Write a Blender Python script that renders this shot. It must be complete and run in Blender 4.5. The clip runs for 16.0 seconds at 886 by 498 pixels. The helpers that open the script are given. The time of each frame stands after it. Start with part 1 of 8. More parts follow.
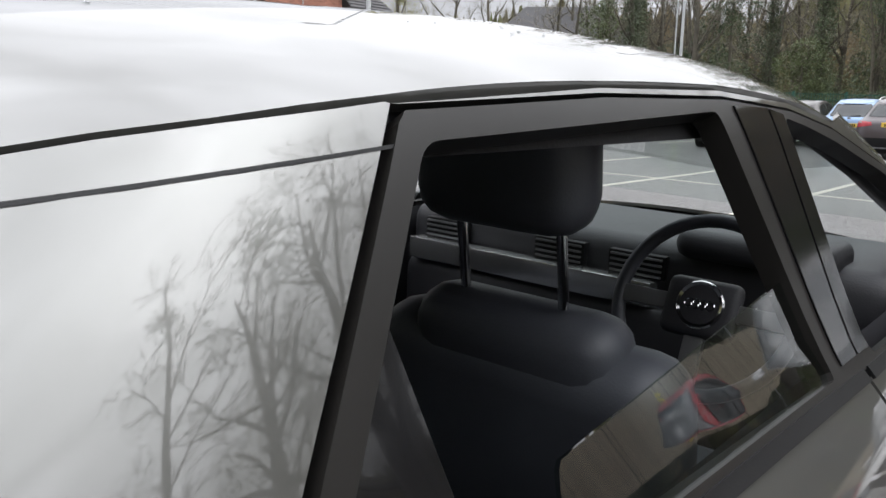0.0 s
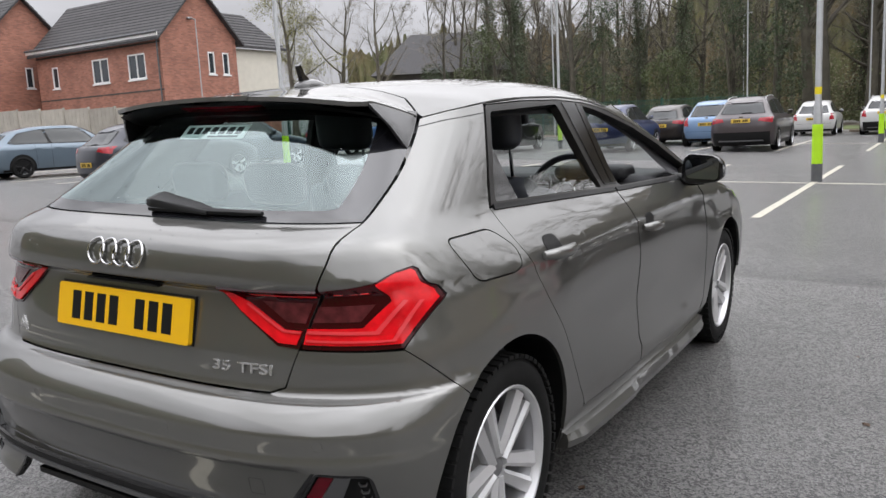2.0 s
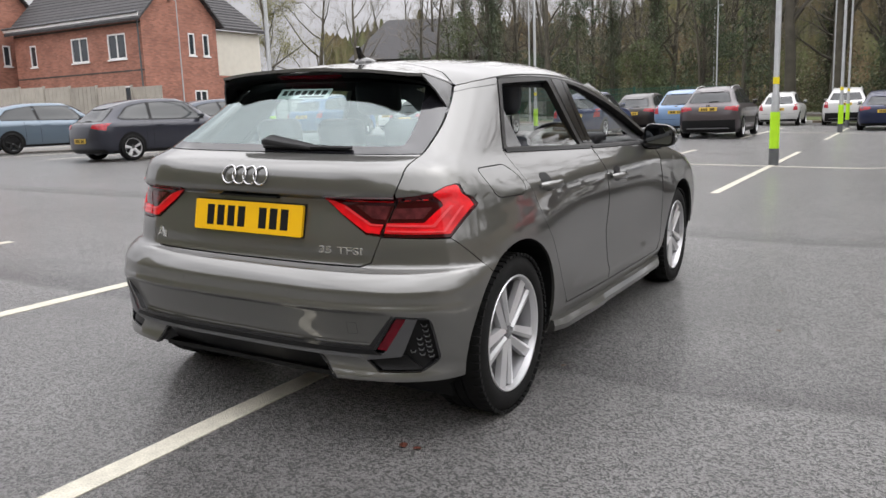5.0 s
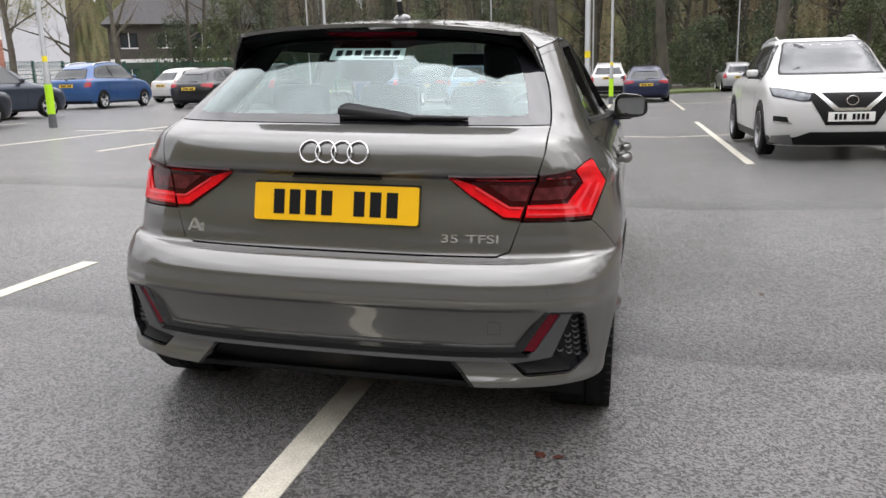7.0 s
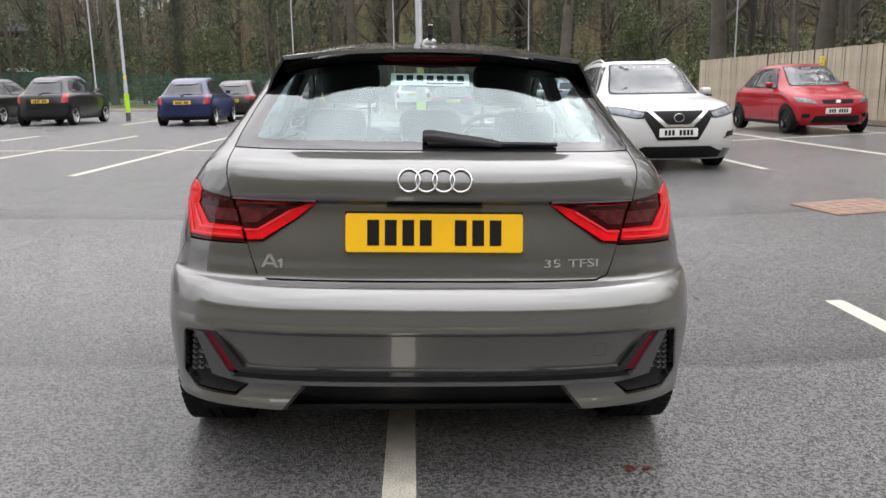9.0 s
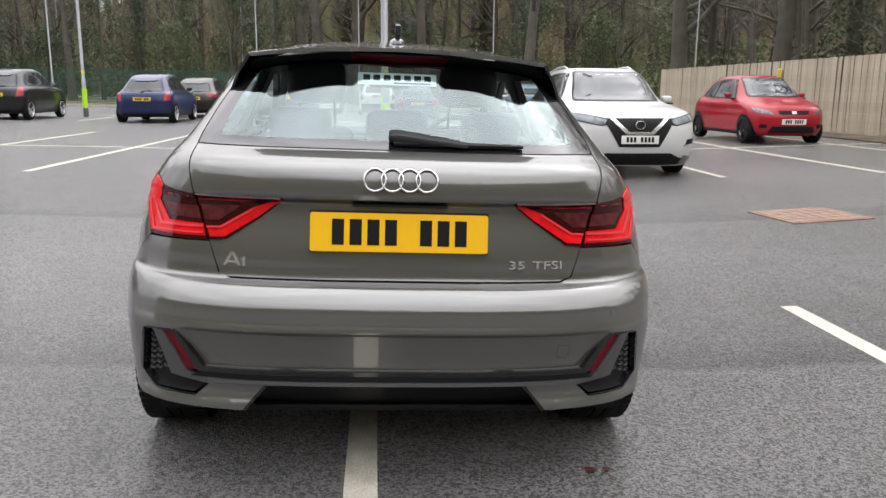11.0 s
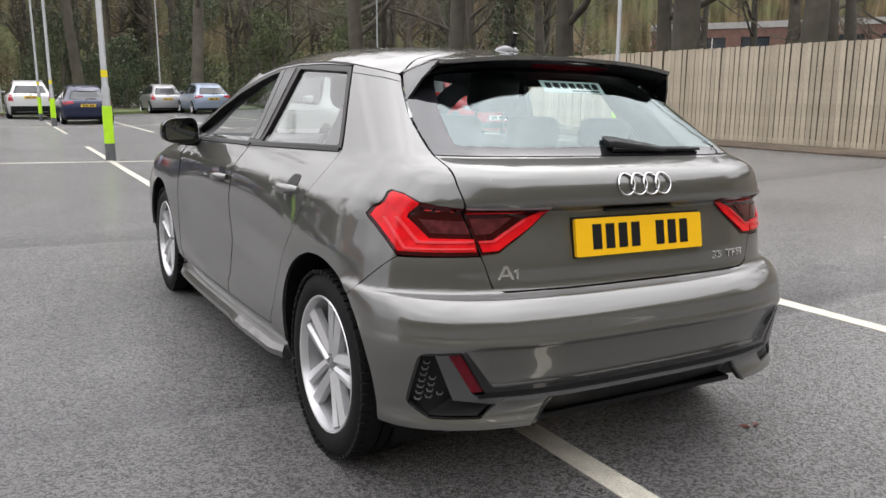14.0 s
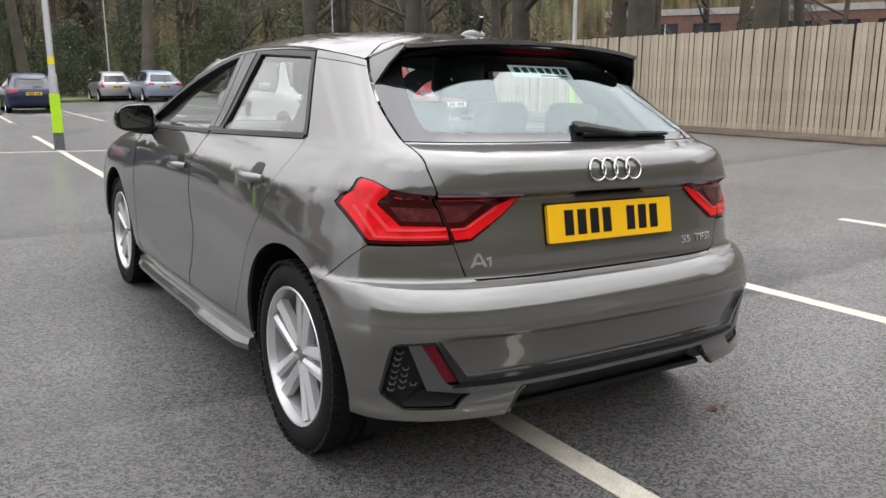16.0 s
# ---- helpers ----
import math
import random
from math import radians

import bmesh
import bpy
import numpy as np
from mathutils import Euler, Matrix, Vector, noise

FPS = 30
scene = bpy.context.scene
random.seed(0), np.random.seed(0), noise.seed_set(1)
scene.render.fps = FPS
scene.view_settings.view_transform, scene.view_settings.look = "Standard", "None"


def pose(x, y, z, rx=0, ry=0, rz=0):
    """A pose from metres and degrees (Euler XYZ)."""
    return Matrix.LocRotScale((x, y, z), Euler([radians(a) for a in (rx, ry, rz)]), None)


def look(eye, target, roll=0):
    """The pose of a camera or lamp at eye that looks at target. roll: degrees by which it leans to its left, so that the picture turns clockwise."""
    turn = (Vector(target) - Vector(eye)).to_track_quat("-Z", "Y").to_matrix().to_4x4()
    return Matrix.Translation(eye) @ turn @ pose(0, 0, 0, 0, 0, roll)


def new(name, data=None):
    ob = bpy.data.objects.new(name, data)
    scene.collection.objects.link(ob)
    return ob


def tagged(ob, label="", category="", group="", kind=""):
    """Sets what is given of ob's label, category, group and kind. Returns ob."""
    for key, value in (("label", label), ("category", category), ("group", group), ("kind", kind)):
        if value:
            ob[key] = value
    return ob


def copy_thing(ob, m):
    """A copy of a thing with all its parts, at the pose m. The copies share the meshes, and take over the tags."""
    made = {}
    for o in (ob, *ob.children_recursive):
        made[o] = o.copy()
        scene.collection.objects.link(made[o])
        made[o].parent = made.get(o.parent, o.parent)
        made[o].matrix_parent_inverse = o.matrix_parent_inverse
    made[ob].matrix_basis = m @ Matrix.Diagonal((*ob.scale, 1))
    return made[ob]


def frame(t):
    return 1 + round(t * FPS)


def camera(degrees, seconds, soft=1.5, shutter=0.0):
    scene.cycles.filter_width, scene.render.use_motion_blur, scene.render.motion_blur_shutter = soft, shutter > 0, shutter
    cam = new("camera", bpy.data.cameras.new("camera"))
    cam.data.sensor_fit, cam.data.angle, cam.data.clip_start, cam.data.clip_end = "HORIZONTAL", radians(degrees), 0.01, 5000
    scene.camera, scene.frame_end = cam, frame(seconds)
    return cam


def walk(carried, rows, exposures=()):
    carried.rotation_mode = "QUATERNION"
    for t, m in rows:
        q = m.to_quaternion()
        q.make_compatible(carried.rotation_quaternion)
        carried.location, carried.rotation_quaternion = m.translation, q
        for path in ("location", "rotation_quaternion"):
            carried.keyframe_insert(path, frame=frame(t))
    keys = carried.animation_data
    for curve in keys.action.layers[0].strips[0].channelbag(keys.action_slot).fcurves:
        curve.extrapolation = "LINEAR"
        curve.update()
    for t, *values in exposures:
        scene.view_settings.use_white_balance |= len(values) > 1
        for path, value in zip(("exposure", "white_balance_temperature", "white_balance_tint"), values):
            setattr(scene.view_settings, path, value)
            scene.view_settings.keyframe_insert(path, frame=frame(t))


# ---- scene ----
cam = camera(58.6, 16.0)
PATH = [
    (0, (0.917, 0.655, 1.294), (-0.310, 2.183, 0.894), 2.6),
    (0.2, (0.984, 0.517, 1.293), (-0.187, 2.086, 0.905), 2.2),
    (0.5, (1.078, 0.291, 1.305), (-0.049, 1.901, 0.934), 1.3),
    (1, (1.315, -0.214, 1.307), (0.217, 1.426, 0.987), -0.8),
    (1.5, (1.541, -0.644, 1.279), (0.475, 1.016, 0.946), -1.0),
    (2, (1.746, -1.132, 1.251), (0.711, 0.547, 0.918), -1.5),
    (2.5, (1.964, -1.502, 1.216), (0.943, 0.184, 0.876), -1.7),
    (3, (2.115, -1.815, 1.208), (1.106, -0.124, 0.859), -1.6),
    (3.5, (2.144, -1.968, 1.212), (1.137, -0.277, 0.858), -1.4),
    (4, (2.159, -1.968, 1.209), (1.145, -0.281, 0.853), -1.2),
    (6.3, (1.432, -2.111, 1.15), (0.717, -0.29, 0.736), 0.4),
    (6.5, (1.276, -2.104, 1.165), (0.635, -0.258, 0.741), 0.3),
    (7, (0.832, -2.108, 1.164), (0.405, -0.204, 0.727), 0.2),
    (7.5, (0.453, -2.115, 1.158), (0.213, -0.178, 0.72), 0.0),
    (8, (0.113, -2.122, 1.176), (0.044, -0.168, 0.755), 0.1),
    (8.5, (-0.067, -2.164, 1.192), (-0.029, -0.205, 0.788), 0.3),
    (11, (-0.081, -2.161, 1.183), (0.099, -0.207, 0.796), 2.1),
    (11.5, (-0.164, -2.132, 1.161), (0.11, -0.189, 0.777), 2.5),
    (12, (-0.498, -2.073, 1.15), (-0.073, -0.157, 0.77), 3.0),
    (12.5, (-0.863, -1.96, 1.128), (-0.253, -0.093, 0.753), 3.6),
    (13, (-1.277, -1.856, 1.15), (-0.484, -0.057, 0.786), 2.7),
    (13.5, (-1.597, -1.765, 1.157), (-0.688, -0.02, 0.796), 2.1),
    (14, (-1.746, -1.669, 1.157), (-0.758, 0.031, 0.794), 1.6),
    (14.5, (-1.773, -1.649, 1.156), (-0.737, 0.023, 0.793), 1.4),
    (15, (-1.774, -1.645, 1.155), (-0.71, 0.008, 0.787), 1.2),
    (15.5, (-1.773, -1.641, 1.155), (-0.699, 0.003, 0.778), 1.3),
    (16, (-1.758, -1.616, 1.151), (-0.682, 0.024, 0.759), 1.4),
]
scene.cycles.max_bounces = 8

# the bays near the main car fall slightly to one side; everything else stands upright
LEAN = Matrix.Rotation(radians(1.7), 4, "Y")
walk(cam, [(t, LEAN @ look(eye, target, roll)) for t, eye, target, roll in PATH], exposures=[(0, 1.68, 6300, 8), (0.5, 1.6, 6300, 8), (1.0, 1.5, 6250, 6), (1.5, 1.5, 6250, 8), (2.4, 1.52, 6500, 10), (4, 1.54, 6500, 10), (6.5, 1.68, 6500, 10), (8.5, 1.74, 6500, 10), (12, 1.74, 6500, 10), (16, 1.68, 6500, 10)])

# ---- world and sun: bright overcast ----
SUN_ELEVATION, SUN_TURN = radians(48), radians(58)
world = bpy.data.worlds.new("overcast")
scene.world = world
world.use_nodes = True
wn, wl = world.node_tree.nodes, world.node_tree.links
sky = wn.new("ShaderNodeTexSky")
sky.sky_type, sky.sun_disc = "NISHITA", False
sky.sun_elevation, sky.sun_rotation = SUN_ELEVATION, SUN_TURN
sky.air_density, sky.dust_density = 1.0, 4.0
grey = wn.new("ShaderNodeHueSaturation")
grey.inputs["Saturation"].default_value = 0.12
coord = wn.new("ShaderNodeTexCoord")
clouds = wn.new("ShaderNodeTexNoise")
clouds.inputs["Scale"].default_value = 2.6
clouds.inputs["Detail"].default_value = 5
clouds.inputs["Distortion"].default_value = 0.6
stretch = wn.new("ShaderNodeMapping")
stretch.inputs["Scale"].default_value = (1, 1, 2.2)
ramp = wn.new("ShaderNodeMapRange")
ramp.inputs["From Min"].default_value, ramp.inputs["From Max"].default_value = 0.3, 0.7
ramp.inputs["To Min"].default_value, ramp.inputs["To Max"].default_value = 0.72, 1.3
cover = wn.new("ShaderNodeMix")
cover.data_type, cover.blend_type = "RGBA", "MULTIPLY"
cover.inputs["Factor"].default_value = 1
wl.new(coord.outputs["Generated"], stretch.inputs["Vector"])
wl.new(stretch.outputs["Vector"], clouds.inputs["Vector"])
wl.new(clouds.outputs["Fac"], ramp.inputs["Value"])
wl.new(sky.outputs["Color"], grey.inputs["Color"])
veil = wn.new("ShaderNodeMix")
veil.data_type = "RGBA"
veil.inputs["Factor"].default_value = 0.89
veil.inputs["B"].default_value = (4.55, 4.5, 4.72, 1)
wl.new(grey.outputs["Color"], veil.inputs["A"])
wl.new(veil.outputs["Result"], cover.inputs["A"])
wl.new(ramp.outputs["Result"], cover.inputs["B"])
# an overcast sky is several times as bright overhead as at a wooded horizon
up = wn.new("ShaderNodeSeparateXYZ")
rise = wn.new("ShaderNodeMapRange")
rise.inputs["To Min"].default_value, rise.inputs["To Max"].default_value = 0.32, 1.55
dome = wn.new("ShaderNodeMix")
dome.data_type, dome.blend_type = "RGBA", "MULTIPLY"
dome.inputs["Factor"].default_value = 1
wl.new(coord.outputs["Generated"], up.inputs["Vector"])
climb = wn.new("ShaderNodeMath")
climb.operation, climb.use_clamp = "POWER", True
climb.inputs[1].default_value = 1.5
wl.new(up.outputs["Z"], climb.inputs[0])
wl.new(climb.outputs["Value"], rise.inputs["Value"])
wl.new(cover.outputs["Result"], dome.inputs["A"])
wl.new(rise.outputs["Result"], dome.inputs["B"])
wl.new(dome.outputs["Result"], wn["Background"].inputs["Color"])
wn["Background"].inputs["Strength"].default_value = 0.146
sun = new("sun", bpy.data.lights.new("sun", "SUN"))
sun.data.energy, sun.data.angle, sun.data.color = 0.5, radians(180), (1.0, 0.97, 0.93)
sun.matrix_world = look((0, 0, 30), Vector((0, 0, 30)) - 10 * Vector((math.sin(SUN_TURN) * math.cos(SUN_ELEVATION), math.cos(SUN_TURN) * math.cos(SUN_ELEVATION), math.sin(SUN_ELEVATION))))


# ---- materials ----
def material(name, color, rough=0.5, metal=0.0, vary=0.12, scale=8.0, bump=0.0, bump_scale=60.0, coat=0.0, random_tint=0.0, specular=0.5, trans=0.0, rough_vary=0.0, fine=0.0):
    """A principled surface whose colour varies at a coarse and a fine scale, with fine relief."""
    m = bpy.data.materials.new(name)
    m.use_nodes = True
    n, l = m.node_tree.nodes, m.node_tree.links
    b = n["Principled BSDF"]
    b.inputs["Roughness"].default_value, b.inputs["Metallic"].default_value = rough, metal
    b.inputs["Specular IOR Level"].default_value = specular
    b.inputs["Coat Weight"].default_value, b.inputs["Coat Roughness"].default_value = coat, 0.03
    b.inputs["Transmission Weight"].default_value = trans
    tc = n.new("ShaderNodeTexCoord")
    big = n.new("ShaderNodeTexNoise")
    big.inputs["Scale"].default_value, big.inputs["Detail"].default_value = scale, 4
    l.new(tc.outputs["Object"], big.inputs["Vector"])
    span = n.new("ShaderNodeMapRange")
    span.inputs["From Min"].default_value, span.inputs["From Max"].default_value = 0.25, 0.75
    span.inputs["To Min"].default_value, span.inputs["To Max"].default_value = 1 - vary, 1 + vary
    l.new(big.outputs["Fac"], span.inputs["Value"])
    tint = n.new("ShaderNodeMix")
    tint.data_type, tint.blend_type = "RGBA", "MULTIPLY"
    tint.inputs["Factor"].default_value = 1
    tint.inputs["A"].default_value = (*color, 1)
    value = span.outputs["Result"]
    if fine:
        small = n.new("ShaderNodeTexNoise")
        small.inputs["Scale"].default_value, small.inputs["Detail"].default_value = bump_scale, 3
        l.new(tc.outputs["Object"], small.inputs["Vector"])
        sm = n.new("ShaderNodeMapRange")
        sm.inputs["From Min"].default_value, sm.inputs["From Max"].default_value = 0.3, 0.7
        sm.inputs["To Min"].default_value, sm.inputs["To Max"].default_value = 1 - fine, 1 + fine
        l.new(small.outputs["Fac"], sm.inputs["Value"])
        mu = n.new("ShaderNodeMath")
        mu.operation = "MULTIPLY"
        l.new(value, mu.inputs[0]), l.new(sm.outputs["Result"], mu.inputs[1])
        value = mu.outputs["Value"]
    if random_tint:
        info = n.new("ShaderNodeObjectInfo")
        rm = n.new("ShaderNodeMapRange")
        rm.inputs["To Min"].default_value, rm.inputs["To Max"].default_value = 1 - random_tint, 1 + random_tint
        l.new(info.outputs["Random"], rm.inputs["Value"])
        mu = n.new("ShaderNodeMath")
        mu.operation = "MULTIPLY"
        l.new(value, mu.inputs[0]), l.new(rm.outputs["Result"], mu.inputs[1])
        value = mu.outputs["Value"]
    l.new(value, tint.inputs["B"])
    l.new(tint.outputs["Result"], b.inputs["Base Color"])
    if rough_vary:
        rv = n.new("ShaderNodeMapRange")
        rv.inputs["From Min"].default_value, rv.inputs["From Max"].default_value = 0.3, 0.7
        rv.inputs["To Min"].default_value, rv.inputs["To Max"].default_value = max(0, rough - rough_vary), rough + rough_vary
        l.new(big.outputs["Fac"], rv.inputs["Value"])
        l.new(rv.outputs["Result"], b.inputs["Roughness"])
    if bump:
        grain = n.new("ShaderNodeTexNoise")
        grain.inputs["Scale"].default_value, grain.inputs["Detail"].default_value = bump_scale, 5
        l.new(tc.outputs["Object"], grain.inputs["Vector"])
        bn = n.new("ShaderNodeBump")
        bn.inputs["Strength"].default_value, bn.inputs["Distance"].default_value = bump, 0.01
        l.new(grain.outputs["Fac"], bn.inputs["Height"])
        l.new(bn.outputs["Normal"], b.inputs["Normal"])
    return m


def glass_material(name, color, alpha=0.35, rough=0.02, gleam=(1, 1, 1)):
    """Car glass: a dark tinted sheet that mirrors the sky and lets part of the light through."""
    m = bpy.data.materials.new(name)
    m.use_nodes = True
    n, l = m.node_tree.nodes, m.node_tree.links
    n.remove(n["Principled BSDF"])
    clear = n.new("ShaderNodeBsdfTransparent")
    clear.inputs["Color"].default_value = (*color, 1)
    shine = n.new("ShaderNodeBsdfGlossy")
    shine.inputs["Roughness"].default_value = rough
    shine.inputs["Color"].default_value = (*gleam, 1)
    # the same gloss from both sides of the pane, stronger at a slant
    facing = n.new("ShaderNodeLayerWeight")
    facing.inputs["Blend"].default_value = 0.5
    fres = n.new("ShaderNodeMath")
    fres.operation = "POWER"
    fres.inputs[1].default_value = 4.6
    l.new(facing.outputs["Facing"], fres.inputs[0])
    lift = n.new("ShaderNodeMath")
    lift.operation, lift.use_clamp = "MULTIPLY_ADD", True
    lift.inputs[1].default_value, lift.inputs[2].default_value = 0.95, alpha + 0.042
    mix = n.new("ShaderNodeMixShader")
    l.new(fres.outputs["Value"], lift.inputs[0])
    l.new(lift.outputs["Value"], mix.inputs["Fac"])
    l.new(clear.outputs["BSDF"], mix.inputs[1]), l.new(shine.outputs["BSDF"], mix.inputs[2])
    l.new(mix.outputs["Shader"], n["Material Output"].inputs["Surface"])
    return m


def asphalt_material():
    m = bpy.data.materials.new("damp_asphalt")
    m.use_nodes = True
    n, l = m.node_tree.nodes, m.node_tree.links
    b = n["Principled BSDF"]
    tc = n.new("ShaderNodeTexCoord")

    def tex(kind, scale, detail=4):
        t = n.new(kind)
        t.inputs["Scale"].default_value = scale
        if "Detail" in t.inputs:
            t.inputs["Detail"].default_value = detail
        l.new(tc.outputs["Object"], t.inputs["Vector"])
        return t

    def span(src, a, b_, c, d):
        r = n.new("ShaderNodeMapRange")
        r.inputs["From Min"].default_value, r.inputs["From Max"].default_value = a, b_
        r.inputs["To Min"].default_value, r.inputs["To Max"].default_value = c, d
        l.new(src, r.inputs["Value"])
        return r.outputs["Result"]

    def mul(p, q, op="MULTIPLY"):
        k = n.new("ShaderNodeMath")
        k.operation = op
        l.new(p, k.inputs[0])
        if isinstance(q, float):
            k.inputs[1].default_value = q
        else:
            l.new(q, k.inputs[1])
        return k.outputs["Value"]

    b.inputs["Specular IOR Level"].default_value, b.inputs["IOR"].default_value = 1.0, 1.53
    stones = tex("ShaderNodeTexVoronoi", 122)
    stones.inputs["Randomness"].default_value = 1
    grit = tex("ShaderNodeTexNoise", 260, 2)
    wet = tex("ShaderNodeTexNoise", 0.42, 5)
    blot = tex("ShaderNodeTexNoise", 2.7, 4)
    wetness = span(wet.outputs["Fac"], 0.36, 0.66, 0.0, 1.0)
    # colour: dark binder with paler stones
    pick = n.new("ShaderNodeValToRGB")
    for at_, v in ((0.50, 0.36), (0.77, 1.05), (0.92, 3.1)):
        e = pick.color_ramp.elements.new(at_)
        e.color = (v, v, v, 1)
    pick.color_ramp.elements[0].color, pick.color_ramp.elements[-1].color = (0.14, 0.14, 0.14, 1), (6.4, 6.4, 6.4, 1)
    first = n.new("ShaderNodeSeparateColor")
    l.new(stones.outputs["Color"], first.inputs["Color"])
    l.new(first.outputs["Red"], pick.inputs["Fac"])
    shade = mul(pick.outputs["Color"], span(grit.outputs["Fac"], 0.3, 0.7, 0.5, 1.5))
    shade = mul(shade, span(blot.outputs["Fac"], 0.3, 0.7, 0.90, 1.10))
    shade = mul(shade, span(wetness, 0, 1, 1.12, 0.82))
    # joints where one lay of asphalt meets the next: coarser and darker on the far side
    at = n.new("ShaderNodeSeparateXYZ")
    l.new(tc.outputs["Object"], at.inputs["Vector"])
    across = mul(at.outputs["Y"], mul(blot.outputs["Fac"], 0.16), "ADD")
    joint = mul(span(across, 1.16, 1.24, 0, 1), span(across, 1.3, 1.95, 1, 0))
    joint = mul(joint, mul(span(across, 5.0, 5.12, 0, 0.6), span(across, 5.15, 5.8, 1, 0)), "ADD")
    shade = mul(shade, span(joint, 0, 1, 1.0, 0.6))
    tint = n.new("ShaderNodeMix")
    tint.data_type, tint.blend_type = "RGBA", "MULTIPLY"
    tint.inputs["Factor"].default_value = 1
    tint.inputs["A"].default_value = (0.0305, 0.0295, 0.0286, 1)
    l.new(shade, tint.inputs["B"])
    l.new(tint.outputs["Result"], b.inputs["Base Color"])
    polish = span(first.outputs["Green"], 0.0, 1.0, 0.6, 1.8)
    l.new(mul(mul(span(wetness, 0, 1, 0.36, 0.24), polish), span(joint, 0, 1, 1.0, 1.7)), b.inputs["Roughness"])
    b.inputs["Coat Weight"].default_value, b.inputs["Coat Roughness"].default_value, b.inputs["Coat IOR"].default_value = 0.4, 0.2, 1.33
    height = mul(mul(stones.outputs["Distance"], 0.9), mul(grit.outputs["Fac"], 0.35), "ADD")
    bn = n.new("ShaderNodeBump")
    bn.inputs["Strength"].default_value, bn.inputs["Distance"].default_value = 1.0, 0.013
    l.new(height, bn.inputs["Height"])
    l.new(bn.outputs["Normal"], b.inputs["Normal"])
    return m


ASPHALT = asphalt_material()
LINE_PAINT = material("worn_white_line_paint", (0.47, 0.445, 0.37), 0.55, vary=0.18, scale=14, bump=0.5, bump_scale=140, fine=0.22)
FENCE_WOOD = material("weathered_fence_board", (0.43, 0.375, 0.285), 0.85, vary=0.14, scale=2.2, bump=0.4, bump_scale=45, random_tint=0.13, fine=0.16)
# near-black brown: the shade in the fence gaps put into a colour
FENCE_SHADE = material("fence_gap_shade", (0.06, 0.05, 0.036), 0.9, vary=0.3, scale=2.0)
FENCE_GREY = material("grey_fence_board", (0.40, 0.37, 0.32), 0.9, vary=0.15, scale=2.0, random_tint=0.12)
STEEL = material("galvanised_steel", (0.42, 0.43, 0.44), 0.45, 0.6, vary=0.08, scale=12, bump=0.05)
POLE_GREY = material("dark_grey_pole_base", (0.10, 0.105, 0.11), 0.5, vary=0.2, scale=10)
HI_VIS = material("lime_green_sleeve", (0.45, 0.78, 0.02), 0.45, vary=0.08, scale=5)
YELLOW = material("yellow_sign_face", (0.80, 0.66, 0.02), 0.4, vary=0.05)
BARK = material("damp_bark", (0.082, 0.073, 0.056), 0.9, vary=0.35, scale=2.5, bump=0.6, bump_scale=25, random_tint=0.25)
BARK_PALE = material("pale_twig_bark", (0.15, 0.135, 0.10), 0.9, vary=0.35, scale=1.5, random_tint=0.25)
IVY = material("dark_ivy_leaf", (0.06, 0.08, 0.038), 0.55, vary=0.5, scale=1.3, random_tint=0.2)
SCRUB = material("winter_scrub_leaf", (0.115, 0.135, 0.06), 0.8, vary=0.65, scale=0.4)
BROWN_SCRUB = material("dead_bracken", (0.18, 0.16, 0.11), 0.9, vary=0.5, scale=0.6)
GRASS = material("verge_grass", (0.10, 0.125, 0.045), 0.9, vary=0.35, scale=1.2, bump=0.5, bump_scale=30)
SOIL = material("leaf_litter", (0.10, 0.082, 0.062), 0.95, vary=0.4, scale=2.5, bump=0.6, bump_scale=22, fine=0.3)
LITTER = material("wet_brown_leaf_litter", (0.105, 0.080, 0.056), 0.9, vary=0.5, scale=1.7, bump=1.0, bump_scale=28, fine=0.45)
KERB = material("concrete_kerb", (0.34, 0.33, 0.31), 0.85, vary=0.15, scale=3, bump=0.2)
FAR_BRICK = material("dull_far_brick", (0.15, 0.085, 0.065), 0.9, vary=0.2, scale=2)


def brick_material():
    """Red facing brick laid in stretcher bond with thin grey joints."""
    m = material("red_facing_brick", (0.345, 0.155, 0.110), 0.9, vary=0.2, scale=1.1, bump=0.2, bump_scale=30, fine=0.12)
    n, l = m.node_tree.nodes, m.node_tree.links
    tc = n.new("ShaderNodeTexCoord")
    sep, add, join = n.new("ShaderNodeSeparateXYZ"), n.new("ShaderNodeMath"), n.new("ShaderNodeCombineXYZ")
    l.new(tc.outputs["Object"], sep.inputs["Vector"])
    l.new(sep.outputs["X"], add.inputs[0]), l.new(sep.outputs["Y"], add.inputs[1])
    l.new(add.outputs["Value"], join.inputs["X"]), l.new(sep.outputs["Z"], join.inputs["Y"])
    bond = n.new("ShaderNodeTexBrick")
    bond.inputs["Scale"].default_value = 1.0
    bond.inputs["Brick Width"].default_value, bond.inputs["Row Height"].default_value = 0.225, 0.075
    bond.inputs["Mortar Size"].default_value = 0.006
    bond.inputs["Color1"].default_value, bond.inputs["Color2"].default_value = (0.78, 0.78, 0.78, 1), (1.22, 1.2, 1.18, 1)
    bond.inputs["Mortar"].default_value = (0.85, 1.1, 1.25, 1)
    l.new(join.outputs["Vector"], bond.inputs["Vector"])
    mix = n.new("ShaderNodeMix")
    mix.data_type, mix.blend_type = "RGBA", "MULTIPLY"
    mix.inputs["Factor"].default_value = 1
    base = n["Principled BSDF"].inputs["Base Color"]
    l.new(base.links[0].from_socket, mix.inputs["A"])
    l.new(bond.outputs["Color"], mix.inputs["B"])
    l.new(mix.outputs["Result"], base)
    return m


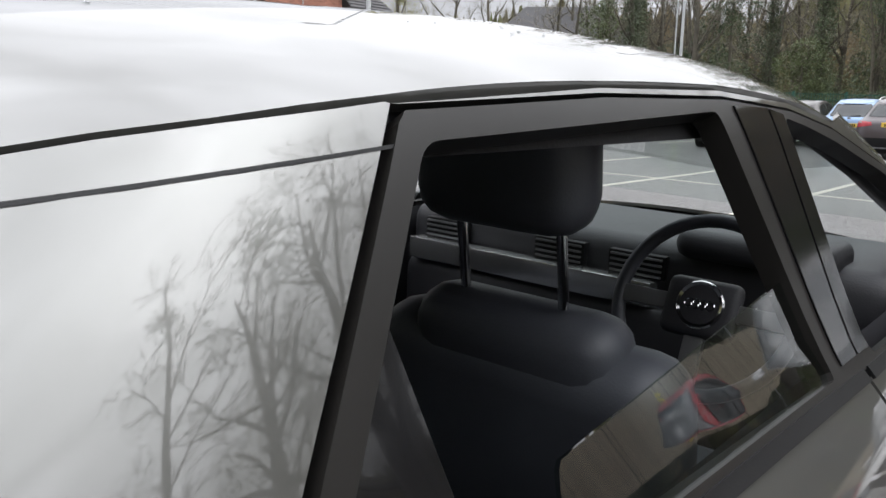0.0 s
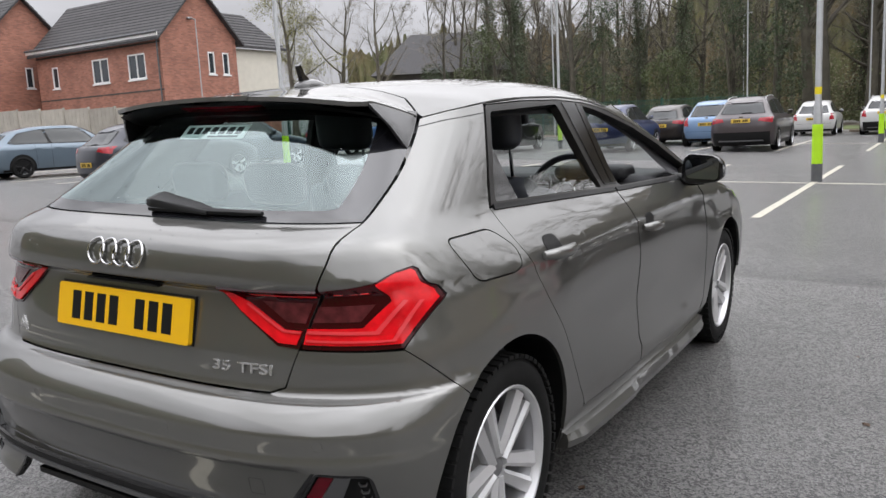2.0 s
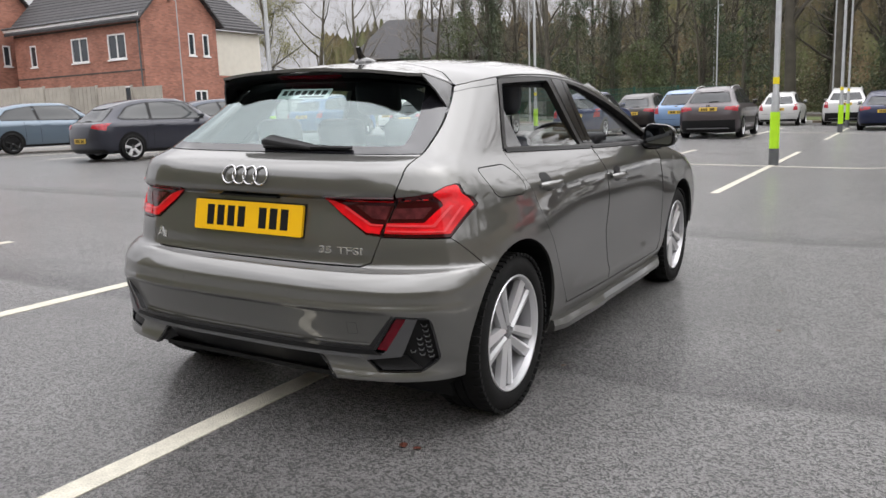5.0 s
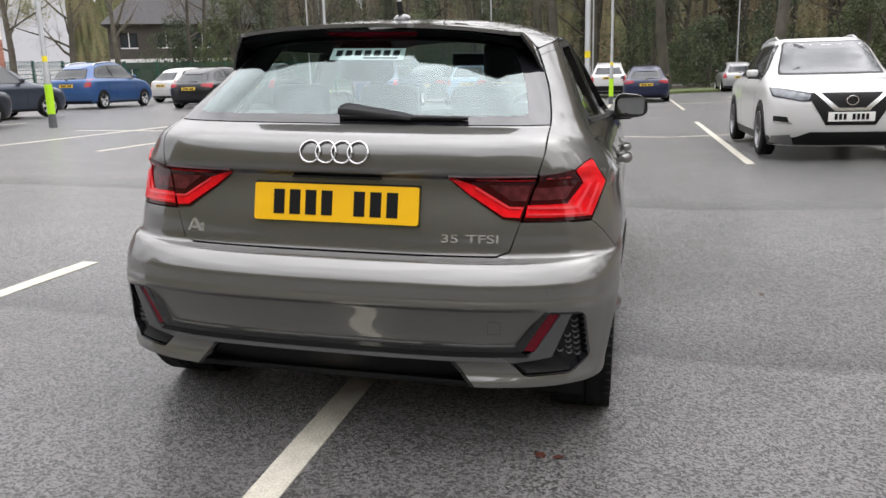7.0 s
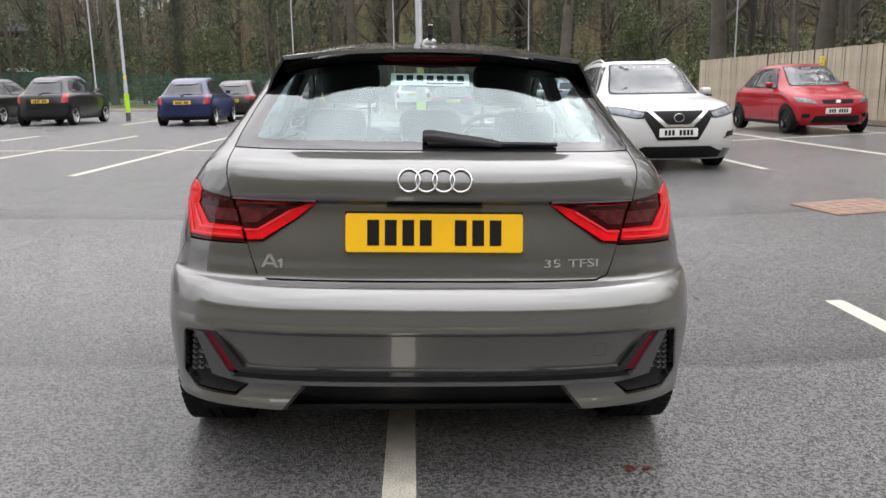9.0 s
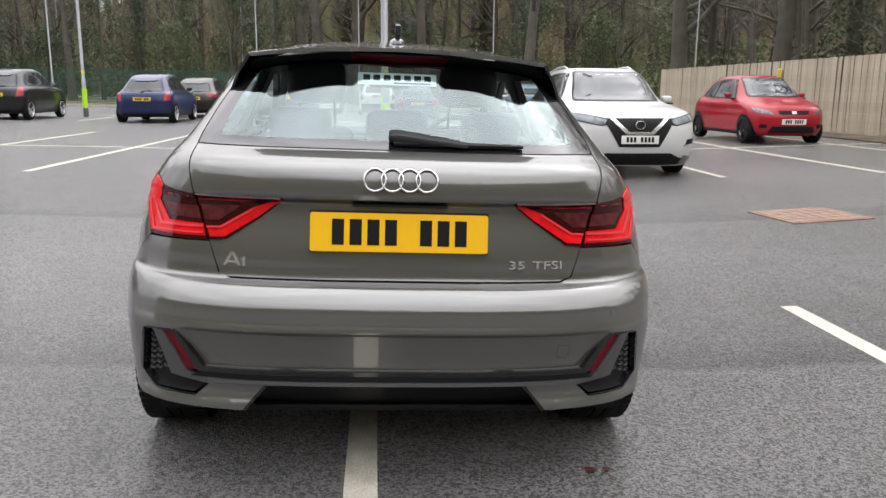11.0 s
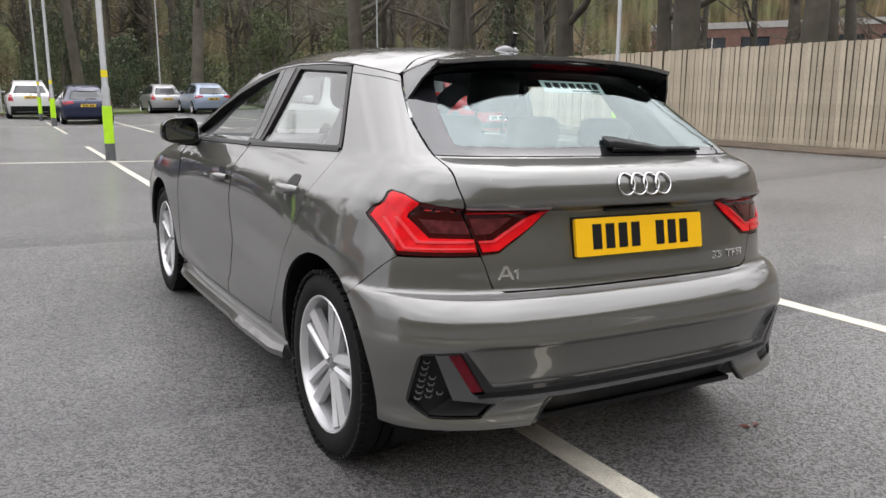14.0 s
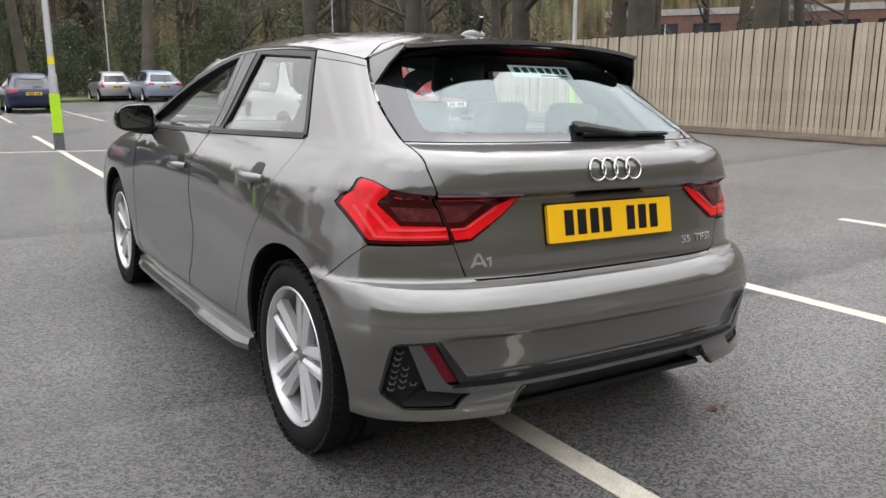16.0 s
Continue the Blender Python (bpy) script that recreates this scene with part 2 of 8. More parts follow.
BRICK = brick_material()
ROOF_TILE = material("dark_roof_tile", (0.055, 0.053, 0.055), 0.8, vary=0.18, scale=4, bump=0.2, random_tint=0.12)
RENDER_WHITE = material("cream_render", (0.66, 0.63, 0.55), 0.9, vary=0.05, scale=3)
UPVC = material("white_upvc", (0.78, 0.78, 0.77), 0.35, vary=0.03)
HOUSE_GLASS = material("dark_window_pane", (0.035, 0.042, 0.05), 0.05, vary=0.2, scale=1.0, specular=0.8)
DARK_CLAD = material("dark_cladding", (0.075, 0.066, 0.058), 0.85, vary=0.2, scale=1.5)


# ---- building helpers ----
def curve(*pts):
    """A smooth monotone curve through (x, y) pairs."""
    xs, ys = [p[0] for p in pts], [p[1] for p in pts]
    d = [(ys[i + 1] - ys[i]) / (xs[i + 1] - xs[i]) for i in range(len(xs) - 1)]
    m = [d[0]] + [0 if d[i - 1] * d[i] <= 0 else 2 * d[i - 1] * d[i] / (d[i - 1] + d[i]) for i in range(1, len(d))] + [d[-1]]

    def at(x):
        if x <= xs[0]:
            return ys[0]
        if x >= xs[-1]:
            return ys[-1]
        i = max(j for j in range(len(xs) - 1) if xs[j] <= x)
        h = xs[i + 1] - xs[i]
        t = (x - xs[i]) / h
        return (1 + 2 * t) * (1 - t) ** 2 * ys[i] + t * (1 - t) ** 2 * h * m[i] + t * t * (3 - 2 * t) * ys[i + 1] + t * t * (t - 1) * h * m[i + 1]

    return at


def step(a, b, v):
    t = max(0.0, min(1.0, (v - a) / (b - a)))
    return t * t * (3 - 2 * t)


def ground_z(x):
    """Height of the ground: a shallow fall across the middle bays."""
    return -0.0297 * x + 0.055 * max(0.0, min(x, 12) - 1.6) + 0.0297 * max(0.0, x - 12) - 0.012 * max(0.0, -5 - x) + 0.0177 * max(0.0, -25 - x)


def part(name, bm, mat, parent=None, label="", smooth=None):
    """Links a bmesh as one mesh object under a thing or a part."""
    me = bpy.data.meshes.new(name)
    bm.to_mesh(me)
    bm.free()
    mats = mat if isinstance(mat, (list, tuple)) else [mat]
    for k in mats:
        me.materials.append(k)
    if smooth is not None:
        me.polygons.foreach_set("use_smooth", [True] * len(me.polygons))
        me.set_sharp_from_angle(angle=radians(smooth))
    ob = new(name, me)
    if parent:
        ob.parent = parent
    if label:
        ob["label"] = label
    return ob


def raw_part(name, verts, faces, mat, parent=None, label="", normals=None, smooth=True):
    me = bpy.data.meshes.new(name)
    me.from_pydata([tuple(v) for v in verts], [], faces)
    for k in mat if isinstance(mat, (list, tuple)) else [mat]:
        me.materials.append(k)
    if smooth:
        me.polygons.foreach_set("use_smooth", [True] * len(me.polygons))
    if normals is not None:
        me.normals_split_custom_set_from_vertices([tuple(v) for v in normals])
    ob = new(name, me)
    if parent:
        ob.parent = parent
    if label:
        ob["label"] = label
    return ob


def thing(name, m, label, category, group="", kind=""):
    ob = new(name)
    ob.empty_display_size = 0.1
    ob.matrix_basis = m
    return tagged(ob, label, category, group, kind)


def add_box(bm, x0, x1, y0, y1, z0, z1, m=None, bevel=0.0):
    vs = [bm.verts.new((x, y, z)) for x in (x0, x1) for y in (y0, y1) for z in (z0, z1)]
    fs = [bm.faces.new([vs[i] for i in f]) for f in ((0, 1, 3, 2), (4, 6, 7, 5), (0, 4, 5, 1), (2, 3, 7, 6), (0, 2, 6, 4), (1, 5, 7, 3))]
    if bevel:
        got = bmesh.ops.bevel(bm, geom=list({e for f in fs for e in f.edges}), offset=bevel, segments=2, affect="EDGES", profile=0.6)
        vs = list({v for f in got["faces"] for v in f.verts} | {v for v in vs if v.is_valid})
    if m is not None:
        bmesh.ops.transform(bm, matrix=m, verts=vs)
    return vs


def box(name, dims, mat, parent=None, m=None, bevel=0.0, label=""):
    """dims: x0, x1, y0, y1, z0, z1."""
    bm = bmesh.new()
    add_box(bm, *dims, m=m, bevel=bevel)
    return part(name, bm, mat, parent, label, smooth=35 if bevel else None)


def tube(bm, points, radii, sides=8, cap=True):
    """A tube along points with a radius at each."""
    rings, n = [], len(points)
    for i, p in enumerate(points):
        d = (Vector(points[min(i + 1, n - 1)]) - Vector(points[max(i - 1, 0)])).normalized()
        a = d.orthogonal().normalized() if i == 0 else (last - last.dot(d) * d).normalized()
        last, b = a, d.cross(a)
        rings.append([bm.verts.new(Vector(p) + radii[i] * (math.cos(k * math.tau / sides) * a + math.sin(k * math.tau / sides) * b)) for k in range(sides)])
    for r, q in zip(rings, rings[1:]):
        for k in range(sides):
            bm.faces.new((r[k], r[(k + 1) % sides], q[(k + 1) % sides], q[k]))
    if cap:
        bm.faces.new(rings[0][::-1]), bm.faces.new(rings[-1])


def lathe(bm, profile, sides=40, axis="X"):
    """Turns (radius, offset) pairs round an axis."""
    rings = []
    for r, h in profile:
        ring = []
        for k in range(sides):
            c, s = r * math.cos(k * math.tau / sides), r * math.sin(k * math.tau / sides)
            ring.append(bm.verts.new((h, c, s) if axis == "X" else (c, s, h)))
        rings.append(ring)
    for a, b in zip(rings, rings[1:]):
        for k in range(sides):
            bm.faces.new((a[k], a[(k + 1) % sides], b[(k + 1) % sides], b[k]))
    return rings


# ---- ground: one sheet ----
def build_ground():
    xs = [-600, -120, -60, -35] + [-25 + 0.5 * k for k in range(85)] + [25, 40, 70, 140, 600]
    ys = [-600, -150, -60, -20] + [-10 + 5 * k for k in range(18)] + [110, 160, 300, 900]
    verts = [(x, y, ground_z(x)) for y in ys for x in xs]
    w = len(xs)
    faces = [(j * w + i, j * w + i + 1, (j + 1) * w + i + 1, (j + 1) * w + i) for j in range(len(ys) - 1) for i in range(w - 1)]
    ob = raw_part("ground", verts, faces, ASPHALT)
    tagged(ob, "damp dark grey asphalt of an open car park", "ground", kind="structure")


def lay_strip(name, x0, y0, x1, y1, width, mat, lift, label, category, group=""):
    """A thin painted strip that follows the ground."""
    a, b = Vector((x0, y0)), Vector((x1, y1))
    n = max(2, int((b - a).length / 0.4))
    side = Vector((-(b - a).y, (b - a).x)).normalized() * width / 2
    rnd = random.Random(int(x0 * 91 + y0 * 17))
    verts, faces = [], []
    for i in range(n + 1):
        p = a.lerp(b, i / n)
        for s in (-1, 1):
            q = p + side * s * (1 + rnd.uniform(-0.05, 0.05))
            verts.append((q.x, q.y, ground_z(q.x) + lift))
    for i in range(n):
        faces.append((2 * i, 2 * i + 1, 2 * i + 3, 2 * i + 2))
    top = len(verts)
    verts += [(x, y, z - lift - 0.02) for x, y, z in verts]
    edge = [2 * i for i in range(n + 1)] + [2 * i + 1 for i in range(n, -1, -1)]
    faces += [(edge[k], edge[k - 1], edge[k - 1] + top, edge[k] + top) for k in range(len(edge))]
    ob = raw_part(name, verts, faces, mat, smooth=False)
    tagged(ob, label, category, group, "structure")
    return ob


build_ground()

# ---- bay markings ----
LINE_LABEL = "worn white painted bay line on damp asphalt"


def bay_line(x0, y0, x1, y1, width=0.1):
    lay_strip("bay_line", x0, y0, x1, y1, width, LINE_PAINT, 0.004, LINE_LABEL, "road marking", "bay lines")


for k in range(-3, 5):
    bx = -0.1 if k == 0 else -0.02 + 2.345 * k
    bay_line(bx + 0.01, 2.08, bx - 0.015, -3.2)
for k in range(-4, 5):
    bay_line(0.09 + 2.345 * k + (0.06 if k < 0 else 0.0), 8.43, 0.2 + 2.315 * k + (0.06 if k < 0 else 0.0), 17.4)
bay_line(-10.4, 12.6, 11.0, 13.6)
for k in range(-4, 4):
    bay_line(0.3 + 2.36 * k, 23.4, 0.4 + 2.36 * k, 33.4)
bay_line(-10.2, 28.0, 10.5, 28.7)
for k in range(5):
    bay_line(-13.85 - 2.35 * k, 10.0 + 0.25 * k, -13.55 - 2.30 * k, 14.8 + 0.25 * k)


def lay_repair():
    """A rust-stained square drain cover with its frame, set in the asphalt."""
    m = material("rusty_iron_cover", (0.22, 0.142, 0.105), 0.85, vary=0.35, scale=9, bump=0.5, bump_scale=50)
    z = ground_z(4.5)
    root = thing("drain_cover", Matrix.Translation((4.15, 5.1, z)) @ pose(0, 0, 0, 0, -1.4, 8), "rust brown iron drain cover set into the asphalt", "drain cover", kind="structure")
    box("frame", (-0.43, 0.43, -0.36, 0.36, -0.05, 0.005), m, root)
    bm = bmesh.new()
    for i in range(6):
        for j in range(5):
            add_box(bm, -0.39 + i * 0.13, -0.39 + i * 0.13 + 0.122, -0.32 + j * 0.128, -0.32 + j * 0.128 + 0.12, 0.003, 0.008)
    part("grid", bm, m, root)


lay_repair()

# ---- close-boarded fence beside the bays ----
FENCE_X = 11.45


def build_fence():
    root = thing("wooden_fence", Matrix.Translation((0, 0, 0)), "tall weathered close-boarded timber fence with upright boards", "fence", kind="structure")
    rnd = random.Random(4)
    z0 = ground_z(FENCE_X) + 0.02
    bm = bmesh.new()
    add_box(bm, -0.006, 0.006, -0.046, 0.046, 0, 1.86)
    for v in bm.verts:
        if v.co.y > 0:
            v.co.x -= 0.008
    me = bpy.data.meshes.new("board")
    bm.to_mesh(me)
    bm.free()
    me.materials.append(FENCE_WOOD)
    y, k = -4.0, 0
    while y < 29.5:
        ob = new("board", me)
        ob.parent = root
        ob.matrix_basis = Matrix.Translation((FENCE_X + rnd.uniform(-0.008, 0.008), y, z0 + rnd.uniform(-0.012, 0.008))) @ pose(0, 0, 0, rnd.uniform(-0.5, 0.5), rnd.uniform(-0.6, 0.6), 0)
        y += 0.115
        k += 1
    # added dark sheet that draws shadow lines between the boards
    box("gap_shade_sheet", (FENCE_X + 0.036, FENCE_X + 0.05, -4, 29.5, z0, z0 + 1.78), FENCE_SHADE, root, label="added dark sheet standing in for shade between the boards")
    for h in (0.3, 0.95, 1.6):
        box("rail", (FENCE_X + 0.062, FENCE_X + 0.12, -4, 29.5, z0 + h - 0.045, z0 + h + 0.045), FENCE_WOOD, root)
    box("gravel_board", (FENCE_X + 0.01, FENCE_X + 0.03, -4, 29.5, z0 - 0.06, z0 + 0.12), FENCE_WOOD, root)


build_fence()
verge = lay_strip("verge", FENCE_X - 0.52, -6, FENCE_X - 0.52, 32, 1.0, LITTER, 0.03, "strip of brown leaf litter along the fence foot", "ground")


def fence_sign(y, z, w, h):
    root = thing("sign", Matrix.Translation((FENCE_X - 0.04, y, ground_z(FENCE_X) + z)), "small yellow notice fixed to the timber fence", "sign", "fence signs")
    box("face", (-0.006, 0.0, -w / 2, w / 2, -h / 2, h / 2), YELLOW, root, bevel=0.002)
    for k in range(4):
        box("text_bar", (-0.008, -0.006, -w * 0.36, w * (0.36 - 0.1 * (k % 2)), h * (0.28 - 0.18 * k), h * (0.35 - 0.18 * k)), POLE_GREY, root)


fence_sign(13.6, 1.35, 0.24, 0.3)
fence_sign(19.9, 1.5, 0.24, 0.34)


# ---- lamp columns ----
def lamp_column(x, y, height=8.0, sleeve=True, r=0.07, head=True, turn=0.0, dz=0.0):
    root = thing("lamp_column", Matrix.Translation((x, y, ground_z(x) + dz)) @ pose(0, 0, 0, 0, 0, turn), "tall galvanised steel lamp column" + (" with a lime green safety sleeve" if sleeve else ""), "street lamp", "lamp columns")
    bm = bmesh.new()
    tube(bm, [(0, 0, -0.1), (0, 0, 1.25), (0, 0, 1.3), (0, 0, height)], [r, r, r * 0.75, r * 0.55], 14)
    part("column", bm, STEEL, root, smooth=40)
    if sleeve:
        bm = bmesh.new()
        tube(bm, [(0, 0, -0.05), (0, 0, 0.3)], [r + 0.018, r + 0.016], 16)
        part("base_sleeve", bm, POLE_GREY, root, smooth=40)
        bm = bmesh.new()
        tube(bm, [(0, 0, 0.3), (0, 0, 0.95)], [r + 0.014, r + 0.014], 16)
        part("green_sleeve", bm, HI_VIS, root, "lime green safety sleeve", smooth=40)
        bm = bmesh.new()
        tube(bm, [(0, 0, 1.44), (0, 0, 1.56)], [r * 0.78, r * 0.78], 16)
        part("label_band", bm, YELLOW, root, "yellow number band", smooth=40)
    if head:
        bm = bmesh.new()
        tube(bm, [(0, 0, height - 0.05), (0, -0.25, height + 0.05), (0, -0.4, height + 0.07)], [0.035, 0.035, 0.03], 8)
        part("arm", bm, STEEL, root, smooth=40)
        box("lantern", (-0.13, 0.13, -0.95, -0.35, height + 0.02, height + 0.13), STEEL, root, bevel=0.03)


lamp_column(0.17, 13.4)
lamp_column(0.37, 28.8)
lamp_column(-9.97, 26.4)
lamp_column(-11.6, 13.4)
lamp_column(11.05, 12.5, 6.6)
lamp_column(-9.75, 59.0, 7.7, False, 0.06, turn=40)
lamp_column(-22.4, 57.9, 7.3, False, 0.06, turn=60)
lamp_column(-17.2, 42.6, 9.0, False, 0.06)
lamp_column(-6.3, 42.0, 9.0, False, 0.05)
lamp_column(-0.9, 44.0, 9.0, False, 0.05)
lamp_column(6.6, 43.0, 9.0, False, 0.05)
lamp_column(0.3, 34.5, 8.0, True, 0.06)
lamp_column(11.9, 27.2, 6.5, False, 0.04, False)
lamp_column(-30.0, 27.5, 6.6, False, 0.05, turn=-90)


# ---- houses ----
def window_unit(parent, x, z, w, h, face_y=0.0, mullions=1):
    """A white casement set into a wall that faces -y in the parent's frame."""
    root = new("window")
    root.parent = parent
    root.matrix_basis = Matrix.Translation((x, face_y, z))
    bm = bmesh.new()
    t = 0.07
    for d in ((-w / 2, -w / 2 + t, 0, h), (w / 2 - t, w / 2, 0, h), (-w / 2 + t, w / 2 - t, 0, t), (-w / 2 + t, w / 2 - t, h - t, h)):
        add_box(bm, d[0], d[1], -0.03, 0.06, d[2], d[3])
    for k in range(mullions):
        mx = -w / 2 + w * (k + 1) / (mullions + 1)
        add_box(bm, mx - 0.035, mx + 0.035, -0.025, 0.06, t, h - t)
    part("frame", bm, UPVC, root)
    box("pane", (-w / 2 + t, w / 2 - t, 0.02, 0.035, t, h - t), HOUSE_GLASS, root)
    box("sill", (-w / 2 - 0.06, w / 2 + 0.06, -0.09, -0.031, -0.07, 0), UPVC, root)
    return root


def brick_wall(parent, name, x0, x1, z0, z1, y0, y1, holes=()):
    """A wall slab along x with real openings through it."""
    xs = sorted({x0, x1, *(v for h in holes for v in h[:2])})
    zs = sorted({z0, z1, *(v for h in holes for v in h[2:])})
    bm = bmesh.new()
    for a, b in zip(xs, xs[1:]):
        for c, d in zip(zs, zs[1:]):
            if not any(h[0] <= a and b <= h[1] and h[2] <= c and d <= h[3] for h in holes):
                add_box(bm, a, b, y0, y1, c, d)
    bmesh.ops.remove_doubles(bm, verts=bm.verts, dist=0.0005)
    return part(name, bm, BRICK, parent)


def house(m, length, depth, eaves, ridge, fronts, gables, label):
    """Local frame: front wall along x facing -y, gable at the right end facing +x."""
    root = thing("house", m, label, "house", "brick houses")
    holes = [(x - w / 2, x + w / 2, z, z + h) for x, z, w, h, k in fronts]
    brick_wall(root, "wall", -length, 0, -1, eaves, 0, 0.25, holes)
    for x, z, w, h, k in fronts:
        window_unit(root, x, z, w, h, 0.03, k)
    side = new("gable_wall")
    side.parent = root
    side.matrix_basis = pose(0, 0, 0, 0, 0, 90)
    brick_wall(side, "wall", 0.25, depth - 0.25, -1, eaves, 0.0, 0.25, [(x - w / 2, x + w / 2, z, z + h) for x, z, w, h, k in gables])
    bm = bmesh.new()
    tri = [bm.verts.new(v) for v in ((0, 0, eaves), (depth, 0, eaves), (depth / 2, 0, ridge), (0, 0.25, eaves), (depth, 0.25, eaves), (depth / 2, 0.25, ridge))]
    for f in ((0, 1, 2), (3, 5, 4), (0, 3, 4, 1), (1, 4, 5, 2), (2, 5, 3, 0)):
        bm.faces.new([tri[i] for i in f])
    part("gable", bm, BRICK, side)
    for x, z, w, h, k in gables:
        window_unit(side, x, z, w, h, 0.03, k)
    brick_wall(root, "back_wall", -length, 0, -1, eaves, depth - 0.25, depth)
    brick_wall(root, "end_wall", -length, -length + 0.25, -1, eaves, 0.25, depth - 0.25)
    # roof slopes laid in courses of tiles
    rows, over, t = 16, 0.35, 0.06
    slope = (ridge - eaves) / (depth / 2)
    for sgn in (0, 1):
        pitch = new("roof")
        pitch.parent = root
        for r in range(rows):
            ya, yb = -over + (depth / 2 + over) * r / rows, -over + (depth / 2 + over) * (r + 1) / rows
            za, zb = eaves + slope * ya + t, eaves + slope * yb + t * 0.4
            vs = [(-length - 0.3, ya, za), (0.3, ya, za), (0.3, yb, zb), (-length - 0.3, yb, zb)]
            lo = [(x, y, z - 0.12) for x, y, z in vs]
            if sgn:
                vs, lo = [(x, depth - y, z) for x, y, z in vs], [(x, depth - y, z) for x, y, z in lo]
            bm = bmesh.new()
            vv = [bm.verts.new(v) for v in vs + lo]
            for f in ((0, 1, 2, 3), (7, 6, 5, 4), (0, 4, 5, 1), (1, 5, 6, 2), (2, 6, 7, 3), (3, 7, 4, 0)):
                bm.faces.new([vv[i] for i in f])
            bmesh.ops.recalc_face_normals(bm, faces=bm.faces)
            part("tile_course", bm, ROOF_TILE, pitch)
    for bz in (2.75, eaves - 0.5):
        box("brick_course", (-length + 0.002, -0.002, -0.012, -0.0015, bz, bz + 0.075), DARK_CLAD, root, label="dark brick course")
    box("fascia", (-length - 0.3, 0.3, -0.4, -0.36, eaves - 0.22, eaves - 0.03), UPVC, root, label="white fascia board")
    bm = bmesh.new()
    tube(bm, [(-length - 0.3, -0.43, eaves - 0.04), (0.3, -0.43, eaves - 0.04)], [0.06, 0.06], 8)
    part("gutter", bm, POLE_GREY, root)
    bm = bmesh.new()
    tube(bm, [(-0.15, -0.08, -1), (-0.15, -0.08, eaves - 0.25), (-0.15, -0.4, eaves - 0.08)], [0.04] * 3, 8)
    part("downpipe", bm, POLE_GREY, root)
    return root


hz = ground_z(-31) + 0.3
F = [(-1.9, 3.4, 1.35, 1.25, 1), (-4.8, 3.4, 1.35, 1.25, 1), (-8.75, 3.4, 0.55, 1.15, 0), (-4.6, 0.85, 1.9, 1.2, 1), (-1.7, 0.85, 1.3, 1.2, 1)]
G = [(3.2, 3.6, 0.45, 1.15, 0), (4.2, 3.6, 0.45, 1.15, 0), (3.6, 0.7, 0.9, 1.1, 1)]
house(Matrix.Translation((-30.5, 25.6, hz)), 10.35, 5.0, 5.55, 8.1, F, G, "two-storey red brick house with a dark tiled roof")
house(Matrix.Translation((-41.8, 22.5, hz)), 9.0, 6.2, 5.55, 8.6, F[:3], G[:2], "red brick house with a gable end beside its neighbour")
wing = thing("house_wing", Matrix.Translation((-31.6, 30.7, hz)), "brick side wing with a cream rendered upper wall", "house")
box("wall", (-6, -0.25, 0, 4.5, -1, 2.7), BRICK, wing)
box("upper_wall", (-6, 0.0, 0.05, 4.5, 2.7, 5.2), RENDER_WHITE, wing, label="cream rendered upper wall")
box("end_wall", (-0.25, 0.0, 0, 4.5, -1, 2.69), BRICK, wing)
for flip in (0, 1):
    pitch = new("roof")
    pitch.parent = wing
    for k in range(12):
        y0, y1 = -0.3 + 0.29 * k, -0.3 + 0.29 * (k + 1)
        z0, z1 = 5.2 + 0.20 * k, 5.2 + 0.20 * (k + 1)
        prof = [(y0, z0), (y0, z0 + 0.16), (y1, z1 + 0.10), (y1, z1)]
        if flip:
            prof = [(6.36 - a, b) for a, b in prof]
        bm = bmesh.new()
        ends = [[bm.verts.new((-a, x, b)) for a, b in prof] for x in (0.0, 4.8)]
        for i in range(4):
            bm.faces.new((ends[0][i], ends[0][(i + 1) % 4], ends[1][(i + 1) % 4], ends[1][i]))
        bm.faces.new(ends[0]), bm.faces.new(ends[1])
        bmesh.ops.recalc_face_normals(bm, faces=bm.faces)
        part("tile_course", bm, ROOF_TILE, pitch)
window_unit(wing, -3, 0.8, 1.1, 1.1, -0.02, 1)


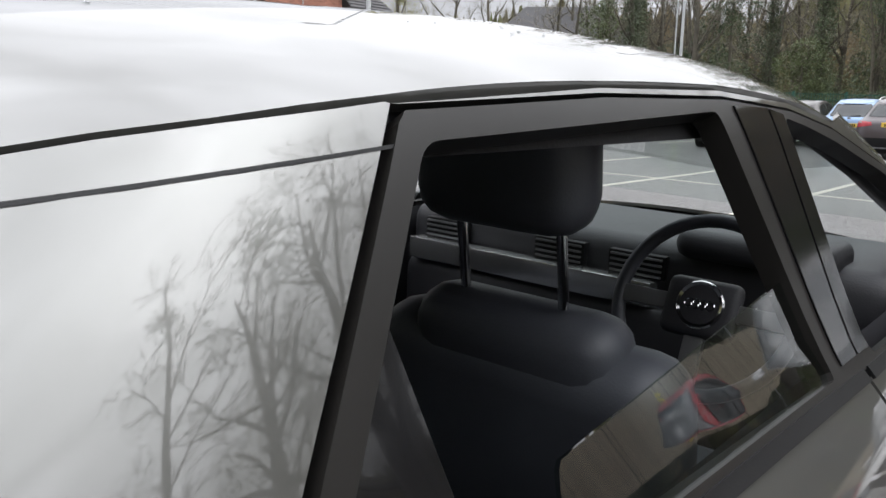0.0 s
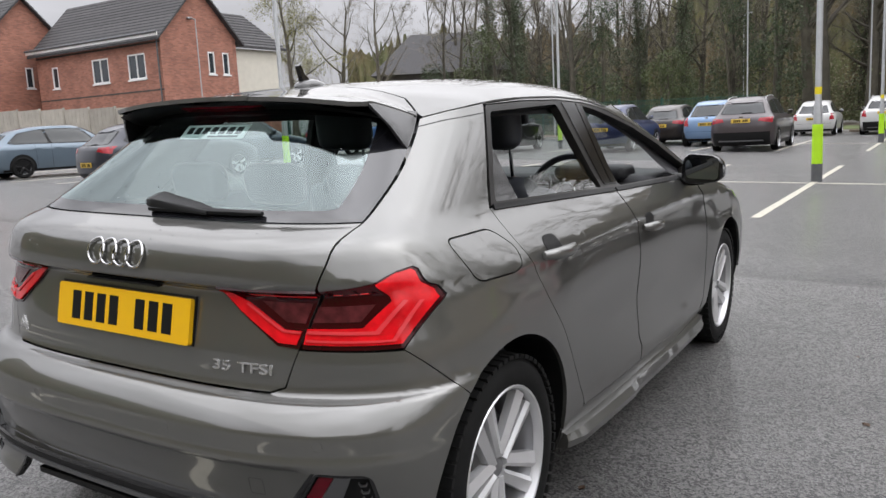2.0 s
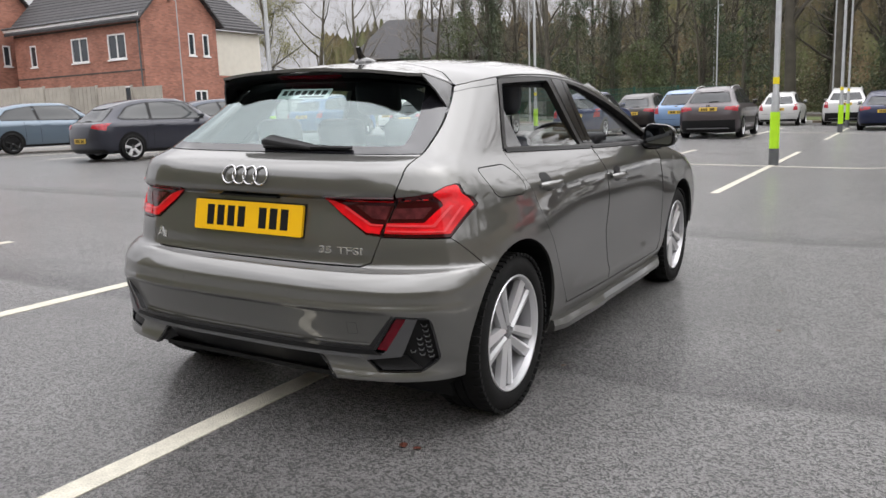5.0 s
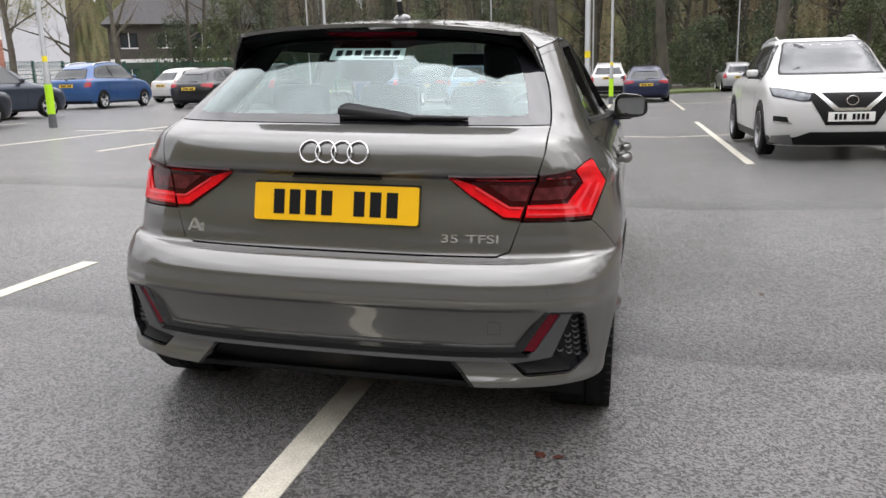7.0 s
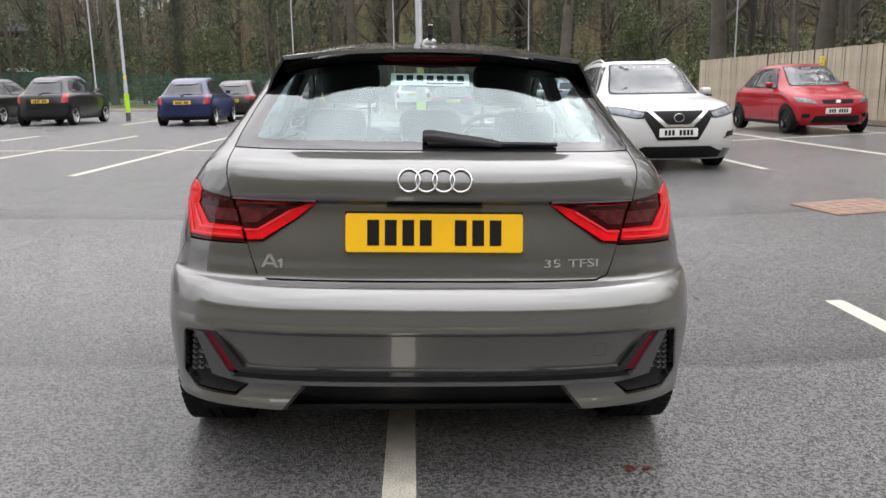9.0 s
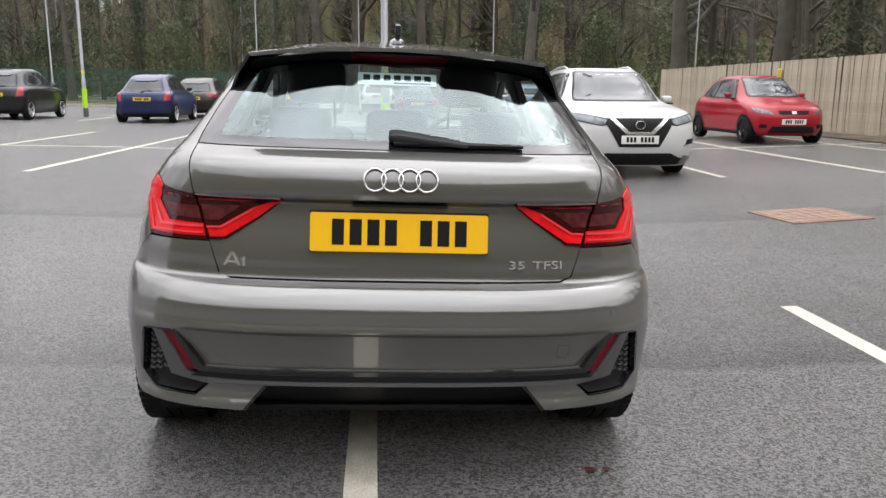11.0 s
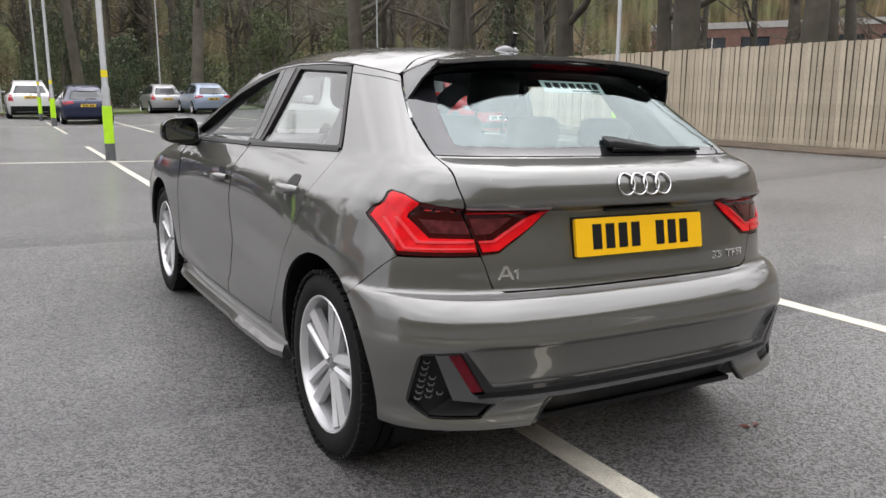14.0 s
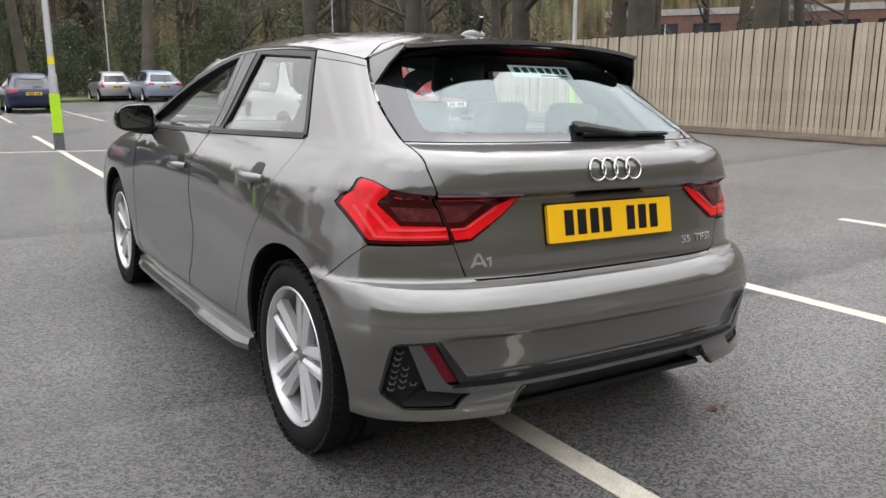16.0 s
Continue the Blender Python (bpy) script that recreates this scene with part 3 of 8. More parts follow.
def far_block(m, length, depth, storeys, mat, label, roof=0.0, ww=1.4, gap=3.0):
    """A distant building with window bands in real openings."""
    root = thing("far_building", m, label, "building", "far buildings")
    h = storeys * 3.0
    spots = [(x, 1.0 + 3.0 * s) for s in range(storeys) for x in np.arange(-length / 2 + 1.6, length / 2 - 1.0, gap)]
    xs = sorted({-length / 2, length / 2, *(float(x) - ww / 2 for x, _ in spots), *(float(x) + ww / 2 for x, _ in spots)})
    zs = sorted({-1.0, h, *(z for _, z in spots), *(z + 1.3 for _, z in spots)})
    bm = bmesh.new()
    for a, b in zip(xs, xs[1:]):
        for c, d in zip(zs, zs[1:]):
            if not any(abs((a + b) / 2 - x) < ww / 2 and z < (c + d) / 2 < z + 1.3 for x, z in spots):
                add_box(bm, a, b, 0, 0.3, c, d)
    bmesh.ops.remove_doubles(bm, verts=bm.verts, dist=0.0005)
    part("wall", bm, mat, root)
    box("core", (-length / 2, length / 2, 0.31, depth, -1, h), mat, root)
    for x, z in spots:
        w = new("window")
        w.parent = root
        w.matrix_basis = Matrix.Translation((float(x), 0.1, z))
        box("pane", (-ww / 2, ww / 2, 0.05, 0.08, 0, 1.3), HOUSE_GLASS, w)
        box("frame", (-ww / 2, ww / 2, 0.0, 0.05, 0, 0.1), UPVC, w)
        box("mullion", (-0.04, 0.04, 0.0, 0.05, 0.1, 1.3), UPVC, w)
    if roof:
        bm = bmesh.new()
        v = [bm.verts.new(p) for p in ((-length / 2 - 0.5, -0.5, h), (length / 2 + 0.5, -0.5, h), (length / 2 + 0.5, depth + 0.5, h), (-length / 2 - 0.5, depth + 0.5, h), (-length / 2 + depth / 3, depth / 2, h + roof), (length / 2 - depth / 3, depth / 2, h + roof))]
        for f in ((0, 1, 5, 4), (1, 2, 5), (2, 3, 4, 5), (3, 0, 4), (3, 2, 1, 0)):
            bm.faces.new([v[i] for i in f])
        part("roof", bm, ROOF_TILE, root)
    else:
        box("parapet", (-length / 2 - 0.1, length / 2 + 0.1, -0.08, depth + 0.1, h, h + 0.5), KERB, root, label="grey parapet band")
    for s in range(1, storeys):
        box("band", (-length / 2, length / 2, -0.05, -0.003, 3.0 * s - 0.15, 3.0 * s + 0.15), UPVC, root, label="pale storey band")
    return root


far_block(pose(-46, 92, 2.0, 0, 0, 10), 26, 9, 2, DARK_CLAD, "dark brick building half hidden behind bare trees", 3.5)
far_block(pose(-36, 62, 0.2, 0, 0, 30), 13, 9, 2, DARK_CLAD, "dark hipped-roof house behind bare trees", 4.0)
far_block(pose(58, 36, 0.3, 0, 0, -58), 34, 10, 2, FAR_BRICK, "low red brick office building with pale bands beyond the fence", 0.0, 2.2, 3.4)
far_block(pose(60, 74, 0.5, 0, 0, -40), 26, 10, 2, FAR_BRICK, "red brick office building with pale bands among trees", 0.0, 2.2, 3.4)


def grey_fence():
    root = thing("panel_fence", Matrix.Identity(4), "long grey timber fence in front of the brick houses", "fence", kind="structure")
    for k in range(26):
        x = -52 + 1.83 * k
        y = 21.0 + (0.0 if x < -27 else 0.55 * (x + 27))
        if x > -26:
            break
        z = ground_z(x)
        bm = bmesh.new()
        for j in range(13):
            add_box(bm, x + 0.14 * j, x + 0.14 * j + 0.13, y - 0.01 * (j % 2), y + 0.02, z, z + 2.15)
        part("fence_panel", bm, FENCE_GREY, root)
        box("post", (x - 0.06, x - 0.005, y - 0.05, y + 0.05, z, z + 2.25), FENCE_GREY, root)


grey_fence()

# ---- woods: bare trees, ivy, scrub ----
def grow(seed, height, spread, trunk_r, limbs=11, twig=1.0, fork=0.25):
    """A bare tree: trunk, limbs, branches and twigs as tapered tubes. Returns trunk and crown meshes."""
    rnd = random.Random(seed)
    out = {"trunk": ([], []), "crown": ([], [])}

    def tube_raw(key, pts, radii, sides):
        verts, faces = out[key]
        base, ring_a = len(verts), None
        for i, p in enumerate(pts):
            d = (pts[min(i + 1, len(pts) - 1)] - pts[max(i - 1, 0)]).normalized()
            a = d.orthogonal().normalized() if ring_a is None else (ring_a - ring_a.dot(d) * d).normalized()
            ring_a = a
            b = d.cross(a)
            for k in range(sides):
                q = p + radii[i] * (math.cos(k * math.tau / sides) * a + math.sin(k * math.tau / sides) * b)
                verts.append(q[:])
        for i in range(len(pts) - 1):
            for k in range(sides):
                o, o2 = base + i * sides, base + (i + 1) * sides
                faces.append((o + k, o + (k + 1) % sides, o2 + (k + 1) % sides, o2 + k))

    def wander(p, d, length, n, bend, lift):
        pts = [p.copy()]
        for _ in range(n):
            d = (d + Vector((rnd.uniform(-bend, bend), rnd.uniform(-bend, bend), rnd.uniform(-bend, bend) + lift))).normalized()
            p = p + d * (length / n)
            pts.append(p.copy())
        return pts, d

    def turned(d, angle):
        side = Vector((rnd.gauss(0, 1), rnd.gauss(0, 1), rnd.gauss(0, 1)))
        side = (side - side.dot(d) * d).normalized()
        return (d * math.cos(angle) + side * math.sin(angle)).normalized()

    top, _ = wander(Vector((0, 0, -0.2)), Vector((rnd.uniform(-0.06, 0.06), rnd.uniform(-0.06, 0.06), 1)).normalized(), height * 0.92, 9, 0.07, 0.05)
    rad = [trunk_r * (1.25 if i == 0 else 1) * (1 - 0.9 * i / 9) for i in range(10)]
    tube_raw("trunk", top, rad, 8)
    for k in range(limbs):
        f = fork + (0.97 - fork) * (k + rnd.random()) / limbs
        i = min(8, int(f * 9))
        p = top[i].lerp(top[i + 1], f * 9 - i)
        d = turned(Vector((0, 0, 1)), radians(rnd.uniform(35, 75) * (1.1 - 0.5 * f)))
        ln = spread * (1.1 - 0.6 * f) * rnd.uniform(0.7, 1.15)
        r0 = rad[i] * rnd.uniform(0.35, 0.6)
        pts, _ = wander(p, d, ln, 5, 0.22, 0.07)
        tube_raw("trunk", pts, [r0 * (1 - 0.8 * j / 5) for j in range(6)], 5)
        for _ in range(int(7 * twig)):
            g = rnd.uniform(0.2, 1.0)
            j = min(4, int(g * 5))
            q = pts[j].lerp(pts[j + 1], g * 5 - j)
            e = turned((pts[j + 1] - pts[j]).normalized(), radians(rnd.uniform(25, 65)))
            bl = ln * rnd.uniform(0.25, 0.5)
            sub, _ = wander(q, e, bl, 3, 0.3, 0.08)
            r1 = max(0.012, r0 * 0.3 * (1.1 - g))
            tube_raw("crown", sub, [r1, r1 * 0.8, r1 * 0.55, r1 * 0.25], 3)
            for _ in range(int(6 * twig)):
                h = rnd.uniform(0.15, 1.0)
                j2 = min(2, int(h * 3))
                w = sub[j2].lerp(sub[j2 + 1], h * 3 - j2)
                te = turned((sub[j2 + 1] - sub[j2]).normalized(), radians(rnd.uniform(25, 70)))
                tw, tend = wander(w, te, bl * rnd.uniform(0.3, 0.6), 2, 0.35, 0.06)
                tube_raw("crown", tw, [0.010, 0.007, 0.003], 3)
                for _ in range(int(3 * twig)):
                    tt = tw[1].lerp(tw[2], rnd.random())
                    t2, _ = wander(tt, turned(tend, radians(rnd.uniform(25, 60))), bl * rnd.uniform(0.12, 0.3), 1, 0.3, 0.05)
                    tube_raw("crown", t2, [0.006, 0.003], 3)
    return out


def leaf_cloud(seed, count, where, size):
    """Many small leaf-like quads at places drawn from where(rnd)."""
    rnd = random.Random(seed)
    verts, faces = [], []
    for _ in range(count):
        p = Vector(where(rnd))
        a = Vector((rnd.gauss(0, 1), rnd.gauss(0, 1), rnd.gauss(0, 1))).normalized()
        b = a.orthogonal().normalized()
        c = a.cross(b)
        s = size * rnd.uniform(0.5, 1.3)
        i = len(verts)
        verts += [(p + s * b)[:], (p + s * 0.6 * c)[:], (p - s * b)[:], (p - s * 0.6 * c)[:]]
        faces.append((i, i + 1, i + 2, i + 3))
    return verts, faces


TREE_KINDS = [(grow(11, 13, 4.6, 0.24), False), (grow(23, 15, 3.8, 0.22), False), (grow(37, 11, 5.2, 0.28, 13, 1.1, 0.2), False), (grow(41, 16, 3.2, 0.26), True), (grow(59, 12, 3.6, 0.17, 12, 1.0, 0.15), False)]
TREE_ROOTS = []
for number, (mesh, ivied) in enumerate(TREE_KINDS):
    root = thing("bare_tree", pose(0, 0, 0), "bare winter tree with dark ivy on its trunk" if ivied else "leafless winter tree with fine pale twigs", "tree", "woodland trees")
    raw_part("trunk", *mesh["trunk"], BARK, root)
    raw_part("crown", *mesh["crown"], BARK_PALE, root, "fine bare twigs")
    if ivied:
        def ivy(rnd, pts=mesh["trunk"][0]):
            z = 11 * rnd.random() ** 0.9
            near = pts[rnd.randrange(len(pts))]
            a, r = rnd.uniform(0, math.tau), (0.3 + 0.9 * rnd.random()) * (1.1 - 0.05 * z)
            return (r * math.cos(a) * 0.7 + near[0] * 0.2, r * math.sin(a) * 0.7 + near[1] * 0.2, z)
        raw_part("ivy", *leaf_cloud(5, 6500, ivy, 0.07), IVY, root, "dense dark green ivy leaves", smooth=False)
    TREE_ROOTS.append(root)

used = set()


def plant(kind, x, y, dz=0.0, size=1.0, turn=None):
    rnd = random.Random(int(x * 131 + y * 37))
    m = Matrix.Translation((x, y, ground_z(x) + dz)) @ pose(0, 0, 0, 0, 0, rnd.uniform(0, 360) if turn is None else turn) @ Matrix.Scale(size, 4)
    if kind not in used:
        used.add(kind)
        TREE_ROOTS[kind].matrix_basis = m
        return
    ob = copy_thing(TREE_ROOTS[kind], pose(0, 0, 0))
    ob.matrix_basis = m


wood = random.Random(77)
# far belt of woodland beyond the bays
for k in range(46):
    f = k / 45
    x, y = -34 + 66 * f + wood.uniform(-1, 1), 62 - 16 * f + wood.uniform(-3, 9)
    plant(wood.choice((0, 1, 2, 0, 3, 4, 4)), x, y, 0.4, wood.uniform(0.85, 1.2) * (1.3 if x > -9 else 1.0))
for k in range(14):
    plant(wood.choice((0, 1, 4, 2)), -38 + 2.2 * k + wood.uniform(-1, 1), 68 + wood.uniform(-6, 10), 0.6, wood.uniform(0.8, 1.1))
for k in range(34):
    plant(wood.choice((0, 1, 4, 4, 2)), -46 + 2.6 * k + wood.uniform(-1.2, 1.2), 71 - 0.24 * (2.6 * k) + wood.uniform(-3, 4), 0.4, wood.uniform(1.0, 1.3))
# trees beyond the timber fence: a belt at the far end, a few large ones beside the bays
for k in range(15):
    f = k / 14
    plant(wood.choice((0, 1, 2, 4, 3)), 14.5 + wood.uniform(0, 8), 22 + 24 * f + wood.uniform(-1, 1), 0.2, wood.uniform(0.85, 1.15))
plant(2, 13.3, 12.6, 0.2, 1.4, 40)
plant(0, 17.5, 11.6, 0.2, 1.15)
for bx, by, bs, kind in ((8.6, 43.5, 1.5, 0), (13.0, 31.5, 1.45, 2), (13.5, 24.0, 1.4, 0), (3.2, 47.0, 1.55, 1), (-3.4, 49.0, 1.5, 0), (17.0, 28.0, 1.5, 1)):
    plant(kind, bx, by, 0.2, bs)
plant(2, 13.8, 17.8, 0.2, 1.25, 120)
plant(2, 14.3, 9.9, 0.2, 1.2, 250)
plant(2, 26.0, 19.0, 0.2, 1.15)
for bx, by, bs, kind in ((14.6, 14.6, 1.45, 4), (15.8, 20.4, 1.4, 2), (14.4, 6.2, 1.35, 4)):
    plant(kind, bx, by, 0.2, bs)
plant(2, 24.0, 6.5, 0.2, 1.05)
for k in range(26):
    plant(wood.choice((0, 1, 4, 4)), 19 + 26 * wood.random(), -4 + 34 * (k + wood.random()) / 26, 0.2, wood.uniform(0.75, 1.1))
plant(0, 33.0, 11.0, 0.2, 1.0)
plant(4, 30.0, -3.0, 0.2, 1.0)
# single trees at the edge of the wood, one clad in ivy, and a budding willow
plant(2, -36.2, 46.7, 0.2, 0.95)
plant(0, -33.8, 48.5, 0.2, 0.95)
plant(4, -28.7, 49.4, 0.2, 1.0)
plant(1, -31.0, 55.0, 0.2, 0.95)
plant(3, -23.4, 50.0, 0.2, 1.05)
plant(0, -18.5, 49.0, 0.2, 1.0)
WILLOW = material("yellow_willow_twig", (0.20, 0.19, 0.065), 0.8, vary=0.3, scale=1.5)
mesh = grow(71, 13, 4.6, 0.26, 14, 1.15, 0.2)
willow = thing("willow_tree", Matrix.Translation((-39.5, 45.0, ground_z(-39) + 0.2)), "budding willow with fine yellow-green twigs", "tree", "woodland trees")
raw_part("trunk", *mesh["trunk"], BARK, willow)
raw_part("crown", *mesh["crown"], WILLOW, willow, "yellow-green willow twigs")
tips = mesh["crown"][0]
raw_part("foliage", *leaf_cloud(8, 18000, lambda rnd: [c + rnd.gauss(0, 0.25) - (0.8 * rnd.random() if k == 2 else 0) for k, c in enumerate(tips[rnd.randrange(len(tips))])], 0.045), WILLOW, willow, "small yellow-green buds and leaves", smooth=False)
# trees behind the bays, mirrored in the car
for k in range(8):
    plant(wood.choice((0, 1, 2, 4)), -40 + 11 * k + wood.uniform(-2, 2), -46 + wood.uniform(-6, 3), 0.0, wood.uniform(0.7, 0.9))


EVERGREEN = material("dark_evergreen_leaf", (0.045, 0.066, 0.028), 0.6, vary=0.5, scale=0.9)
HOLLY = material("mossy_evergreen_leaf", (0.075, 0.095, 0.035), 0.65, vary=0.45, scale=0.9)


def evergreen(seed, x, y, height, spread, mat):
    """A bushy evergreen: a short trunk under uneven lumps of small leaves."""
    rnd = random.Random(seed)
    root = thing("evergreen_tree", Matrix.Translation((x, y, ground_z(x) + 0.1)), "bushy dark evergreen tree at the edge of the wood", "tree", "evergreens")
    lumps = []
    for k in range(15):
        f = (k + rnd.random()) / 15
        r = spread * (0.55 + 0.5 * math.sin(math.pi * min(1, 0.25 + 0.75 * f))) * (1.05 - 0.55 * f)
        a = rnd.uniform(0, math.tau)
        lumps.append((r * 0.7 * math.cos(a), r * 0.7 * math.sin(a), height * (0.08 + 0.85 * f), spread * rnd.uniform(0.3, 0.5)))

    def where(r_):
        lx, ly, lz, lr = lumps[r_.randrange(len(lumps))]
        v = Vector((r_.gauss(0, 1), r_.gauss(0, 1), r_.gauss(0, 1))).normalized() * lr * r_.uniform(0.55, 1.0) ** 0.5
        return (lx + v.x, ly + v.y, max(0.1, lz + v.z * 0.8))

    bm = bmesh.new()
    tube(bm, [(0, 0, -0.2), (0.1, 0, height * 0.4), (0, 0.1, height * 0.9)], [0.16, 0.11, 0.03], 8)
    part("trunk", bm, BARK, root, smooth=50)
    raw_part("crown", *leaf_cloud(seed, 9000, where, 0.06), mat, root, "dense small evergreen leaves", smooth=False)


for k, (ex, ey, eh, es) in enumerate(((-17.5, 51.5, 9.5, 2.6), (-26.5, 51.0, 8.0, 2.6), (-6.6, 52.0, 11.0, 2.9), (-9.6, 54.5, 9.5, 2.6), (-13.5, 53.0, 5.0, 2.4), (2.5, 50.5, 6.0, 2.6), (9.5, 47.5, 8.0, 2.5), (12.8, 43.0, 5.5, 2.2), (-21.0, 52.0, 4.5, 2.6), (5.8, 49.5, 4.2, 2.4), (15.0, 36.0, 6.0, 2.3), (-30.5, 50.0, 5.0, 2.4))):
    evergreen(200 + k, ex, ey, eh, es, HOLLY if k % 3 == 1 else EVERGREEN)


def scrub(name, seed, count, where, size, mat, label):
    verts, faces = leaf_cloud(seed, count, where, size)
    tagged(raw_part(name, verts, faces, mat, smooth=False), label, "scrub", kind="stuff")


def belt(rnd):
    f = rnd.random()
    x = -50 + 92 * f
    y = 66 - 17 * (x + 34) / 66 + rnd.gauss(0, 3.0)
    lump = 0.5 + 0.5 * noise.noise(Vector((x * 0.16, y * 0.1, 3)))
    return (x, y, ground_z(x) + 0.3 + (1.0 + 6.0 * lump) * rnd.random() ** 1.6)


def belt_brown(rnd):
    x, y, z = belt(rnd)
    return (x, y + 3, 0.6 + (z - 0.3) * 1.7)


def fence_side(rnd):
    y = 4 + 48 * rnd.random()
    x = 14 + abs(rnd.gauss(0, 5)) + (14 if y < 18 else 0)
    return (x, y, ground_z(x) + 3.2 * rnd.random() ** 1.5 * (0.6 + 0.6 * noise.noise(Vector((y * 0.3, 0, 9)))) + 0.3)


def belt_behind(rnd):
    x = -60 + 120 * rnd.random()
    return (x, -34 + rnd.gauss(0, 1.0), 0.2 + 2.6 * rnd.random() * (0.75 + 0.4 * noise.noise(Vector((x * 0.15, 4, 4)))))


scrub("tall_hedge", 6, 14000, belt_behind, 0.2, BROWN_SCRUB, "tall brown winter hedge at the far side of the bays")
scrub("undergrowth", 1, 70000, belt, 0.075, SCRUB, "tangled green and brown winter undergrowth below the trees")
scrub("bracken", 2, 70000, belt_brown, 0.08, BROWN_SCRUB, "brown dead twigs and leaves deep in the wood")
scrub("hedge_growth", 3, 22000, fence_side, 0.09, SCRUB, "scrubby growth behind the timber fence")
lay_strip("grass_verge", -45, 49.5, 14, 44.5, 7.0, GRASS, 0.12, "rough grass bank at the edge of the wood", "ground")
lay_strip("verge_soil", -45, 57.5, 30, 48, 12.0, SOIL, 0.1, "leaf-littered soil under the trees", "ground")


lay_strip("verge", -33, 38.2, -1.5, 44.2, 7.0, LITTER, 0.09, "leaf-strewn bank between the bays and the wood", "ground")


def wood_kerb():
    root = thing("kerb", Matrix.Identity(4), "pale concrete kerb along the bank before the wood", "kerb", kind="structure")
    a, b = Vector((-33, 34.55)), Vector((-1.5, 40.55))
    count = 35
    slant = math.degrees(math.atan2(b.y - a.y, b.x - a.x))
    bm = bmesh.new()
    add_box(bm, -0.452, 0.452, -0.07, 0.07, -0.1, 0.11, bevel=0.012)
    first = part("kerb_stone", bm, KERB, root)
    for k in range(count):
        p = a.lerp(b, (k + 0.5) / count)
        ob = first if k == 0 else new("kerb_stone", first.data)
        ob.parent = root
        ob.matrix_basis = Matrix.Translation((p.x, p.y, ground_z(p.x))) @ pose(0, 0, 0, 0, 0, slant)


wood_kerb()


def green_mesh_fence():
    root = thing("mesh_fence", Matrix.Identity(4), "low green steel mesh fence before the wood", "fence", kind="structure")
    m = material("green_coated_steel", (0.02, 0.085, 0.062), 0.5, vary=0.1)
    for k in range(16):
        x0, x1 = -46 + 2.5 * k, -46 + 2.5 * (k + 1)
        y0 = 46.2 - 0.09 * (x0 + 46)
        bm = bmesh.new()
        for j in range(21):
            add_box(bm, x0 + 0.125 * j - 0.012, x0 + 0.125 * j + 0.012, y0 - 0.012, y0 + 0.012, ground_z(x0), ground_z(x0) + 1.9)
        for j in range(7):
            add_box(bm, x0, x1, y0 + 0.013, y0 + 0.03, ground_z(x0) + 0.15 + 0.28 * j, ground_z(x0) + 0.18 + 0.28 * j)
        part("mesh_panel", bm, m, root)
        box("post", (x0 - 0.05, x0 + 0.05, y0 + 0.035, y0 + 0.12, ground_z(x0), ground_z(x0) + 2.0), m, root)


green_mesh_fence()


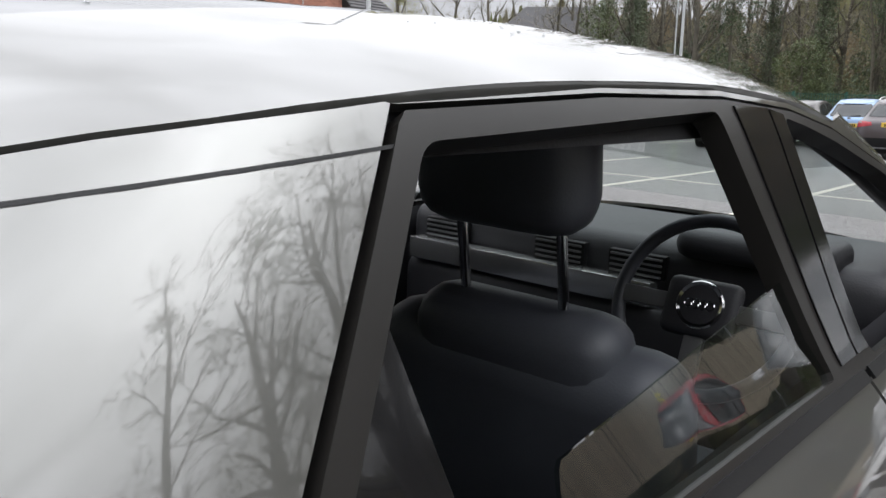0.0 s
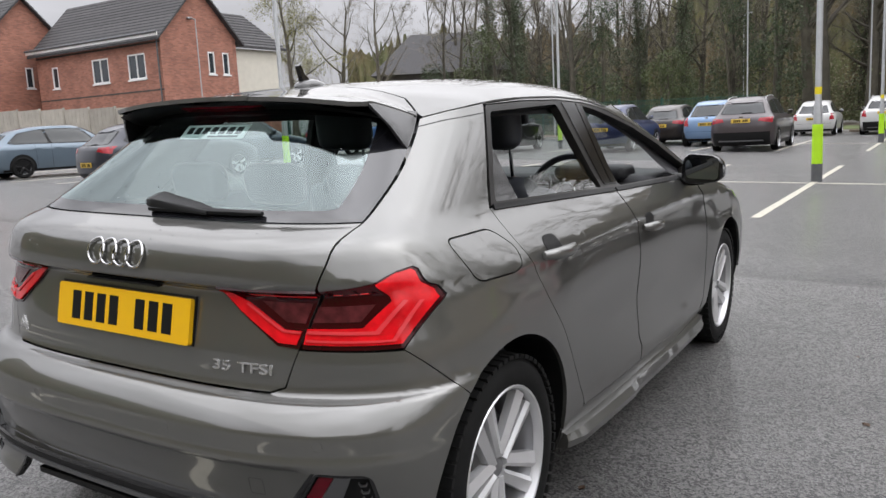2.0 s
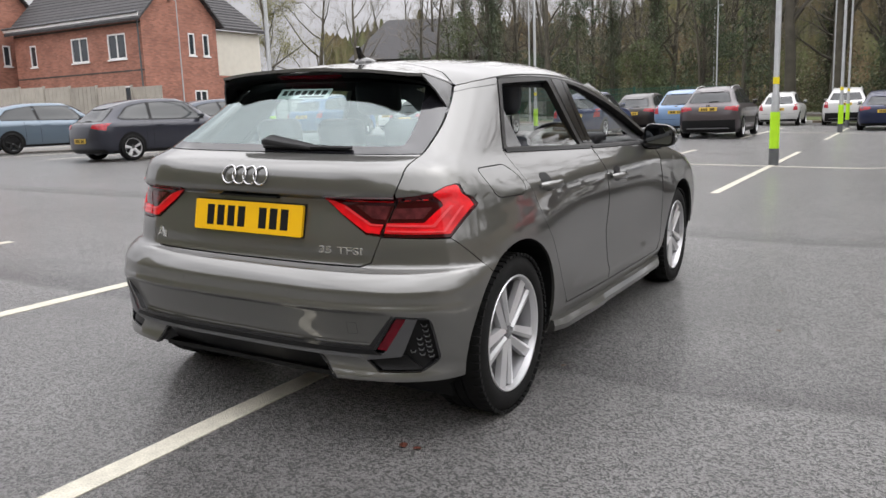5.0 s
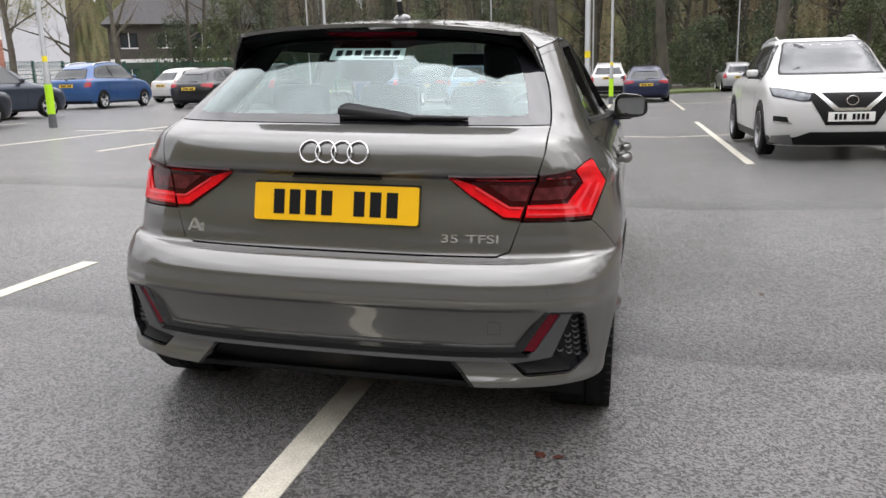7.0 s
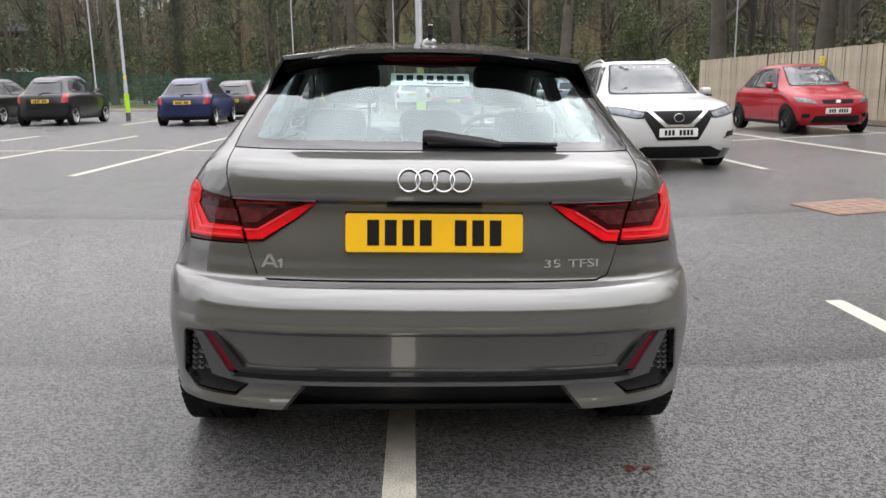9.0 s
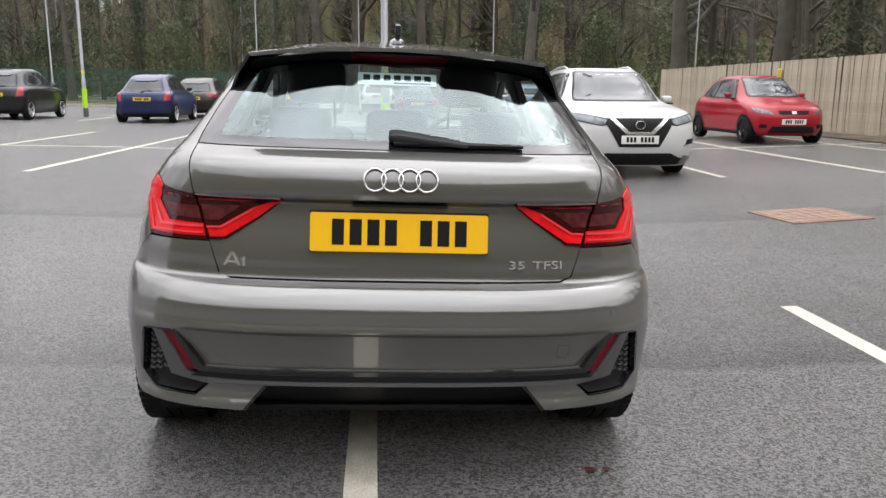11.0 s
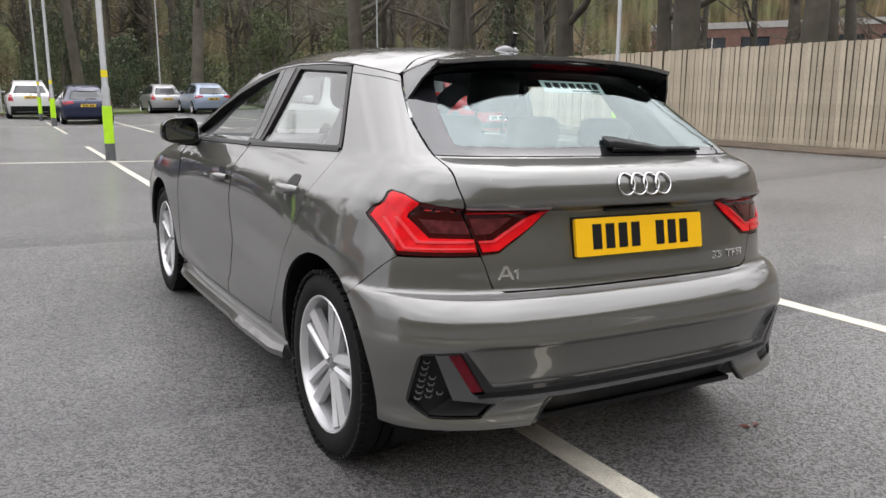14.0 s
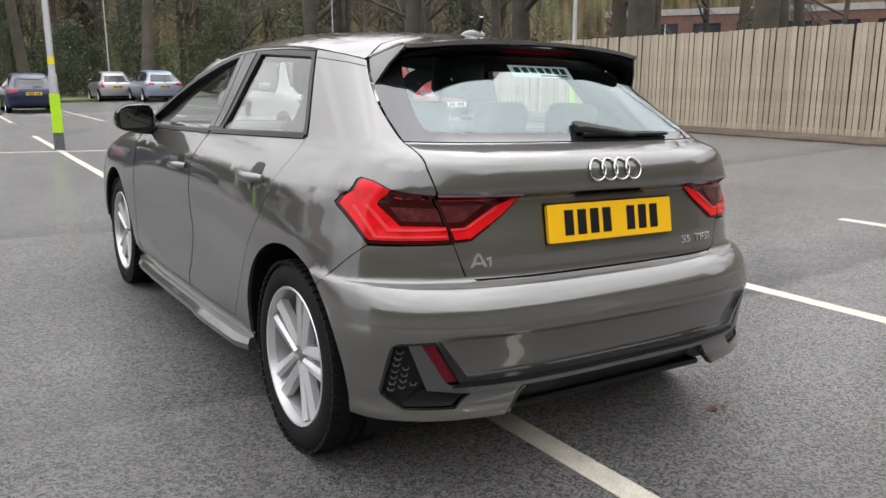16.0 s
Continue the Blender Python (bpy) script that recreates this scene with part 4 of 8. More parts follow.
def wood_backdrop():
    """The depth of the wood, far behind the nearest trees, with a ragged top."""
    m = bpy.data.materials.new("far_wood")
    m.use_nodes = True
    n, l = m.node_tree.nodes, m.node_tree.links
    b = n["Principled BSDF"]
    b.inputs["Roughness"].default_value = 1.0
    b.inputs["Specular IOR Level"].default_value = 0.0
    tc = n.new("ShaderNodeTexCoord")
    mp = n.new("ShaderNodeMapping")
    mp.inputs["Scale"].default_value = (1, 1, 0.16)
    l.new(tc.outputs["Object"], mp.inputs["Vector"])
    streak = n.new("ShaderNodeTexNoise")
    streak.inputs["Scale"].default_value, streak.inputs["Detail"].default_value = 1.6, 8
    l.new(mp.outputs["Vector"], streak.inputs["Vector"])
    clump = n.new("ShaderNodeTexNoise")
    clump.inputs["Scale"].default_value, clump.inputs["Detail"].default_value = 0.22, 6
    l.new(tc.outputs["Object"], clump.inputs["Vector"])
    r1 = n.new("ShaderNodeValToRGB")
    r1.color_ramp.elements[0].position, r1.color_ramp.elements[0].color = 0.34, (0.060, 0.056, 0.040, 1)
    r1.color_ramp.elements[1].position, r1.color_ramp.elements[1].color = 0.68, (0.21, 0.195, 0.135, 1)
    r2 = n.new("ShaderNodeValToRGB")
    r2.color_ramp.elements[0].position, r2.color_ramp.elements[0].color = 0.4, (0.9, 1.05, 0.75, 1)
    r2.color_ramp.elements[1].position, r2.color_ramp.elements[1].color = 0.6, (1.2, 1.0, 0.85, 1)
    l.new(streak.outputs["Fac"], r1.inputs["Fac"])
    l.new(clump.outputs["Fac"], r2.inputs["Fac"])
    mx = n.new("ShaderNodeMix")
    mx.data_type, mx.blend_type = "RGBA", "MULTIPLY"
    mx.inputs["Factor"].default_value = 1
    l.new(r1.outputs["Color"], mx.inputs["A"]), l.new(r2.outputs["Color"], mx.inputs["B"])
    l.new(mx.outputs["Result"], b.inputs["Base Color"])
    rnd = random.Random(12)
    verts, faces = [], []
    N = 420
    for k in range(N + 1):
        f = k / N
        x = -62 + 118 * f
        y = 92 - 0.18 * (x + 62) - 0.0035 * (x + 5) ** 2
        top = 10.5 + 2.0 * step(-24, -20, x) + 9.0 * step(-10, 4, x) + 3.0 * noise.noise(Vector((x * 0.09, 2, 0))) + 1.6 * noise.noise(Vector((x * 0.6, 7, 0))) + rnd.uniform(-0.9, 0.9)
        if x > 26:
            top -= (x - 26) * 0.35
        for h in (-1.0, max(1.5, top)):
            verts.append((x, y, ground_z(x) + h))
    for k in range(N):
        faces.append((2 * k, 2 * k + 2, 2 * k + 3, 2 * k + 1))
    tagged(raw_part("backdrop", verts, faces, m, smooth=False), "brown and green depth of the winter wood", "wood", kind="structure")
    verts, faces = [], []
    for k in range(N + 1):
        y = -50 + 165 * k / N
        x = 88 - 0.004 * (y - 20) ** 2
        top = 18.0 + 5.0 * noise.noise(Vector((y * 0.11, 5, 0))) + 3.0 * noise.noise(Vector((y * 0.45, 1, 0))) + rnd.uniform(-1.3, 1.3)
        for h in (-1.0, top):
            verts.append((x, y, ground_z(x) + h))
    for k in range(N):
        faces.append((2 * k, 2 * k + 1, 2 * k + 3, 2 * k + 2))
    tagged(raw_part("backdrop", verts, faces, m, smooth=False), "brown depth of the trees beyond the timber fence", "wood", kind="structure")
    verts, faces = [], []
    for k in range(N + 1):
        a = radians(112 + 150 * k / N)
        r = 42.0
        x, y = r * math.sin(a), r * math.cos(a)
        top = 16.5 + 3.0 * noise.noise(Vector((a * 3.2, 9, 0))) + 0.6 * noise.noise(Vector((a * 18, 4, 0)))
        for h in (-1.0, top):
            verts.append((x, y, ground_z(x) + h))
    for k in range(N):
        faces.append((2 * k, 2 * k + 1, 2 * k + 3, 2 * k + 2))
    tagged(raw_part("backdrop", verts, faces, m, smooth=False), "dark line of woodland behind the near bays", "wood", kind="structure")


wood_backdrop()

# ---- car skins: stacked plan outlines, from which every panel is cut ----
class Skin:
    """Half-width W, rear end yc, rear rounding D and n, front end yf, front rounding Df and nf, each by height; bulge(y, z) adds relief to the sides."""

    dent = staticmethod(lambda x, z: 0.0)

    def __init__(self, W, yc, D, n, yf, Df, nf, bulge=lambda y, z: 0.0):
        self.W, self.yc, self.D, self.n, self.yf, self.Df, self.nf, self.bulge = W, yc, D, n, yf, Df, nf, bulge

    def rear(self, x, z):
        r, n = min(abs(x) / self.W(z), 0.9999), self.n(z)
        return self.yc(z) + self.D(z) * (1 - (1 - r**n) ** (1 / n)) + self.dent(x, z)

    def front(self, x, z):
        r, n = min(abs(x) / self.W(z), 0.9999), self.nf(z)
        return self.yf(z) - self.Df(z) * (1 - (1 - r**n) ** (1 / n))

    def side(self, y, z):
        a, b, w = (y - self.yc(z)) / self.D(z), (self.yf(z) - y) / self.Df(z), self.W(z)
        for f, n in ((a, self.n(z)), (b, self.nf(z))):
            if f < 1:
                w *= (1 - (1 - max(f, 1e-4)) ** n) ** (1 / n)
        return w + self.bulge(y, z)


def inset(poly, d):
    """The polygon moved inwards by d."""
    area = sum(a[0] * b[1] - b[0] * a[1] for a, b in zip(poly, poly[1:] + poly[:1]))
    s, out, n = (1 if area > 0 else -1), [], len(poly)
    for i in range(n):
        p, a, b = Vector(poly[i]), Vector(poly[i - 1]), Vector(poly[(i + 1) % n])
        u, v = (p - a).normalized(), (b - p).normalized()
        nu, nv = Vector((-u.y, u.x)) * s, Vector((-v.y, v.x)) * s
        m = nu + nv
        m = m / max(0.4, m.length_squared / 2) if m.length > 1e-6 else nu
        out.append(tuple(p + d * m))
    return out


def soft(poly, r, k=4):
    """The polygon with corners rounded; r is a number or one for each corner."""
    out, n = [], len(poly)
    for i in range(n):
        p, a, b = Vector(poly[i]), Vector(poly[i - 1]), Vector(poly[(i + 1) % n])
        ri = r[i] if isinstance(r, (list, tuple)) else r
        if ri <= 0:
            out.append(tuple(p))
            continue
        q0 = p + (a - p).normalized() * min(ri, 0.48 * (a - p).length)
        q1 = p + (b - p).normalized() * min(ri, 0.48 * (b - p).length)
        for j in range(k + 1):
            t = j / k
            out.append(tuple((1 - t) ** 2 * q0 + 2 * t * (1 - t) * p + t * t * q1))
    return out


def arc(cx, cy, r, a0, a1, k=18):
    return [(cx + r * math.cos(radians(a0 + (a1 - a0) * i / k)), cy + r * math.sin(radians(a0 + (a1 - a0) * i / k))) for i in range(k + 1)]


class Sheet:
    """Collects panels cut from curved surfaces, with true normals and turned-in edges."""

    def __init__(self):
        self.co, self.no, self.faces = [], [], []

    def add(self, outlines, fn, step=0.04, flange=0.012, middle=Vector((0, 2.0, 0.75)), lift=0.0):
        bm = bmesh.new()
        for o in outlines:
            vs = [bm.verts.new((u, v, 0)) for u, v in o]
            for a, b in zip(vs, vs[1:] + vs[:1]):
                bm.edges.new((a, b))
        bmesh.ops.triangle_fill(bm, use_beauty=True, edges=bm.edges[:])
        steps = step if isinstance(step, tuple) else (step, step)
        for axis in (0, 1):
            vals, d = [v.co[axis] for v in bm.verts], steps[axis]
            k = math.ceil((min(vals) + 1e-4) / d)
            while k * d < max(vals) - 1e-4:
                co, no = [0, 0, 0], [0, 0, 0]
                co[axis], no[axis] = k * d, 1
                bmesh.ops.bisect_plane(bm, geom=bm.verts[:] + bm.edges[:] + bm.faces[:], dist=1e-5, plane_co=co, plane_no=no)
                k += 1
        base, e = len(self.co), 0.002
        where = {}
        for i, v in enumerate(bm.verts):
            u, w = v.co.x, v.co.y
            p = fn(u, w)
            n = (fn(u + e, w) - fn(u - e, w)).cross(fn(u, w + e) - fn(u, w - e))
            n = n.normalized() if n.length > 1e-12 else (p - middle).normalized()
            if n.dot(p - middle) < 0:
                n = -n
            where[v] = base + i
            self.co.append(p + n * lift)
            self.no.append(n)
        for f in bm.faces:
            ids = [where[v] for v in f.verts]
            a, b, c = (self.co[k] for k in ids[:3])
            if (b - a).cross(c - a).dot(self.no[ids[0]]) < 0:
                ids.reverse()
            self.faces.append(ids)
        if flange:
            for ed in bm.edges:
                if len(ed.link_faces) != 1:
                    continue
                i, j = (where[v] for v in ed.verts)
                mid = sum((self.co[where[v]] for v in ed.link_faces[0].verts), Vector()) / len(ed.link_faces[0].verts)
                p, q, n = self.co[i], self.co[j], (self.no[i] + self.no[j]).normalized()
                out = (q - p).cross(n)
                if out.length < 1e-12:
                    continue
                out.normalize()
                if out.dot((p + q) / 2 - mid) < 0:
                    out, (i, j) = -out, (j, i)
                p, q = self.co[i], self.co[j]
                k = len(self.co)
                self.co += [p.copy(), q.copy(), q - self.no[j] * flange, p - self.no[i] * flange]
                self.no += [out] * 4
                self.faces.append([k, k + 1, k + 2, k + 3] if (q - p).cross(self.no[j] * -flange).dot(out) > 0 else [k, k + 3, k + 2, k + 1])
        bm.free()
        return self

    def make(self, name, mat, parent=None, label=""):
        return raw_part(name, self.co, self.faces, mat, parent, label, self.no)


PAINT_GREY = material("grey_car_paint", (0.122, 0.121, 0.114), 0.30, 0.6, vary=0.03, scale=1.5, coat=1.0)
PAINT_GREY.node_tree.nodes["Principled BSDF"].inputs["Coat IOR"].default_value = 1.9
PAINT_GREY.node_tree.nodes["Principled BSDF"].inputs["Specular Tint"].default_value = (0.35, 0.35, 0.34, 1)
DARK_GLOSS = material("dark_grey_gloss_plastic", (0.03, 0.03, 0.031), 0.2, vary=0.05, scale=3, coat=0.8)
BADGE = material("pale_satin_chrome", (0.74, 0.74, 0.74), 0.25, 0.95, vary=0.03)
GLOSS_BLACK = material("gloss_black_plastic", (0.006, 0.006, 0.007), 0.12, vary=0.1, scale=3, coat=0.6)
BLADE_GREY = material("satin_dark_grey_trim", (0.085, 0.085, 0.088), 0.35, 0.3, vary=0.05, scale=3)
PILLAR_BLACK = material("black_pillar_film", (0.006, 0.006, 0.007), 0.10, vary=0.1, scale=3, specular=0.4)
SATIN_BLACK = material("satin_black_plastic", (0.007, 0.007, 0.0075), 0.45, vary=0.15, scale=6, bump=0.08, bump_scale=500, specular=0.25)
TRIM_DARK = material("dark_brown_window_trim", (0.014, 0.013, 0.012), 0.35, vary=0.1, scale=4, specular=0.3)
RUBBER = material("tyre_rubber", (0.008, 0.008, 0.008), 0.75, vary=0.25, scale=10, bump=0.1, bump_scale=200, specular=0.2)
ALLOY = material("silver_alloy", (0.62, 0.62, 0.63), 0.30, 0.5, vary=0.06, scale=8, coat=0.5)
# darker copy of the alloy, with shade inside the wheel put into its colour
ALLOY_SHADED = material("shadowed_alloy", (0.075, 0.075, 0.078), 0.5, 0.6, vary=0.2, scale=8)
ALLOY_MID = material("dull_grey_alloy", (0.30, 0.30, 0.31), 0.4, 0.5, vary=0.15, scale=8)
CHROME = material("bright_chrome", (0.62, 0.62, 0.63), 0.10, 1.0, vary=0.02)
SATIN_GREY = material("satin_grey_trim", (0.17, 0.17, 0.175), 0.35, 0.4, vary=0.05)
LAMP_DARK = material("smoked_red_lamp", (0.038, 0.001, 0.003), 0.08, vary=0.25, scale=9, coat=0.1, specular=0.4)
LAMP_RED = material("bright_red_lamp", (0.66, 0.006, 0.012), 0.10, vary=0.3, scale=22, coat=0.1, specular=0.4)
LAMP_PINK = material("pale_red_light_guide", (0.72, 0.045, 0.055), 0.15, vary=0.1, scale=9, coat=0.3)
LAMP_GREY = material("smoked_grey_lamp", (0.085, 0.016, 0.019), 0.12, vary=0.5, scale=40, coat=0.1, specular=0.4)
REFLECTOR = material("dark_red_reflector", (0.115, 0.002, 0.009), 0.2, vary=0.2, scale=60, coat=0.15, specular=0.3)
PLATE_YELLOW = material("yellow_plate", (0.80, 0.45, 0.004), 0.3, vary=0.03, scale=5, coat=0.3)
PLATE_DULL = material("dull_yellow_plate", (0.52, 0.34, 0.03), 0.4, vary=0.1, scale=5)
PLATE_WHITE = material("white_plate", (0.75, 0.75, 0.72), 0.3, vary=0.03, scale=5, coat=0.3)
INK = material("black_lettering", (0.008, 0.008, 0.008), 0.5, vary=0.05, specular=0.15)
LEATHER = material("charcoal_seat_cloth", (0.050, 0.053, 0.064), 0.5, vary=0.2, scale=6, bump=0.06, bump_scale=260)
CABIN = material("dark_cabin_plastic", (0.026, 0.026, 0.030), 0.6, vary=0.2, scale=5, bump=0.1, bump_scale=220)
STICKER = material("pale_window_sticker", (0.62, 0.66, 0.66), 0.5, vary=0.05)
GLASS_REAR = glass_material("rear_car_glass", (0.66, 0.77, 0.75), 0.10, gleam=(0.84, 0.97, 0.97))
GLASS_PRINT = material("black_printed_glass", (0.010, 0.010, 0.012), 0.03, vary=0.05, scale=3, specular=1.0)
GLASS_SIDE = glass_material("side_car_glass", (0.70, 0.76, 0.74), 0.06)
SCREEN_GLASS = material("windscreen_glass", (0.05, 0.056, 0.06), 0.03, vary=0.3, scale=2, specular=1.0)
GLASS_DARK = material("dark_tinted_glass", (0.022, 0.026, 0.028), 0.04, vary=0.2, scale=2, specular=0.55)
PARKED_LAMP = material("dull_red_lamp", (0.34, 0.012, 0.022), 0.15, vary=0.35, scale=14, coat=0.5)
MIRROR = material("mirror_glass", (0.36, 0.38, 0.40), 0.02, 1.0, vary=0.02)

def bars(parent, fn, x0, x1, z0, z1, count, mat, lift, name="text_bar", gap_at=None):
    """Plain upright bars in place of writing."""
    w = (x1 - x0) / count
    for k in range(count):
        if gap_at is not None and k == gap_at:
            continue
        s = Sheet()
        a = x0 + w * k
        s.add([[(a + w * 0.16, z0), (a + w * 0.84, z0), (a + w * 0.84, z1), (a + w * 0.16, z1)]], fn, 0.2, 0.002, lift=lift)
        s.make(name, mat, parent)


def wheel(parent, m, radius, width, rim_r, rim_mat, spokes=5, twin=True, detail=True):
    """A wheel whose outer face looks along +x, with tyre and rim."""
    root = new("wheel")
    root.parent = parent
    root.matrix_basis = m
    bm = bmesh.new()
    h = width / 2
    wall = radius - rim_r
    lathe(bm, [(rim_r - 0.004, -h * 0.86), (rim_r + wall * 0.35, -h), (radius - 0.03, -h * 0.97), (radius - 0.008, -h * 0.82), (radius, -h * 0.6), (radius, -h * 0.23), (radius - 0.008, -h * 0.22), (radius - 0.008, -h * 0.16), (radius, -h * 0.15), (radius, h * 0.15), (radius - 0.008, h * 0.16), (radius - 0.008, h * 0.22), (radius, h * 0.23), (radius, h * 0.6), (radius - 0.008, h * 0.82), (radius - 0.03, h * 0.97), (rim_r + wall * 0.35, h), (rim_r + wall * 0.12, h * 0.96), (rim_r - 0.004, h * 0.86)], 48 if detail else 28)
    if detail:
        # blocks of the tread shoulders
        tread = bmesh.new()
        for k in range(60):
            a = math.tau * k / 60
            for s in (-1, 1):
                mm = Matrix.Rotation(a, 4, "X") @ Matrix.Translation((s * h * 0.78, 0, radius - 0.006))
                add_box(tread, -h * 0.19, h * 0.19, -0.0115, 0.0115, -0.006, 0.005, m=mm)
        part("tread", tread, RUBBER, root, smooth=30)["kind"] = "stuff"
    part("tyre", bm, RUBBER, root, smooth=30)
    bm = bmesh.new()
    lathe(bm, [(rim_r * 0.80, -h * 0.8), (rim_r - 0.012, -h * 0.7), (rim_r - 0.016, h * 0.55), (rim_r - 0.004, h * 0.75), (rim_r + 0.006, h * 0.9), (rim_r + 0.002, h * 0.96), (rim_r - 0.004, h * 0.94), (rim_r - 0.008, h * 0.80), (rim_r - 0.010, h * 0.70)], 48 if detail else 28)
    part("rim", bm, rim_mat, root, smooth=30)
    # barrel in mid grey: its depth shade is partly carried by the colour
    bm = bmesh.new()
    lathe(bm, [(rim_r - 0.010, h * 0.70), (rim_r - 0.022, h * 0.4), (rim_r - 0.03, -h * 0.6), (rim_r * 0.3, -h * 0.62)], 48 if detail else 28)
    part("barrel", bm, ALLOY_MID, root, "wheel barrel greyed for the shade behind the spokes", smooth=30)
    bm = bmesh.new()
    lathe(bm, [(0.02, -0.01), (rim_r * 0.72, -0.01), (rim_r * 0.72, 0.0), (0.05, 0.005)], 32)
    part("brake_disc", bm, ALLOY_SHADED, root, smooth=30)
    face = h * 0.62
    for k in range(spokes):
        for s in ((-1, 1) if twin else (0,)):
            bm = bmesh.new()
            a = math.tau * k / spokes + radians(8)
            # each arm runs from the hub to the rim and widens outwards
            hw0, hw1 = (0.0165, 0.0245) if twin else (0.035, 0.045)
            y0, y1 = s * 0.0195, s * 0.0375
            pts = []
            for f in (0, 0.35, 0.7, 1):
                r = 0.035 + (rim_r - 0.047) * f
                c = y0 + (y1 - y0) * f
                w = hw0 + (hw1 - hw0) * f
                xo = face + 0.010 + 0.008 * f
                pts.append((r, c, w, xo))
            rows = []
            for r, c, w, xo in pts:
                rr = math.sqrt(max(r * r - c * c, 0.0004))
                rows.append([bm.verts.new(v) for v in ((xo - 0.03, c - w, rr), (xo - 0.006, c - w * 0.97, rr), (xo + 0.003, c - s * w * 0.4, rr), (xo - 0.006, c + w * 0.97, rr), (xo - 0.03, c + w, rr))])
            for p, q in zip(rows, rows[1:]):
                for i in range(5):
                    bm.faces.new((p[i], p[(i + 1) % 5], q[(i + 1) % 5], q[i]))
            bm.faces.new(rows[0]), bm.faces.new(rows[-1][::-1])
            bmesh.ops.transform(bm, matrix=Matrix.Rotation(a, 4, "X"), verts=bm.verts)
            bmesh.ops.recalc_face_normals(bm, faces=bm.faces)
            part("spoke", bm, rim_mat, root, smooth=12)
    bm = bmesh.new()
    lathe(bm, [(0.0005, face + 0.004), (0.024, face + 0.004), (0.029, face), (0.03, face - 0.01)], 24)
    part("centre_cap", bm, SATIN_GREY, root, smooth=40)
    bm = bmesh.new()
    lathe(bm, [(0.026, face - 0.004), (0.062, face - 0.004), (0.07, face - 0.012), (0.072, face - 0.04)], 28)
    part("hub", bm, rim_mat, root, smooth=40)
    if detail:
        for k in range(5):
            bm = bmesh.new()
            tube(bm, [(face - 0.01, 0, 0.048), (face + 0.001, 0, 0.048)], [0.009, 0.009], 6)
            bmesh.ops.transform(bm, matrix=Matrix.Rotation(math.tau * (k + 0.5) / 5 + radians(8), 4, "X"), verts=bm.verts)
            part("bolt", bm, ALLOY_SHADED, root)
    return root

# ---- the grey hatchback ----
hero = thing("hatchback_car", LEAN, "dark grey five-door hatchback parked over a white bay line", "car")

H_W = curve((0.18, 0.79), (0.26, 0.825), (0.34, 0.842), (0.45, 0.853), (0.60, 0.856), (0.70, 0.850), (0.78, 0.838), (0.83, 0.828), (0.87, 0.812), (0.91, 0.785), (0.95, 0.752), (0.985, 0.722), (1.03, 0.697), (1.10, 0.664), (1.20, 0.618), (1.28, 0.58), (1.34, 0.545))
H_YC = curve((0.18, 0.16), (0.225, 0.075), (0.243, 0.030), (0.255, 0.020), (0.27, 0.021), (0.29, 0.029), (0.31, 0.033), (0.34, 0.03), (0.40, 0.026), (0.46, 0.015), (0.49, 0.010), (0.503, 0.009), (0.522, 0.014), (0.545, 0.016), (0.563, 0.018), (0.578, 0.024), (0.594, 0.034), (0.610, 0.048), (0.622, 0.064), (0.632, 0.10), (0.65, 0.106), (0.70, 0.112), (0.84, 0.141), (0.858, 0.143), (0.868, 0.117), (0.885, 0.112), (0.92, 0.116), (0.95, 0.126), (0.974, 0.148), (0.992, 0.192), (1.007, 0.234), (1.05, 0.285), (1.10, 0.338), (1.16, 0.403), (1.23, 0.478), (1.29, 0.545), (1.36, 0.63))
H_D = curve((0.18, 0.42), (0.5, 0.5), (0.7, 0.60), (0.8, 0.68), (0.9, 0.72), (1.0, 0.66), (1.1, 0.65), (1.36, 0.62))
H_N = curve((0.18, 3.15), (0.6, 3.2), (0.8, 3.6), (0.92, 4.0), (1.0, 4.5), (1.09, 3.7), (1.166, 3.2), (1.25, 2.8), (1.36, 2.6))
H_YF = curve((0.18, 3.9), (0.35, 4.0), (0.55, 4.03), (0.70, 3.98), (0.80, 3.82), (0.86, 3.55), (0.92, 3.32), (1.0, 3.15), (1.1, 2.92), (1.2, 2.66), (1.3, 2.37), (1.37, 2.12))
H_DF = curve((0.18, 0.5), (0.8, 0.6), (1.0, 0.5), (1.37, 0.42))


def hero_bulge(y, z):
    if not 0.42 < y < 3.6:
        return 0.0
    ramp = min(1, (y - 0.42) / 0.25) * min(1, (3.6 - y) / 0.3)
    doors = math.exp(-(((y - 1.95) / 0.75) ** 4))
    waist = math.exp(-(((z - 0.55) / 0.14) ** 2))
    crease = 1 / (1 + math.exp((z - 0.375) / 0.008))
    shoulder = math.exp(-(((z - 0.845) / 0.022) ** 2)) * 0.006
    flare = 0.012 * (math.exp(-(((y - 0.66) / 0.42) ** 4)) + math.exp(-(((y - 3.2) / 0.42) ** 4))) * math.exp(-(((z - 0.55) / 0.22) ** 2))
    return ramp * (doors * (-0.026 * waist + 0.016 * crease) + shoulder + flare)


def hero_dent(x, z):
    """The recessed panel across the middle of the bumper."""
    return 0.017 * (1 - step(0.485, 0.497, z)) * step(0.366, 0.374, z) * (1 - step(0.59, 0.65, abs(x)))


BODY = Skin(H_W, H_YC, H_D, H_N, H_YF, H_DF, lambda z: 3.2, hero_bulge)
BODY.dent = hero_dent


def at_side(s, out=0.0):
    return lambda y, z: Vector((s * (BODY.side(y, z) + out), y, z))


